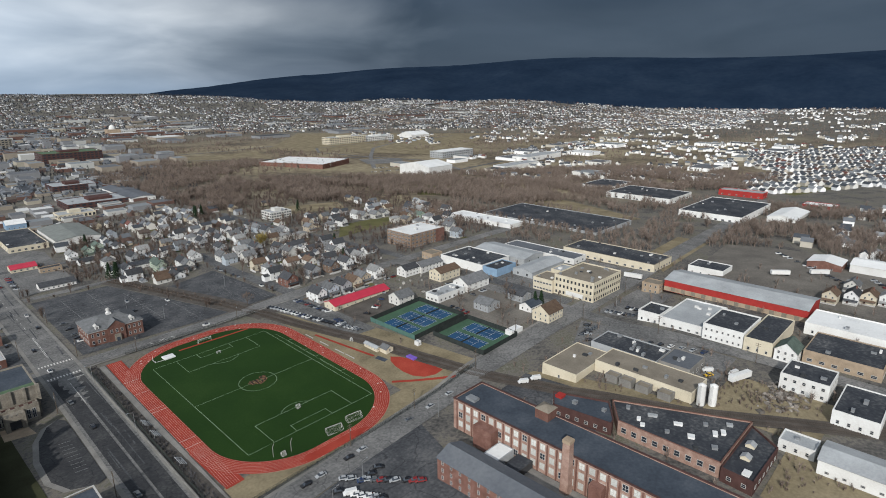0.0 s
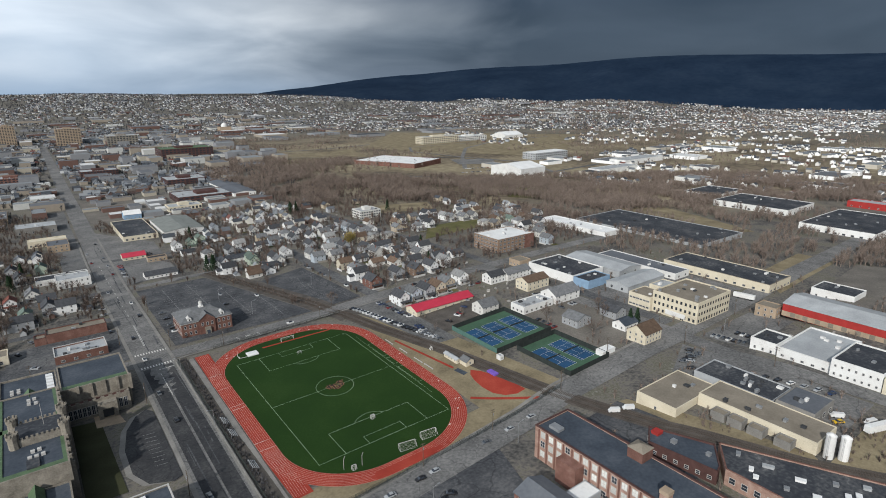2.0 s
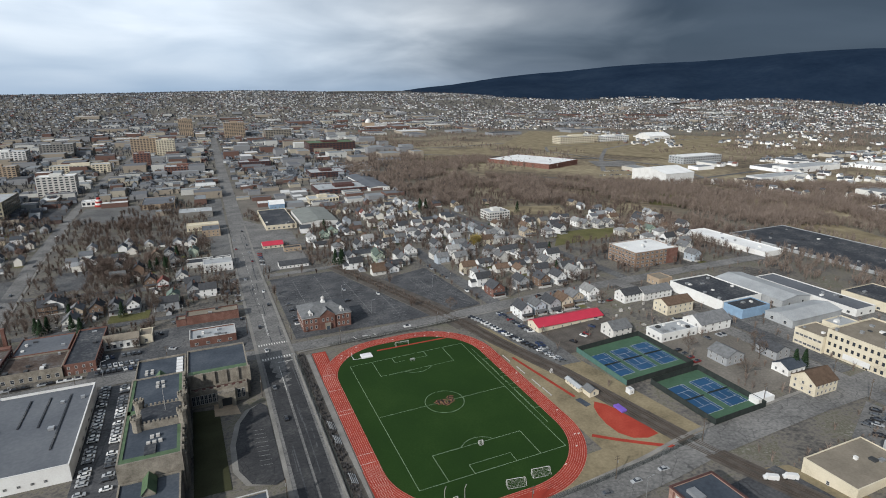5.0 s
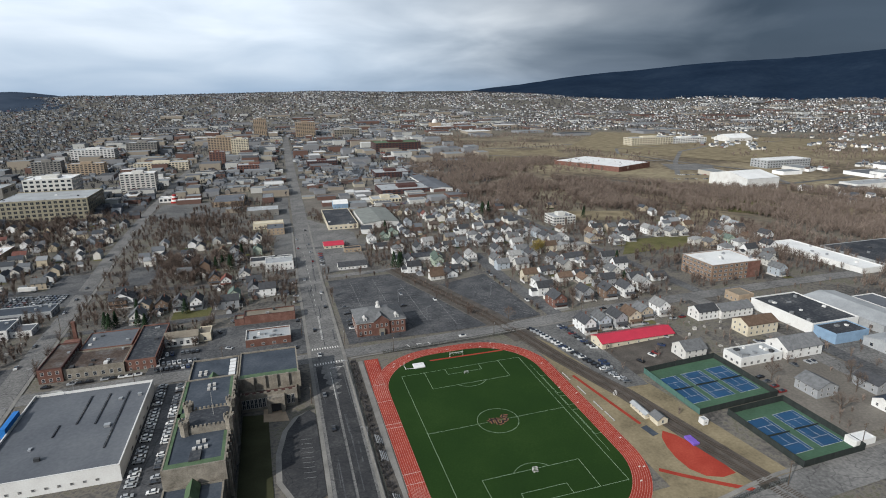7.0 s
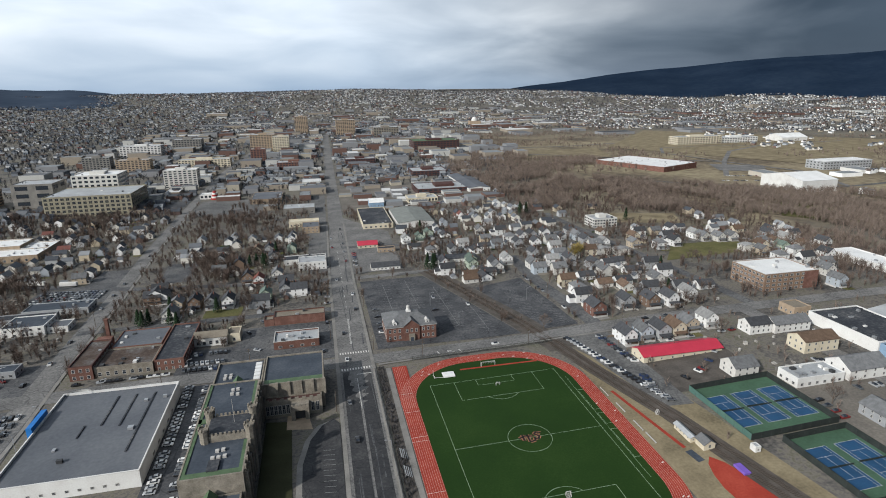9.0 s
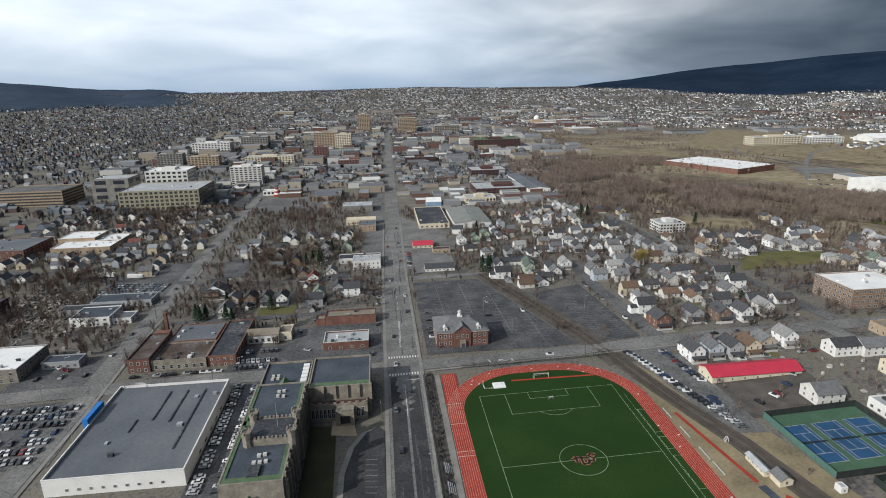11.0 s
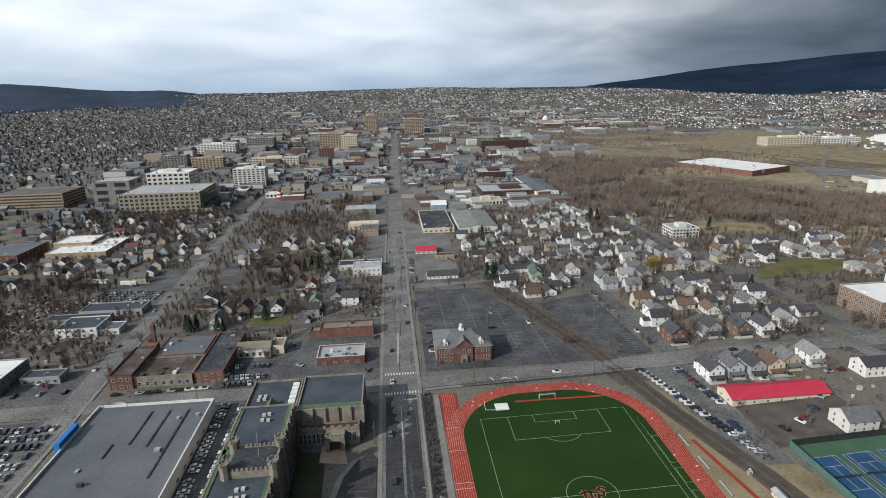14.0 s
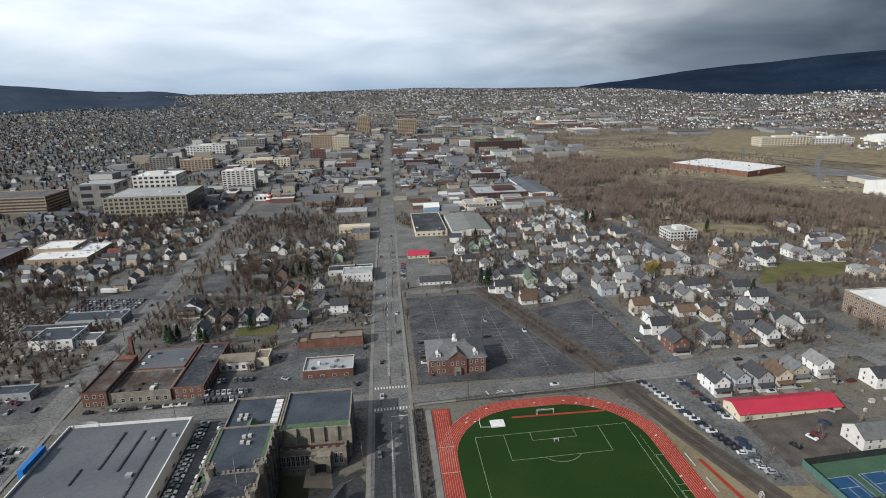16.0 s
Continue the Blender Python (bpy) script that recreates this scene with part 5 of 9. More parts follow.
fence("dark chain-link fence along the south street", [(-48, -77.5), (84, -72)], 2.4, M_FENCE, 4.5)
fence("dark chain-link fence along the cross street", [(-36, 79.5), (20, 79.5), (44, 81)], 2.2, M_FENCE, 4.5)
fence("dark chain-link fence above the avenue wall", [(-55.5, -72), (-55.5, 76)], 1.6, M_FENCE, 5.0)
wallw = root_at("retaining_wall", -57, 0, ground_z(-57, 0), "stained concrete retaining wall between avenue and track", "wall")
for i in range(12):
    y = -72 + i * 12.3
    bm = bmesh.new()
    add_box(bm, -0.25, 0, -0.5, 0.25, 12.2, 0.75)
    o = part("wall_panel", bm, M_CONCRETE, wallw)
    o.matrix_parent_inverse = wallw.matrix_world.inverted()
    o.matrix_basis = pose(-56.8, y, ground_z(-56.8, y + 6))


# ---- tennis courts ----
def court_pad(name, x0, y0, x1, y1, n, label):
    sheet(name, [(x0, y0), (x1, y0), (x1, y1), (x0, y1)], M_GREENCOURT, 0.05, label, "tennis court")
    w = (x1 - x0) / n
    for i in range(n):
        cx, cy = x0 + w * (i + 0.5), (y0 + y1) / 2
        r = root_at("court", cx, cy, ground_z(cx, cy), "blue tennis court with white lines", "tennis court", "tennis courts")

        def rel(o):
            o.parent = r
            o.matrix_parent_inverse = r.matrix_world.inverted()
        rel(sheet("playing_surface", [(cx - 5.5, cy - 11.9), (cx + 5.5, cy - 11.9), (cx + 5.5, cy + 11.9), (cx - 5.5, cy + 11.9)], M_BLUECOURT, 0.08, ""))
        for p, q in (((-5.5, -11.9), (5.5, -11.9)), ((-5.5, 11.9), (5.5, 11.9)), ((-5.5, -11.9), (-5.5, 11.9)), ((5.5, -11.9), (5.5, 11.9)),
                     ((-4.1, -11.9), (-4.1, 11.9)), ((4.1, -11.9), (4.1, 11.9)), ((-4.1, -6.4), (4.1, -6.4)), ((-4.1, 6.4), (4.1, 6.4)), ((0, -6.4), (0, 6.4))):
            rel(strip("court_line", [(cx + p[0], cy + p[1]), (cx + q[0], cy + q[1])], 0.12, M_LINE, 0.10, ""))
        bm = bmesh.new()
        z = ground_z(cx, cy)
        add_box(bm, cx - 6.2, cy - 0.03, z + 0.1, cx + 6.2, cy + 0.03, z + 1.0)
        rel(part("net", bm, M_FENCE))
        bm = bmesh.new()
        for x in (cx - 6.3, cx + 6.3):
            add_beam(bm, (x, cy, z - 0.2), (x, cy, z + 1.1), 0.06, 0.06, 6)
        rel(part("net_posts", bm, M_DARKSTEEL))


court_pad("court_ground", 84, -26, 126, 14, 3, "faded green surface of the tennis courts")
court_pad("court_ground_lower", 95, -68, 125, -30, 2, "faded green surface of the tennis courts")
fence("tall dark chain-link fence round the tennis courts", [(84, 14), (126, 14), (126, -26), (84, -26)], 3.0, M_FENCE, 4.5, solid=True)
fence("green windscreen fence of the tennis courts", [(84, -26), (84, 14)], 3.0, M_FENCEGREEN, 5.0, solid=True)
fence("tall dark chain-link fence round the lower courts", [(95, -68), (125, -68), (125, -30), (95, -30), (95, -68)], 3.0, M_FENCE, 4.5, solid=True)
block("ticket_hut", "small pale hut beside the tennis courts", 80, -33, 82.5, -30, 2.4, M_WHITE, M_PALEROOF, 1, 1, 0, (0.8, 0.8), category="shed", parapet=0.1)


# ---- railway ----
RAIL = [(4, 243), (39, 111), (46, 70), (52, 44), (65, 0), (72, -40), (80, -84), (87, -125), (104, -172), (140, -236), (190, -300)]
strip("rail_bed", RAIL, 9.5, M_RAILBED, 0.10, "dark ballast bed of a double railway line", "railway", grid=4)


def beside(off):
    pts = []
    for i, (x, y) in enumerate(RAIL):
        x0, y0 = RAIL[max(0, i - 1)]
        x1, y1 = RAIL[min(len(RAIL) - 1, i + 1)]
        l = math.hypot(x1 - x0, y1 - y0)
        pts.append((x + (y1 - y0) / l * off, y - (x1 - x0) / l * off))
    return pts



for off in (-6.6, 6.6):
    strip("rail_verge", beside(off)[:3], 3.4, M_BALLAST, 0.09, "brown weedy bank beside the railway", "verge", grid=4)
for base in (-2.1, 2.1):
    rails = root_at("railway_track", 52 + base, 44, ground_z(52, 44), "single line of two worn steel rails", "railway track", "railway tracks")
    for off in (-0.72, 0.72):
        o = strip("rail", beside(base + off), 0.15, M_RAIL, 0.36, grid=4)
        o.parent = rails
        o.matrix_parent_inverse = rails.matrix_world.inverted()
    bm = bmesh.new()
    line_pts = beside(base)
    for (x0, y0), (x1, y1) in zip(line_pts, line_pts[1:]):
        l = math.hypot(x1 - x0, y1 - y0)
        for k in range(int(l / 0.9)):
            t = k * 0.9 / l
            x, y = x0 + (x1 - x0) * t, y0 + (y1 - y0) * t
            m = pose(x, y, ground_z(x, y) + 0.1, 0, 0, math.degrees(math.atan2(y1 - y0, x1 - x0)))
            for v in add_box(bm, -0.14, -1.3, 0, 0.14, 1.3, 0.16):
                v.co = m @ v.co
    o = part("sleeper_bed", bm, M_SLEEPER, rails, kind="stuff")
    o.matrix_parent_inverse = rails.matrix_world.inverted()

# ---- brick school with cupola ----
sx0, sy0, sx1, sy1 = -46, 107, -17, 130
r = root_at("school", -31.5, 118.5, ground_z(-31, 118), "two-storey red brick school with hipped grey roof and white cupola", "school")
a, b = 14.5, 11.5
part("wall", walls_bm(-a, -b, a, b, 8.6, 0.0), M_BRICK, r)
bm = bmesh.new()
add_box(bm, -a - 0.5, -b - 0.5, 8.6, a + 0.5, b + 0.5, 9.1)
part("cornice", bm, M_FRAME, r)
bm = bmesh.new()
lo = [bm.verts.new(p) for p in ((-a - 0.7, -b - 0.7, 9.1), (a + 0.7, -b - 0.7, 9.1), (a + 0.7, b + 0.7, 9.1), (-a - 0.7, b + 0.7, 9.1))]
hi = [bm.verts.new(p) for p in ((-6, -2.6, 13.4), (6, -2.6, 13.4), (6, 2.6, 13.4), (-6, 2.6, 13.4))]
for i in range(4):
    bm.faces.new((lo[i], lo[(i + 1) % 4], hi[(i + 1) % 4], hi[i]))
bm.faces.new(hi)
part("roof", bm, HOUSE_ROOFS[1], r)
bm = bmesh.new()
add_box(bm, -4.6, -b - 0.7, -0.5, 4.6, -b + 1, 9.2)
part("entrance_bay", bm, M_BRICK, r)
pd = part("pediment", gable_wall_bm(4.6, 3.2, 0.0, 3.6, "y", -0.2), M_BRICK, r)
pd.matrix_basis = pose(0, -b + 2.6, 9.2)
part("pediment_roof", gable_roof_bm(4.6, 3.2, 0.0, 3.6, 0.4, 0.3), HOUSE_ROOFS[1], pd)
bm = bmesh.new()
add_box(bm, -1.6, -b - 1.8, -0.4, 1.6, -b - 0.7, 4.4)
part("porch", bm, M_STONE, r)
bm = bmesh.new()
add_box(bm, -0.9, -b - 1.9, 0, 0.9, -b - 1.78, 2.6)
part("door", bm, M_BLUEROOF, r)
for zz in (1.4, 5.4):
    for x0, x1, n in ((-a, -5, 3), (5, a, 3)):
        facade(r, (x0, -b), (x1, -b), zz, window_mesh(1.3, 2.1), n)
    facade(r, (-a, b), (-a, -b), zz, window_mesh(1.3, 2.1), 6)
facade(r, (-4.6, -b - 0.7), (4.6, -b - 0.7), 5.4, window_mesh(1.3, 2.1), 3)
for x in (-9.5, 9.5):
    dm = part("dormer", gable_wall_bm(1.1, 1.8, 2.0, 2.9), M_WHITE, r)
    dm.matrix_basis = pose(x, -b + 2.6, 9.2)
    part("dormer_roof", gable_roof_bm(1.1, 1.8, 2.0, 2.9, 0.2, 0.12), M_FRAME, dm)
    facade(dm, (-1.1, -1.8), (1.1, -1.8), 0.5, window_mesh(1.0, 1.3), 1, inset=0.2)
cup = new("cupola", None)
cup.parent = r
cup.matrix_basis = pose(0, 0, 13.3)
bm = bmesh.new()
add_box(bm, -1.3, -1.3, 0, 1.3, 1.3, 1.1)
add_prism(bm, 0, 0, 1.1, 2.8, 1.05, 1.05, 8)
part("cupola_drum", bm, M_WHITE, cup)
bm = bmesh.new()
for i in range(5):
    t0, t1 = i / 5 * 1.57, (i + 1) / 5 * 1.57
    add_prism(bm, 0, 0, 2.8 + 1.2 * math.sin(t0), 2.8 + 1.2 * math.sin(t1), 1.25 * math.cos(t0) + 0.02, 1.25 * math.cos(t1) + 0.02, 10, cap=False)
add_prism(bm, 0, 0, 4.0, 5.0, 0.06, 0.02, 6)
part("cupola_dome", bm, M_FRAME, cup)

# ---- stone hall with towers ----
r = root_at("stone_hall", -120, 15, ground_z(-120, 15), "grey stone Gothic hall with towers and green copper edges", "hall")


def local_box(name, x0, y0, z0, x1, y1, z1, mat, to=None):
    bm = bmesh.new()
    add_box(bm, x0 + 120, y0 - 15, z0, x1 + 120, y1 - 15, z1)
    return part(name, bm, mat, to or r)


def local_walls(name, x0, y0, x1, y1, h, par, mat):
    return part(name, walls_bm(x0 + 120, y0 - 15, x1 + 120, y1 - 15, h, par, 0.6), mat, r)


for x0, y0, x1, y1, h, par, nm in ((-131, -18, -110, 48, 16, 0.5, "nave"), (-131, 50, -109.5, 74, 13, 0.8, "rear_block"), (-109, 46, -82, 75, 13.5, 0.7, "auditorium"),
                                   (-131, -42, -111, -18.5, 9, 0.5, "south_annex"), (-108.5, 41, -83.5, 45.6, 7.5, 0.6, "front_range")):
    local_walls("wall", x0, y0, x1, y1, h, par, M_STONE)
    local_box("roof", x0 + 0.6, y0 + 0.6, h - 0.4, x1 - 0.6, y1 - 0.6, h, M_BLUEROOF if nm != "front_range" else M_MAROON)
for x0, y0, x1, y1 in ((-130.4, -17.4, -110.6, -14.6), (-130.4, 16.5, -126.2, 19.5), (-130.4, -14.6, -129.2, 47), (-111.8, -14.6, -110.6, 2), (-111.8, 20, -110.6, 47)):
    local_box("copper_edge", x0, y0, 16.0, x1, y1, 16.35, M_GREENROOF)
local_box("copper_edge", -108.4, 46.6, 13.5, -82.6, 50.5, 13.9, M_GREENROOF)
g1 = part("copper_gable", gable_roof_bm(2.2, 4.5, 0.6, 3.0, 0.2, 0.2), M_GREENROOF, r)
g1.matrix_basis = pose(0, 34.5, 13.0)
g2 = part("copper_gable", gable_roof_bm(2.2, 4.5, 0.6, 3.2, 0.2, 0.2), M_GREENROOF, r)
g2.matrix_basis = pose(-1, -39, 9.3)
g3 = part("entry_gable", gable_wall_bm(2.1, 4.3, 0.6, 3.1, "y", -9), M_STONE, r)
g3.matrix_basis = pose(-1, -39, 9.2)
# tower: four octagonal corner turrets with merlons
local_box("tower_block", -126, 3, 0, -109.3, 17, 18.6, M_STONE)
local_box("tower_roof", -125, 4, 18.6, -110.3, 16, 18.75, M_DARKROOF)
for x, y in ((-125.6, 3.6), (-109.6, 3.6), (-125.6, 16.6), (-109.6, 16.6)):
    bm = bmesh.new()
    add_prism(bm, 0, 0, 0, 21.2, 1.75, 1.75, 8)
    add_prism(bm, 0, 0, 20.0, 21.4, 2.0, 2.0, 8)
    t = part("turret", bm, M_STONE, r)
    t.matrix_basis = pose(x + 120, y - 15, 0)
    for k in range(8):
        bm = bmesh.new()
        add_box(bm, 1.5, -0.35, 21.4, 2.0, 0.35, 22.3)
        m = part("merlon", bm, M_STONE, t)
        m.matrix_basis = pose(0, 0, 0, 0, 0, 45 * k + 22)
for i in range(9):
    for y in (3.2, 16.8):
        local_box("merlon", -123.4 + i * 1.55, y - 0.25, 18.6, -122.6 + i * 1.55, y + 0.25, 19.6, M_STONE)
bm = bmesh.new()
add_prism(bm, 0, 0, 18.6, 28.5, 0.09, 0.05, 6)
fp = part("flagpole", bm, M_FRAME, r)
fp.matrix_basis = pose(4, -4, 0)
for i in range(13):                        # buttresses on the east flank
    y = -16 + i * 5.0
    if not 2 < y < 18:
        local_box("buttress", -110, y, -0.5, -108.7, y + 1.5, 14.8, M_STONE)
        local_box("buttress_cap", -110, y + 0.1, 14.8, -109.2, y + 1.4, 17.4, M_STONE)
for i in range(12):
    y = -13.6 + i * 5.0
    if not 2 < y < 18:
        for zz in (1.5, 6.0, 10.5):
            w = new("window", window_mesh(1.6, 3.2, bars=2))
            w.parent = r
            w.matrix_basis = pose(-109.96 + 120, y + 1 - 15, zz, 0, 0, 90)
for i in range(5):
    local_box("skylight", -113.6, 54 + i * 3.6, 13.0, -110.8, 56.4 + i * 3.6, 13.7, M_WHITEROOF)
for x, y, h in ((-127, 57, 13), (-124.6, 57.5, 13), (-127, 60, 13), (-124.6, 60, 13), (-121, 40, 16), (-119, 40.4, 16), (-121, 36.5, 16), (-118.6, 36, 16), (-121, -4, 16),
                (-119, -3.6, 16), (-122, -8, 16), (-120, -8, 16), (-118, -7.6, 16)):
    local_box("roof_vent", x, y, h, x + 1.3, y + 1.3, h + 0.9, M_FRAME)
local_box("roof_plant", -122.4, -15, 16, -118.6, -9, 16.9, M_DARKROOF)
for i in range(7):                         # tall glazed range and crenellated porch
    w = new("window", window_mesh(1.5, 4.6, bars=2))
    w.parent = r
    w.matrix_basis = pose(-107.2 + i * 1.75 + 120, 40.97 - 15, 1.4)
for i in range(2):
    w = new("window", window_mesh(1.5, 4.6, bars=2))
    w.parent = r
    w.matrix_basis = pose(-87.6 + i * 2 + 120, 40.97 - 15, 1.4)
local_box("porch", -97, 36.5, -0.4, -95.3, 41, 7, M_STONE)
local_box("porch", -91, 36.5, -0.4, -89.3, 41, 7, M_STONE)
local_box("porch_arch", -95.3, 36.6, 4.6, -91, 41, 7, M_STONE)
local_box("door", -95.2, 38, -0.2, -91.1, 38.2, 4.6, M_DARKSTEEL)
for i in range(5):
    local_box("merlon", -96.8 + i * 1.65, 36.5, 7, -95.9 + i * 1.65, 37, 7.8, M_STONE)
for i in range(8):
    local_box("merlon", -108 + i * 3.2, 41.0, 8.1, -106.4 + i * 3.2, 41.5, 8.9, M_STONE)
for i in range(6):
    local_box("pier", -108.6 + i * 5.2, 45.2, 7, -107.4 + i * 5.2, 46.2, 14.6, M_STONE)
block("annex", "stone annex with a dark glazed roof", -98, -64, -84, -42, 9, M_STONE, M_BLUEROOF, 2, 4, 6, (1.4, 2.2), "E", parapet=0.5, units=2, coping=M_FRAME)

# ---- showroom ----
r = block("showroom", "large single-storey white showroom with grey membrane roof", -199.5, 6, -150, 73.5, 6, M_WHITE, M_GREYROOF, 0, parapet=0.9, coping=M_WHITE, units=5, category="showroom")
facade(r, (24.75, -33.75), (24.75, 33.75), 1.2, window_mesh(2.6, 1.2), 5, inset=14)
facade(r, (-24.75, -33.75), (24.75, -33.75), 1.6, window_mesh(1.3, 1.1), 9, inset=6)
for x, w, ln in ((0, 0.7, 24), (7.5, 0.7, 26), (15.5, 0.7, 46), (-6.5, 0.6, 9)):
    bm = bmesh.new()
    add_box(bm, x, 27 - ln if x > -5 else 4 - ln, 6.0, x + w, 27 if x > -5 else 4, 6.4)
    part("roof_curb", bm, M_DARKROOF, r)
bm = bmesh.new()
add_box(bm, -26.9, 2, 1.5, -24.8, 17, 9.2)
part("blue_fascia", bm, M_BLUE, r, "bright blue entrance fascia")
bm = bmesh.new()
for i in range(10):
    a0, a1 = math.pi * i / 10, math.pi * (i + 1) / 10
    p = [(-18 + 5 * math.cos(t), 33.0 + 3 * math.sin(t)) for t in (a0, a1)]
    vs = [bm.verts.new((*q, z)) for z in (0, 7.2) for q in p]
    bm.faces.new((vs[0], vs[1], vs[3], vs[2]))
bmesh.ops.solidify(bm, geom=list(bm.faces), thickness=0.4)
part("curved_entrance", bm, M_WHITE, r)

M_BROWNROOF = material("patched_roof", [(0.3, (0.035, 0.030, 0.028)), (0.47, (0.075, 0.055, 0.045)), (0.6, (0.11, 0.10, 0.095)), (0.72, (0.20, 0.20, 0.195))], scale=0.12, fine=0.8, rough=0.9)
# ---- blocks west of the avenue ----
block("restaurant", "low brick restaurant with pale flat roof and rooftop units", -109, 113, -84, 128, 4.2, M_BRICK, M_PALEROOF, 1, 4, 3, (2.0, 1.4), "E", units=9, parapet=0.7, coping=M_FRAME)
block("brick_store", "long plain red brick store", -111, 151, -80, 161, 5.2, M_BRICK, M_TANROOF, 0, units=2, coping=M_MAROON)
block("brick_store_wing", "low plain red brick wing", -117, 151, -111.2, 158, 3.8, M_BRICK, M_TANROOF, 0, coping=M_MAROON)
gabled("garage_row", "white garage row with a tan shingle roof", -154, 129, -136, 139, 5.2, 7.2, M_WHITE, M_TANROOF, "x", 5, 2, (1.8, 2.2), "E")
block("garage_annex", "tan block beside the garages", -135.8, 131, -129, 142, 5.0, M_CREAM, M_TANROOF, 1, 1, 2, (1.6, 2), "E")
block("corner_shop", "maroon brick corner building with arched ground floor", -208, 101, -197, 134, 7.5, M_BRICK, M_BROWNROOF, 2, 3, 8, (1.6, 1.9), "E", units=1, coping=M_MAROON)
block("shop_row", "row of stone-fronted shops with patchy brown roofs", -196.8, 102, -169, 124, 5.4, M_STONE, M_BROWNROOF, 1, 7, 0, (1.8, 2.2), "E", units=6, coping=M_TANROOF)
block("mill_block", "long dark-roofed brick block", -168.6, 103, -154, 152, 6.2, M_BRICK, M_DARKROOF, 2, 4, 12, (1.2, 1.6), "E", units=2, coping=M_BRICK)
block("yard_mill", "brick rear block with grey roof", -196, 126, -170, 150, 6.0, M_BRICK, M_GREYROOF, 1, 4, 4, (1.4, 1.5), "E", units=4)
r = root_at("brick_chimney", -203, 146, ground_z(-203, 146), "square red brick chimney stack with a low boiler house", "chimney")
bm = bmesh.new()
add_prism(bm, 0, 0, 0, 15.5, 1.5, 1.15, 4, turn=0.785)
add_prism(bm, 0, 0, 15.5, 16.1, 1.4, 1.4, 4, turn=0.785)
part("chimney_shaft", bm, M_BRICK, r)
bm = bmesh.new()
add_box(bm, -5, -6, -0.5, 3, -1.3, 6)
part("boiler_house", bm, M_BRICK, r)
block("stone_shop", "three-storey stone shop with white flat roof", -287, 99, -260, 128, 7.4, M_STONE, M_WHITEROOF, 2, 5, 6, (1.8, 1.8), "E", units=2, coping=M_PALEROOF)
block("low_shop", "low grey shop with blue-grey roof", -256, 112, -237, 121, 3.8, HOUSE_WALLS[3], M_BLUEROOF, 1, 5, 2, (1.8, 1.5), "E")
block("body_shop", "white body shop with blue-grey roof", -272, 174, -248, 194, 6.0, M_WHITE, M_BLUEROOF, 2, 5, 4, (1.8, 1.4), "E", units=3)
block("body_shop_low", "low white shed beside the body shop", -247.6, 176, -236, 188, 3.6, M_WHITE, M_GREYROOF, 1, 3, 2, (1.6, 1.4), "E")
block("car_workshop", "long grey workshop with pale front", -276, 210, -236, 226, 4.4, M_PALEROOF, M_BLUEROOF, 1, 9, 3, (2.2, 1.8), "E", units=3)
block("long_shed", "long low dark shed by the scrapyard", -290, 196, -252, 206, 4.0, HOUSE_WALLS[3], M_DARKROOF, 1, 6, 0, (1.6, 1.2), "E")
block("white_market", "broad low brick market with bright white roof", -388, 376, -334, 402.5, 6.0, M_BRICKTAN, M_WHITEROOF, 1, 9, 5, (2.2, 2.2), "E", units=9, coping=M_WHITE)
block("market_wing", "low rear wing of the market with bright white roof", -358.5, 402.8, -334, 428, 6.0, M_BRICKTAN, M_WHITEROOF, 1, 0, 6, (2.2, 2.2), "E", units=4, coping=M_WHITE)
block("market_hall", "raised white roof section of the market", -394, 402.8, -359, 432, 9.0, M_BRICKTAN, M_WHITEROOF, 1, 4, 6, (2, 2), "E", units=4, coping=M_WHITE)
block("red_mill", "dark red brick mill building", -392, 168, -330, 214, 9.5, M_MAROON, M_BLUEROOF, 3, 12, 8, (1.3, 1.6), "E", units=4)
block("red_mill_far", "long red brick works with grey roof", -480, 360, -402, 410, 10, M_BRICK, M_GREYROOF, 3, 14, 8, (1.4, 1.7), "E", units=6)
block("avenue_store", "white two-storey store on the avenue", -99, 275, -76, 293, 7.2, M_WHITE, M_PALEROOF, 2, 6, 4, (1.2, 1.4), "E", units=4)
block("avenue_store_low", "low white showroom with dark roof", -112, 296, -76, 310, 4.4, M_WHITE, M_DARKROOF, 1, 6, 3, (1.6, 1.6), "E", units=2)
block("tan_roof_store", "long store with a tan roof", -113, 448, -80, 461, 6.0, M_CREAM, M_CREAM, 1, 8, 3, (1.6, 1.8), "E")
block("brick_garage", "brick garage with grey gable front", -98, 415, -80, 440, 6.5, M_BRICKTAN, M_GREYROOF, 2, 4, 5, (1.4, 1.6), "E", units=2)
block("concrete_store", "grey concrete store with flat roof", -122, 520, -84, 548, 7, M_CONCRETE, M_PALEROOF, 1, 6, 4, (2, 2), "E", units=3)
block("pyramid_store", "dark-roofed store by the parking deck", -168, 600, -128, 660, 6, M_BRICKTAN, M_GREYROOF, 1, 6, 8, (2, 2), "E", units=3)

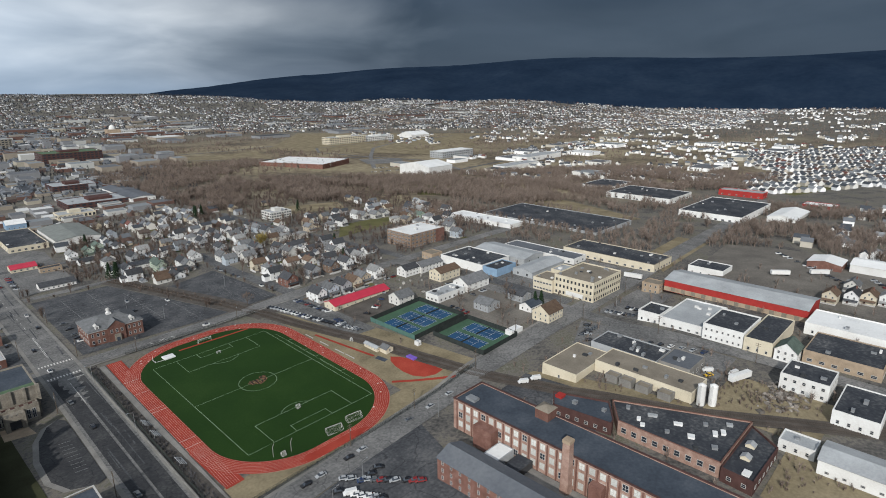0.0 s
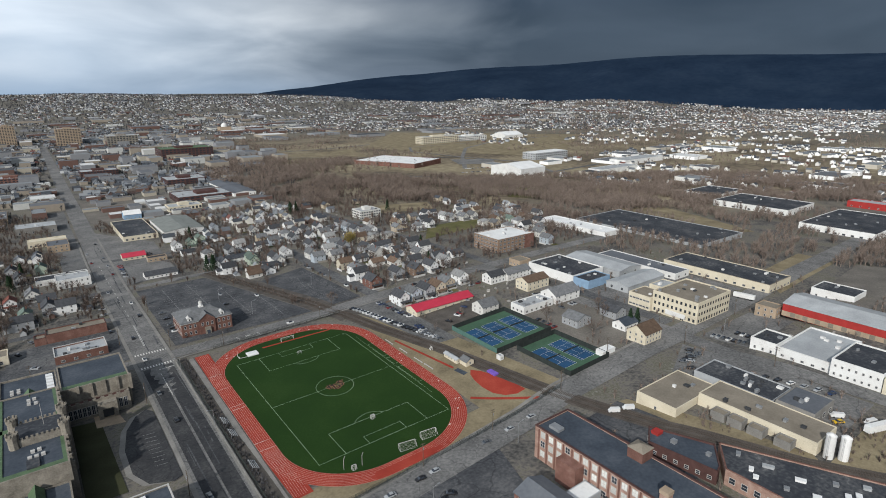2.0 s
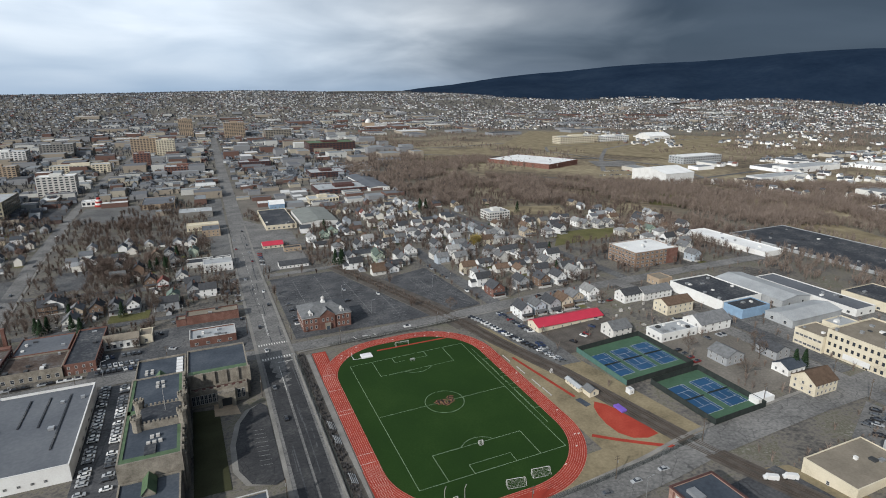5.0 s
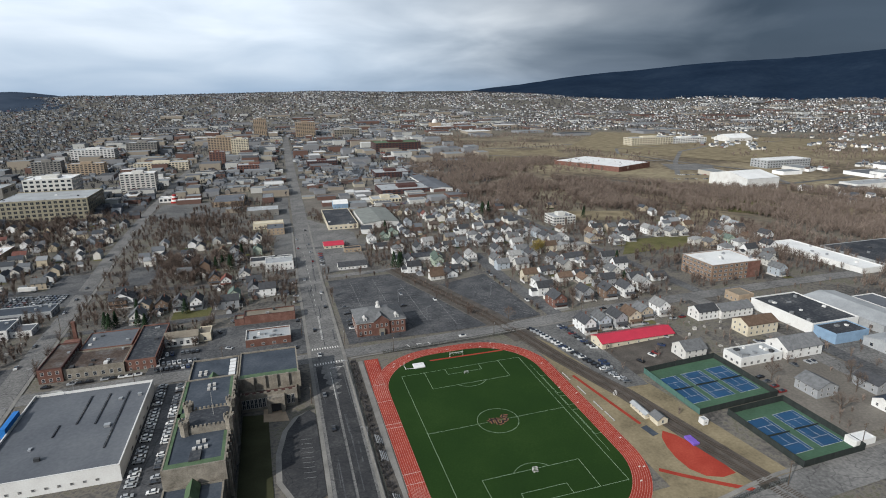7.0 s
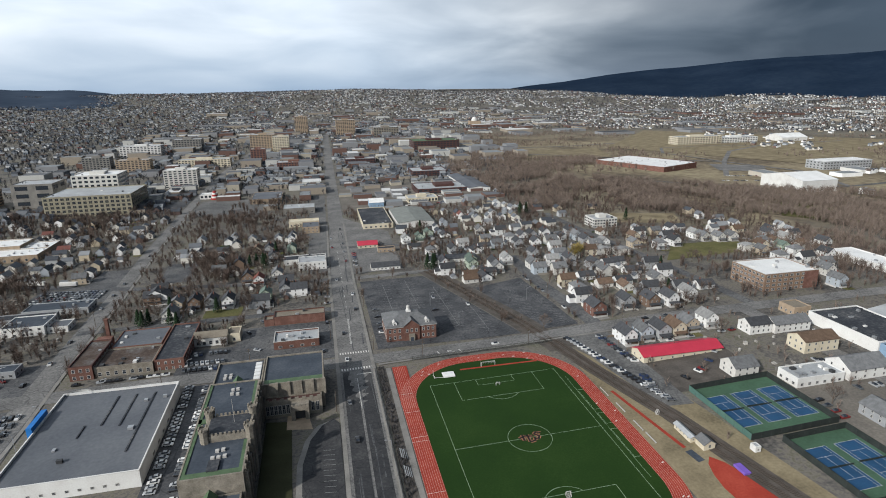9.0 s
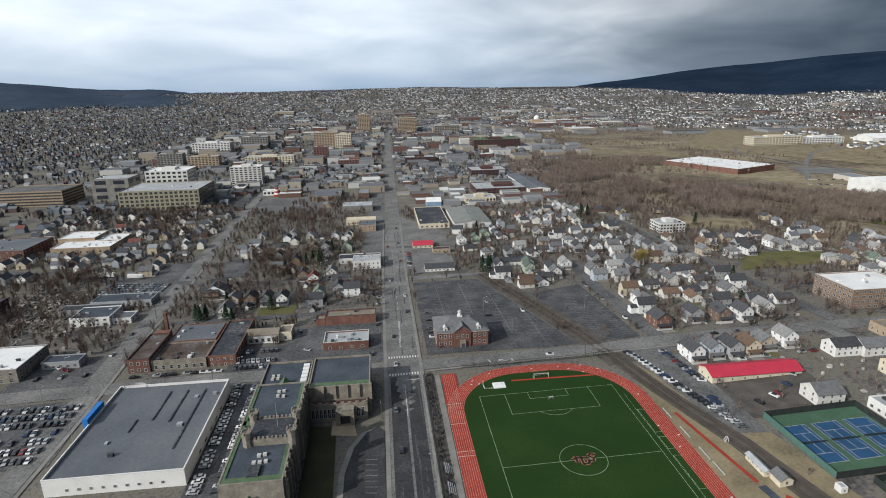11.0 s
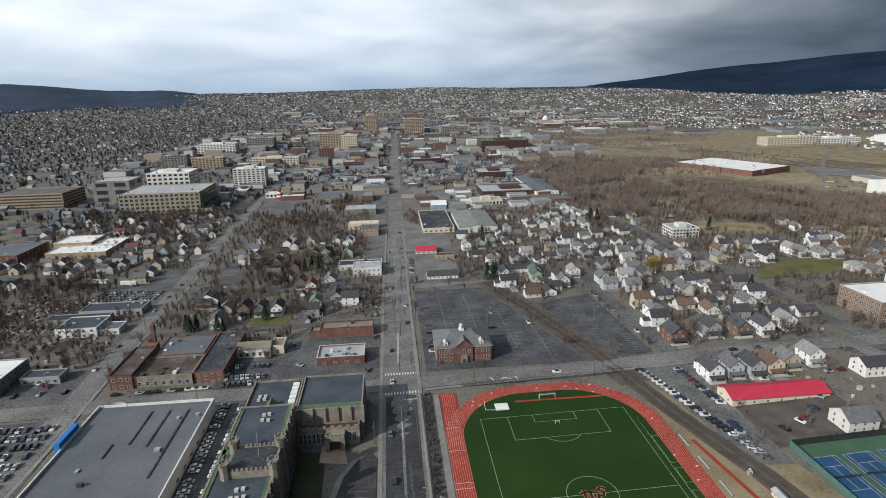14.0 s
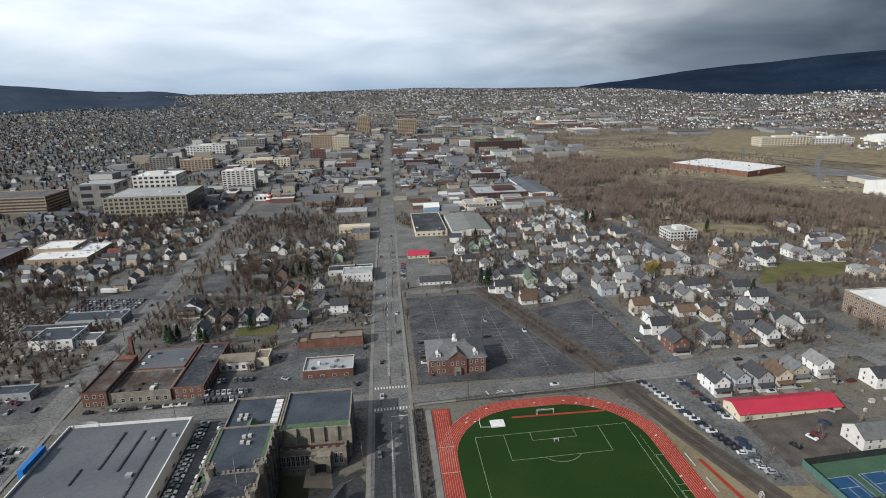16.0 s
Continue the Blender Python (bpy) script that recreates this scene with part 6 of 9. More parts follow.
# ---- blocks east of the avenue ----
r = gabled("red_roof_shop", "low shop with bright red metal roof", -45, 337, -26, 352, 3.2, 5.6, M_CREAM, M_REDROOF, "x", 4, 3, (1.6, 1.4))
block("yellow_shop", "small tan shop with flat roof", -28, 316, -12, 324, 3.6, M_BRICKTAN, M_DARKROOF, 1, 4, 2, (1.6, 1.4))
gabled("white_bungalow", "low white office with dark roof", -40, 257, -16, 270, 3.0, 5.4, M_WHITE, HOUSE_ROOFS[0], "x", 7, 3, (1.2, 1.2))
block("yellow_trim_store", "flat dark-roofed store with yellow trim", -33, 417, 0, 508, 4.6, M_CREAM, M_DARKROOF, 1, 6, 9, (2.4, 1.8), units=5, coping=M_CREAM)
gabled("big_shed", "large grey shed with low pitched roof and white front", 5, 410, 45, 490, 5.8, 8.0, M_WHITE, M_SHEDROOF, "y", 3, 8, (1.6, 1.2))
gabled("blue_white_house", "pale blue house with white roof", -15, 534, 4, 552, 6, 10, M_PALEBLUE, M_WHITEROOF, "x", 4, 3)
gabled("long_white_wall_shed", "long white-walled shed with dark roof", 10, 262, 52, 276, 3.8, 4.8, M_WHITE, M_DARKROOF, "x", 0, 1, (1.2, 1.2))

# ---- apartments and workshops by the tracks ----
r = block("apartment_block", "four-storey brown brick apartment block with white roof", 210.5, 113, 253, 145, 12.5, M_BRICKBROWN, M_WHITEROOF, 4, 9, 8, (2.6, 1.7), units=5, coping=M_FRAME, bars=2)
bm = bmesh.new()
add_box(bm, 10, -16.15, -0.3, 21.4, -15.9, 12.6)
part("brick_panel", bm, M_BRICK, r)
gabled("red_roof_hall", "long low hall with bright red metal roof", 79, 44, 125, 56, 3.6, 5.9, M_CREAM, M_REDROOF, "x", 7, 2, (1.0, 1.2), over=0.6)
gabled("cream_house_small", "cream house with grey shingle roof", 111, 17, 124, 28, 5.2, 8.6, HOUSE_WALLS[1], HOUSE_ROOFS[1], "x", 3, 2, floors=2, category="house")
gabled("white_double_house", "white clapboard house with grey roof", 152, 56, 166, 66, 5.4, 8.2, M_WHITE, HOUSE_ROOFS[0], "x", 4, 2, floors=2, category="house")
gabled("white_long_house", "long white house with pale roof", 166.5, 54, 190, 64, 5.0, 8.0, M_WHITE, HOUSE_ROOFS[1], "x", 6, 2, floors=2, category="house")
gabled("cream_house", "cream house with brown roof", 162, 29, 183, 41, 6.4, 9.2, M_CREAM, HOUSE_ROOFS[2], "x", 5, 3, floors=2, category="house")
block("white_office", "low white office with flat roof", 131, 1, 157, 13, 4.6, M_WHITE, M_PALEROOF, 1, 6, 3, (1.6, 1.4), units=8)
gabled("grey_gable_house", "white house with wide grey roof", 159, 0, 182, 14, 5.4, 9.4, M_WHITE, HOUSE_ROOFS[1], "x", 4, 2, floors=2, category="house")
gabled("brown_roof_house", "cream house with steep brown roof and chimney", 151, -72, 166, -60, 6.0, 10.2, M_CREAM, HOUSE_ROOFS[2], "x", 5, 3, floors=2, category="house")
block("white_garage", "low white garage with flat roof", 123, -66, 133, -61, 2.8, M_WHITE, M_WHITEROOF, 0, parapet=0.2)
gabled("dark_house", "weathered dark house with porch", 168, -40, 178, -28, 4.6, 7, HOUSE_WALLS[3], HOUSE_ROOFS[0], "y", 2, 3, floors=2, category="house")
gabled("blue_roof_house", "small white house with dark blue roof", 158, -54, 170, -45, 3.6, 6, M_WHITE, M_BLUEROOF, "x", 3, 2, category="house")
gabled("grey_house_yard", "grey house at the edge of the gravel yard", 140, -34, 152, -22, 4.6, 7.4, HOUSE_WALLS[3], HOUSE_ROOFS[1], "y", 3, 3, floors=2, category="house")
r = block("yellow_works", "three-storey cream works with tall windows", 199, -74, 236, -44, 13, M_CREAM, M_TANROOF, 3, 12, 10, (1.3, 1.9), units=12, parapet=0.8, frame=M_DARKSTEEL)
block("yellow_works_wing", "lower cream wing of the works", 197, -43.8, 214, -28, 8.5, M_CREAM, M_TANROOF, 2, 0, 6, (2.2, 1.2), units=2)
block("cream_block", "cream stair tower of the works", 216, -43.8, 232, -30, 10, M_CREAM, M_PALEROOF, 2, 4, 3, units=2)
block("blue_white_depot", "white and blue depot with dark flat roof", 198, 20, 232, 64, 6, M_WHITE, M_DARKROOF, 0, units=9, coping=M_WHITE)
block("blue_depot", "pale blue depot with dark roof", 198.5, 6, 222, 19.6, 5.6, M_PALEBLUE, M_DARKROOF, 0, units=2)
gabled("grey_garage", "grey arched garage with white front", 213, -16, 256, 2, 4.6, 6.6, M_PALEROOF, M_PALEROOF, "x", 0, 2, (2, 2))
gabled("pale_shed", "pale metal shed with low roof", 236, 8, 262, 60, 5, 7, M_PALEROOF, M_PALEROOF, "y", 2, 4, (2, 2))
block("small_brick", "small tan brick block", 196, 72, 208, 84, 5, M_BRICKTAN, M_TANROOF, 1, 3, 3)
block("dark_roof_depot", "broad depot with black roof and tan walls", 288, -75, 320, 5, 6, M_CREAM, M_DARKROOF, 1, 6, 12, (2.2, 1.6), units=10, coping=M_TANROOF)
block("dark_roof_store", "white store with dark roof", 302, -120, 322, -95, 6, M_WHITE, M_DARKROOF, 1, 4, 4, units=2)
block("white_roof_depot", "long depot with white roof", 330, 94, 352, 178, 6, M_WHITE, M_WHITEROOF, 0, units=4)
block("black_roof_works", "very long works with black roof", 366, 18, 440, 160, 6, M_PALEROOF, M_DARKROOF, 1, 4, 16, (2, 1.6), units=16)
block("sheds_row", "row of pale low sheds", 264, -20, 282, 50, 4.4, M_WHITE, M_GREYROOF, 1, 2, 8, (2, 1.6), units=4)
block("plaza_store", "wide white store with dark roof", 534, -62, 640, 6, 7, M_WHITE, M_DARKROOF, 1, 6, 9, (3, 2), units=12)
block("plaza_store_wide", "wide white store with dark roof", 590, 40, 660, 128, 7, M_WHITE, M_DARKROOF, 1, 6, 9, (3, 2), units=10)
gabled("white_shed_plaza", "white metal shed with low roof", 566, -106, 626, -78, 6, 9, M_WHITE, M_WHITEROOF, "x", 3, 2, (2, 2))
block("white_front_store", "white-fronted store with a black roof", 632, 146, 700, 194, 7, M_WHITE, M_DARKROOF, 1, 3, 6, (3, 2), units=8)
block("red_store", "long red metal store with pale roof", 704, -36, 724, 20, 7, M_REDWALL, M_PALEROOF, 1, 2, 6, (2, 1.6), units=2)
block("red_shop", "red metal shop with white roof", 662, -124, 684, -90, 6, M_REDWALL, M_WHITEROOF, 1, 2, 4, (2, 1.6), units=2)
gabled("brick_shed", "red brick shed with a white low roof", 370, -180, 392, -158, 5.5, 7.5, M_BRICK, M_WHITEROOF, "x", 2, 2, (1.4, 1.4))
gabled("white_depot", "long white metal depot with pale roof", 378, -238, 402, -184, 6.5, 8.5, M_WHITE, M_WHITEROOF, "y", 2, 0, (2, 2))
r = root_at("red_warehouse", 257, -144, ground_z(257, -144), "very long red metal warehouse with pale sloping roof", "warehouse")
part("wall", gable_wall_bm(14, 42, 7, 9.6), M_REDWALL, r)
part("roof", gable_roof_bm(14, 42, 7, 9.6, 0.3), M_PALEROOF, r)
bm = bmesh.new()
add_box(bm, -14.12, -42, -0.4, -14.0, 42, 2.6)
part("brick_base", bm, M_BRICKTAN, r)
for i in range(12):
    bm = bmesh.new()
    add_box(bm, -14.2, -38 + i * 6.6, 0, -14.05, -35.4 + i * 6.6, 2.5)
    part("dock_door", bm, M_TANROOF, r)
block("warehouse_office", "small brick office at the end of the warehouse", 240, -100, 250, -88, 7, M_BRICKTAN, M_TANROOF, 2, 3, 3)

# ---- works along the side street ----
block("white_shop", "white shop with dark flat roof", 186, -124, 203, -111, 6, M_WHITE, M_DARKROOF, 1, 3, 3, units=2, coping=M_WHITE)
block("white_plant", "white plant with patched grey roof", 184, -149, 223, -125, 5, M_WHITE, M_PALEROOF, 1, 6, 5, (1.6, 1.2), units=4, coping=M_WHITE)
block("white_mill", "white-painted mill with black roof", 182, -170, 211, -149.5, 8, M_WHITE, M_DARKROOF, 2, 6, 7, (1.0, 1.2), units=2, coping=M_WHITE)
block("tan_works", "tan works with black and rust roof", 181, -184, 222, -170.5, 7, M_CREAM, M_DARKROOF, 1, 0, 3, units=1)
gabled("green_roof_house", "white gabled house with green roof", 180, -195, 192, -185, 6, 10, M_WHITE, HOUSE_ROOFS[5], "x", 3, 3, floors=2, category="house")
block("brick_works", "brick works with black roof", 187, -228, 216, -196, 6, M_BRICKTAN, M_DARKROOF, 1, 6, 6, (2.4, 1.6), units=3)
block("white_roof_works", "white works with bright white roof", 226, -232, 252, -188, 6, M_WHITE, M_WHITEROOF, 1, 4, 6, units=2)
block("white_block", "white two-storey block with dark roof", 150, -214, 168, -195, 7.6, M_WHITE, M_DARKROOF, 2, 4, 5, (1.4, 1.5), units=3)
block("black_roof_block", "white block with black roof", 134, -234, 162, -218, 6, M_WHITE, M_DARKROOF, 1, 5, 4, units=2)
block("small_white_shed", "small white shed with pale roof", 103, -219, 112, -207, 4, M_WHITE, M_PALEROOF, 1, 1, 3, units=1)
gabled("white_long_shed", "long white shed with grey roof", 97, -264, 112, -221, 5.6, 7.2, M_WHITE, M_PALEROOF, "y", 2, 8, (1.4, 1.0))
block("cream_workshop", "low cream workshop with tan roof", 96, -124, 128, -105, 5.6, M_CREAM, M_TANROOF, 1, 0, 1, units=3, parapet=0.3)
block("cream_long_shop", "long cream workshop with tan roof", 112, -171, 129.6, -124.5, 5.4, M_CREAM, M_TANROOF, 0, units=5, parapet=0.3)
block("black_long_shop", "long shop with black roof", 130, -147, 148, -112, 5.6, HOUSE_WALLS[3], M_DARKROOF, 0, units=11)
block("grey_shop", "grey concrete block shop", 130, -163, 149, -148, 5.2, M_CONCRETE, M_GREYROOF, 1, 3, 3, (2.2, 2.2), units=3)
for i, (x, y) in enumerate(((116, -129), (109.5, -136), (109.5, -143), (109.5, -151), (110, -161))):
    block("lean_to", "patched grey concrete lean-to shed", x - 3, y - 3, x + 2, y + 3, 2.8, M_CONCRETE, M_TANROOF, 0, category="shed", group="lean-to sheds")
for x, y in ((114.5, -174), (117, -178)):
    r = root_at("silo", x, y, ground_z(x, y), "tall white cylindrical silo with a cone top", "silo", "white silos")
    bm = bmesh.new()
    add_prism(bm, 0, 0, -0.4, 9.2, 1.7, 1.7, 20)
    part("tank", bm, M_WHITE, r)
    bm = bmesh.new()
    add_prism(bm, 0, 0, 9.2, 10.0, 1.75, 0.5, 20)
    part("cone_top", bm, M_WHITE, r)
    bm = bmesh.new()
    add_beam(bm, (-1.75, -0.2, 0), (-1.75, -0.2, 9.6), 0.05, 0.05, 4), add_beam(bm, (-1.75, 0.2, 0), (-1.75, 0.2, 9.6), 0.05, 0.05, 4)
    part("ladder", bm, M_STEEL, r)

# ---- brick factory ----
r = root_at("factory", 42, -180, ground_z(42, -130), "long three-storey brick factory with dark flat roof", "factory")
part("wall", walls_bm(-9, -78, 9, 76, 12.5, 0.5), M_BRICKPINK, r)
bm = bmesh.new()
add_box(bm, -8.6, -77.6, 12.2, 8.6, 75.6, 12.55)
part("roof", bm, M_BLUEROOF, r)
bm = bmesh.new()
for q in ((-9.25, -78.2, -8.5, 76.2), (8.5, -78.2, 9.25, 76.2), (-8.5, 75.6, 8.5, 76.25)):
    add_box(bm, q[0], q[1], 12.95, q[2], q[3], 13.25)
part("coping", bm, M_MAROON, r)
for i in range(38):
    y = 74 - i * 4
    bm = bmesh.new()
    add_box(bm, -9.22, y - 0.3, -0.5, -9.0, y + 0.3, 12.4)
    part("pilaster", bm, M_BRICK, r)
    for zz in (1.4, 5.5, 9.4):
        w = new("window", window_mesh(2.2, 2.6, M_GLASS if (i * 7 + int(zz)) % 5 == 0 else M_PALEGLASS, bars=2))
        w.parent = r
        w.matrix_basis = pose(-9.0, y - 2, zz, 0, 0, -90)
for x, y, w, d, h in ((6, 41, 6, 6, 16.5), (-10.5, 57, 6, 9, 9)):
    bm = bmesh.new()
    add_box(bm, x - w / 2, y - d / 2, 8 if h > 10 else -0.5, x + w / 2, y + d / 2, h)
    st = part("stair_tower", bm, M_BRICK, r)
bm = bmesh.new()
lo = [bm.verts.new(p) for p in ((2.7, 37.7, 16.5), (9.3, 37.7, 16.5), (9.3, 44.3, 16.5), (2.7, 44.3, 16.5))]
top = bm.verts.new((6, 41, 18))
for i in range(4):
    bm.faces.new((lo[i], lo[(i + 1) % 4], top))
part("tower_roof", bm, M_TANROOF, r)
for x, y in ((-4, 70), (-10.6, 9), (-10.6, -34)):
    bm = bmesh.new()
    add_box(bm, x - 1.6, y - 2.4, 0 if x < -9 else 12.5, x + 1.6, y + 2.4, 8 if x < -9 else 13.6)
    part("bay" if x < -9 else "roof_unit", bm, M_BRICK if x < -9 else M_STEEL, r)
r = root_at("factory_chimney", 30, -160, ground_z(30, -160), "square tan brick factory chimney", "chimney")
bm = bmesh.new()
add_prism(bm, 0, 0, -0.5, 20, 2.25, 1.9, 4, turn=0.785)
part("chimney_shaft", bm, M_BRICKPINK, r)
bm = bmesh.new()
add_prism(bm, 0, 0, 20, 21.2, 2.15, 2.15, 4, turn=0.785)
part("cap", bm, M_BRICKTAN, r)
r = gabled("brick_mill", "long brick mill with grey metal roof", 6, -190, 19, -121, 9, 11.4, M_BRICK, M_GREYROOF, "y", 3, 16, (1.0, 1.6), floors=3, category="factory")
block("loading_link", "pale metal loading link roof", 19.5, -136, 32, -129, 5, M_PALEROOF, M_WHITEROOF, 0, parapet=0.1)
sheet("court_factory", [(19.5, -190), (32.5, -190), (32.5, -137), (19.5, -137)], M_CONCRETE, 0.05, "pale concrete factory court", "yard")
block("carport", "low black-roofed carport in the factory court", 21, -144, 33, -137.4, 3.0, M_DARKSTEEL, M_DARKROOF, 0, parapet=0.15, category="shed")


def poly_block(name, label, pts, h, wall, roof, coping, sides, win=(1.6, 1.6), every=4.2, parapet=0.6, category="building"):
    """A flat-roofed building on an uneven outline, counter-clockwise; windows along the named sides."""
    cx, cy = sum(p[0] for p in pts) / len(pts), sum(p[1] for p in pts) / len(pts)
    xs, ys = [p[0] for p in pts], [p[1] for p in pts]
    FOOT.append((min(xs), min(ys), max(xs), max(ys)))
    r = root_at(name, cx, cy, min(ground_z(*p) for p in pts), label, category)
    loc = [Vector((p[0] - cx, p[1] - cy)) for p in pts]
    n = len(loc)
    ins = [p * (1 - 0.45 / p.length) for p in loc]
    bm = bmesh.new()
    rings = [[bm.verts.new((*p, z)) for p in ring] for ring, z in ((loc, -0.6), (loc, h + parapet), (ins, h + parapet), (ins, h - 0.3))]
    for a, b in zip(rings, rings[1:]):
        for i in range(n):
            bm.faces.new((a[i], a[(i + 1) % n], b[(i + 1) % n], b[i]))
    part("wall", bm, wall, r)
    bm = bmesh.new()
    hi, lo = [bm.verts.new((*p, h)) for p in ins], [bm.verts.new((*p, h - 0.3)) for p in ins]
    bm.faces.new(hi), bm.faces.new(lo[::-1])
    for i in range(n):
        bm.faces.new((lo[i], lo[(i + 1) % n], hi[(i + 1) % n], hi[i]))
    part("roof", bm, roof, r)
    for i in range(n):
        p, q = loc[i], loc[(i + 1) % n]
        d = (q - p).normalized()
        out = Vector((d.y, -d.x))
        bm = bmesh.new()
        a = [p + out * 0.08, q + out * 0.08, q - out * 0.42, p - out * 0.42]
        lo, hi = [bm.verts.new((*v, h + parapet + 0.004)) for v in a], [bm.verts.new((*v, h + parapet + 0.16)) for v in a]
        bm.faces.new(hi), bm.faces.new(lo[::-1])
        for k in range(4):
            bm.faces.new((lo[k], lo[(k + 1) % 4], hi[(k + 1) % 4], hi[k]))
        part("coping", bm, coping, r)
    for i in sides:
        p, q = loc[i], loc[(i + 1) % n]
        facade(r, tuple(p), tuple(q), 1.5, window_mesh(*win), max(1, int((q - p).length / every)))
    return r


def roof_box(r, x, y, z, w, d, h, mat, name="skylight", turn=0):
    """A low box on a roof, in the building's own space."""
    bm = bmesh.new()
    add_box(bm, -w / 2, -d / 2, 0, w / 2, d / 2, h * 0.8)
    add_box(bm, -w / 2 - 0.1, -d / 2 - 0.1, h * 0.8, w / 2 + 0.1, d / 2 + 0.1, h)
    part(name, bm, mat, r).matrix_basis = pose(x, y, z, 0, 0, turn)


r = poly_block("rear_works", "low maroon works with a dark patched roof", [(66, -131), (69.5, -156), (73, -155), (84, -147), (75, -125)], 5.2, M_MAROON, M_BLUEROOF, M_MAROON, (0, 4))
roof_box(r, 0, 6, 5.2, 1.8, 1.8, 1.4, M_STEEL, "roof_unit")
roof_box(r, 3, -6, 5.2, 1.5, 1.5, 1.2, M_STEEL, "roof_unit")
roof_box(r, 0.5, 13.5, 5.2, 3.4, 3.0, 1.2, M_REDWALL, "roof_shed")
r = poly_block("skylight_works", "brick works with a black patched roof and white skylights", [(72, -157.4), (72, -196.6), (107.5, -196.6), (85, -148)], 5.6, M_BRICKPINK, M_DARKROOF, M_BRICK, (0,), (2.2, 2.4))
for x, y, w, d, m in ((2, -1, 1.5, 3.2, M_WHITEROOF), (9, -9, 1.8, 1.6, M_STEEL), (5, -14, 3.0, 1.6, M_WHITEROOF), (8, -16, 3.0, 1.6, M_WHITEROOF), (-3, -8, 2.4, 2.4, M_WHITEROOF),
                      (-6, 0, 1.6, 1.6, M_STEEL), (-8, 9, 1.6, 1.6, M_WHITEROOF), (-5, 12, 2.0, 1.4, M_WHITEROOF), (1, 9, 1.4, 3.6, M_PALEROOF), (-9, -12, 1.5, 1.5, M_DARKSTEEL),
                      (15, -16, 1.6, 2.2, M_PALEROOF), (-4, -17, 2.0, 2.0, M_STEEL), (0, 19, 2.2, 1.4, M_STEEL)):
    roof_box(r, x, y, 5.6, w, d, 0.9, m, turn=24)
r = poly_block("dormer_works", "low maroon works with dark roof and pale dormers", [(71, -197.0), (70, -208), (97, -208.5), (106, -197.0)], 4.8, M_MAROON, M_DARKROOF, M_MAROON, (0, 1))
for x, y in ((-3, 1), (6, 2)):
    dm = part("dormer", gable_wall_bm(1.6, 1.4, 1.0, 1.9), M_CREAM, r)
    dm.matrix_basis = pose(x, y, 4.8, 0, 0, -90)
    part("dormer_roof", gable_roof_bm(1.6, 1.4, 1.0, 1.9, 0.2, 0.12), M_PALEROOF, dm)
roof_box(r, -12, -2, 4.8, 3.2, 2.4, 0.8, M_WHITEROOF)


# ---- free ground ----
def seg_dist(px, py, a, b):
    ax, ay = a
    bx, by = b
    dx, dy = bx - ax, by - ay
    t = max(0, min(1, ((px - ax) * dx + (py - ay) * dy) / (dx * dx + dy * dy + 1e-9)))
    return math.hypot(px - ax - t * dx, py - ay - t * dy)


def in_quad(px, py, q):
    sgn = 0
    for (ax, ay), (bx, by) in zip(q, q[1:] + q[:1]):
        c = (bx - ax) * (py - ay) - (by - ay) * (px - ax)
        if c * sgn < 0:
            return False
        sgn = sgn or (1 if c > 0 else -1)
    return True


def free(x, y, rad, lots=True):
    if any(x0 - rad < x < x1 + rad and y0 - rad < y < y1 + rad for x0, y0, x1, y1 in FOOT):
        return False
    for ln, w in ROADS:
        if any(seg_dist(x, y, a, b) < w / 2 + rad for a, b in zip(ln, ln[1:])):
            return False
    if abs(x) < 58 and abs(y) < 84:
        return False
    return not (lots and any(in_quad(x, y, list(q)) for q in LOTS))


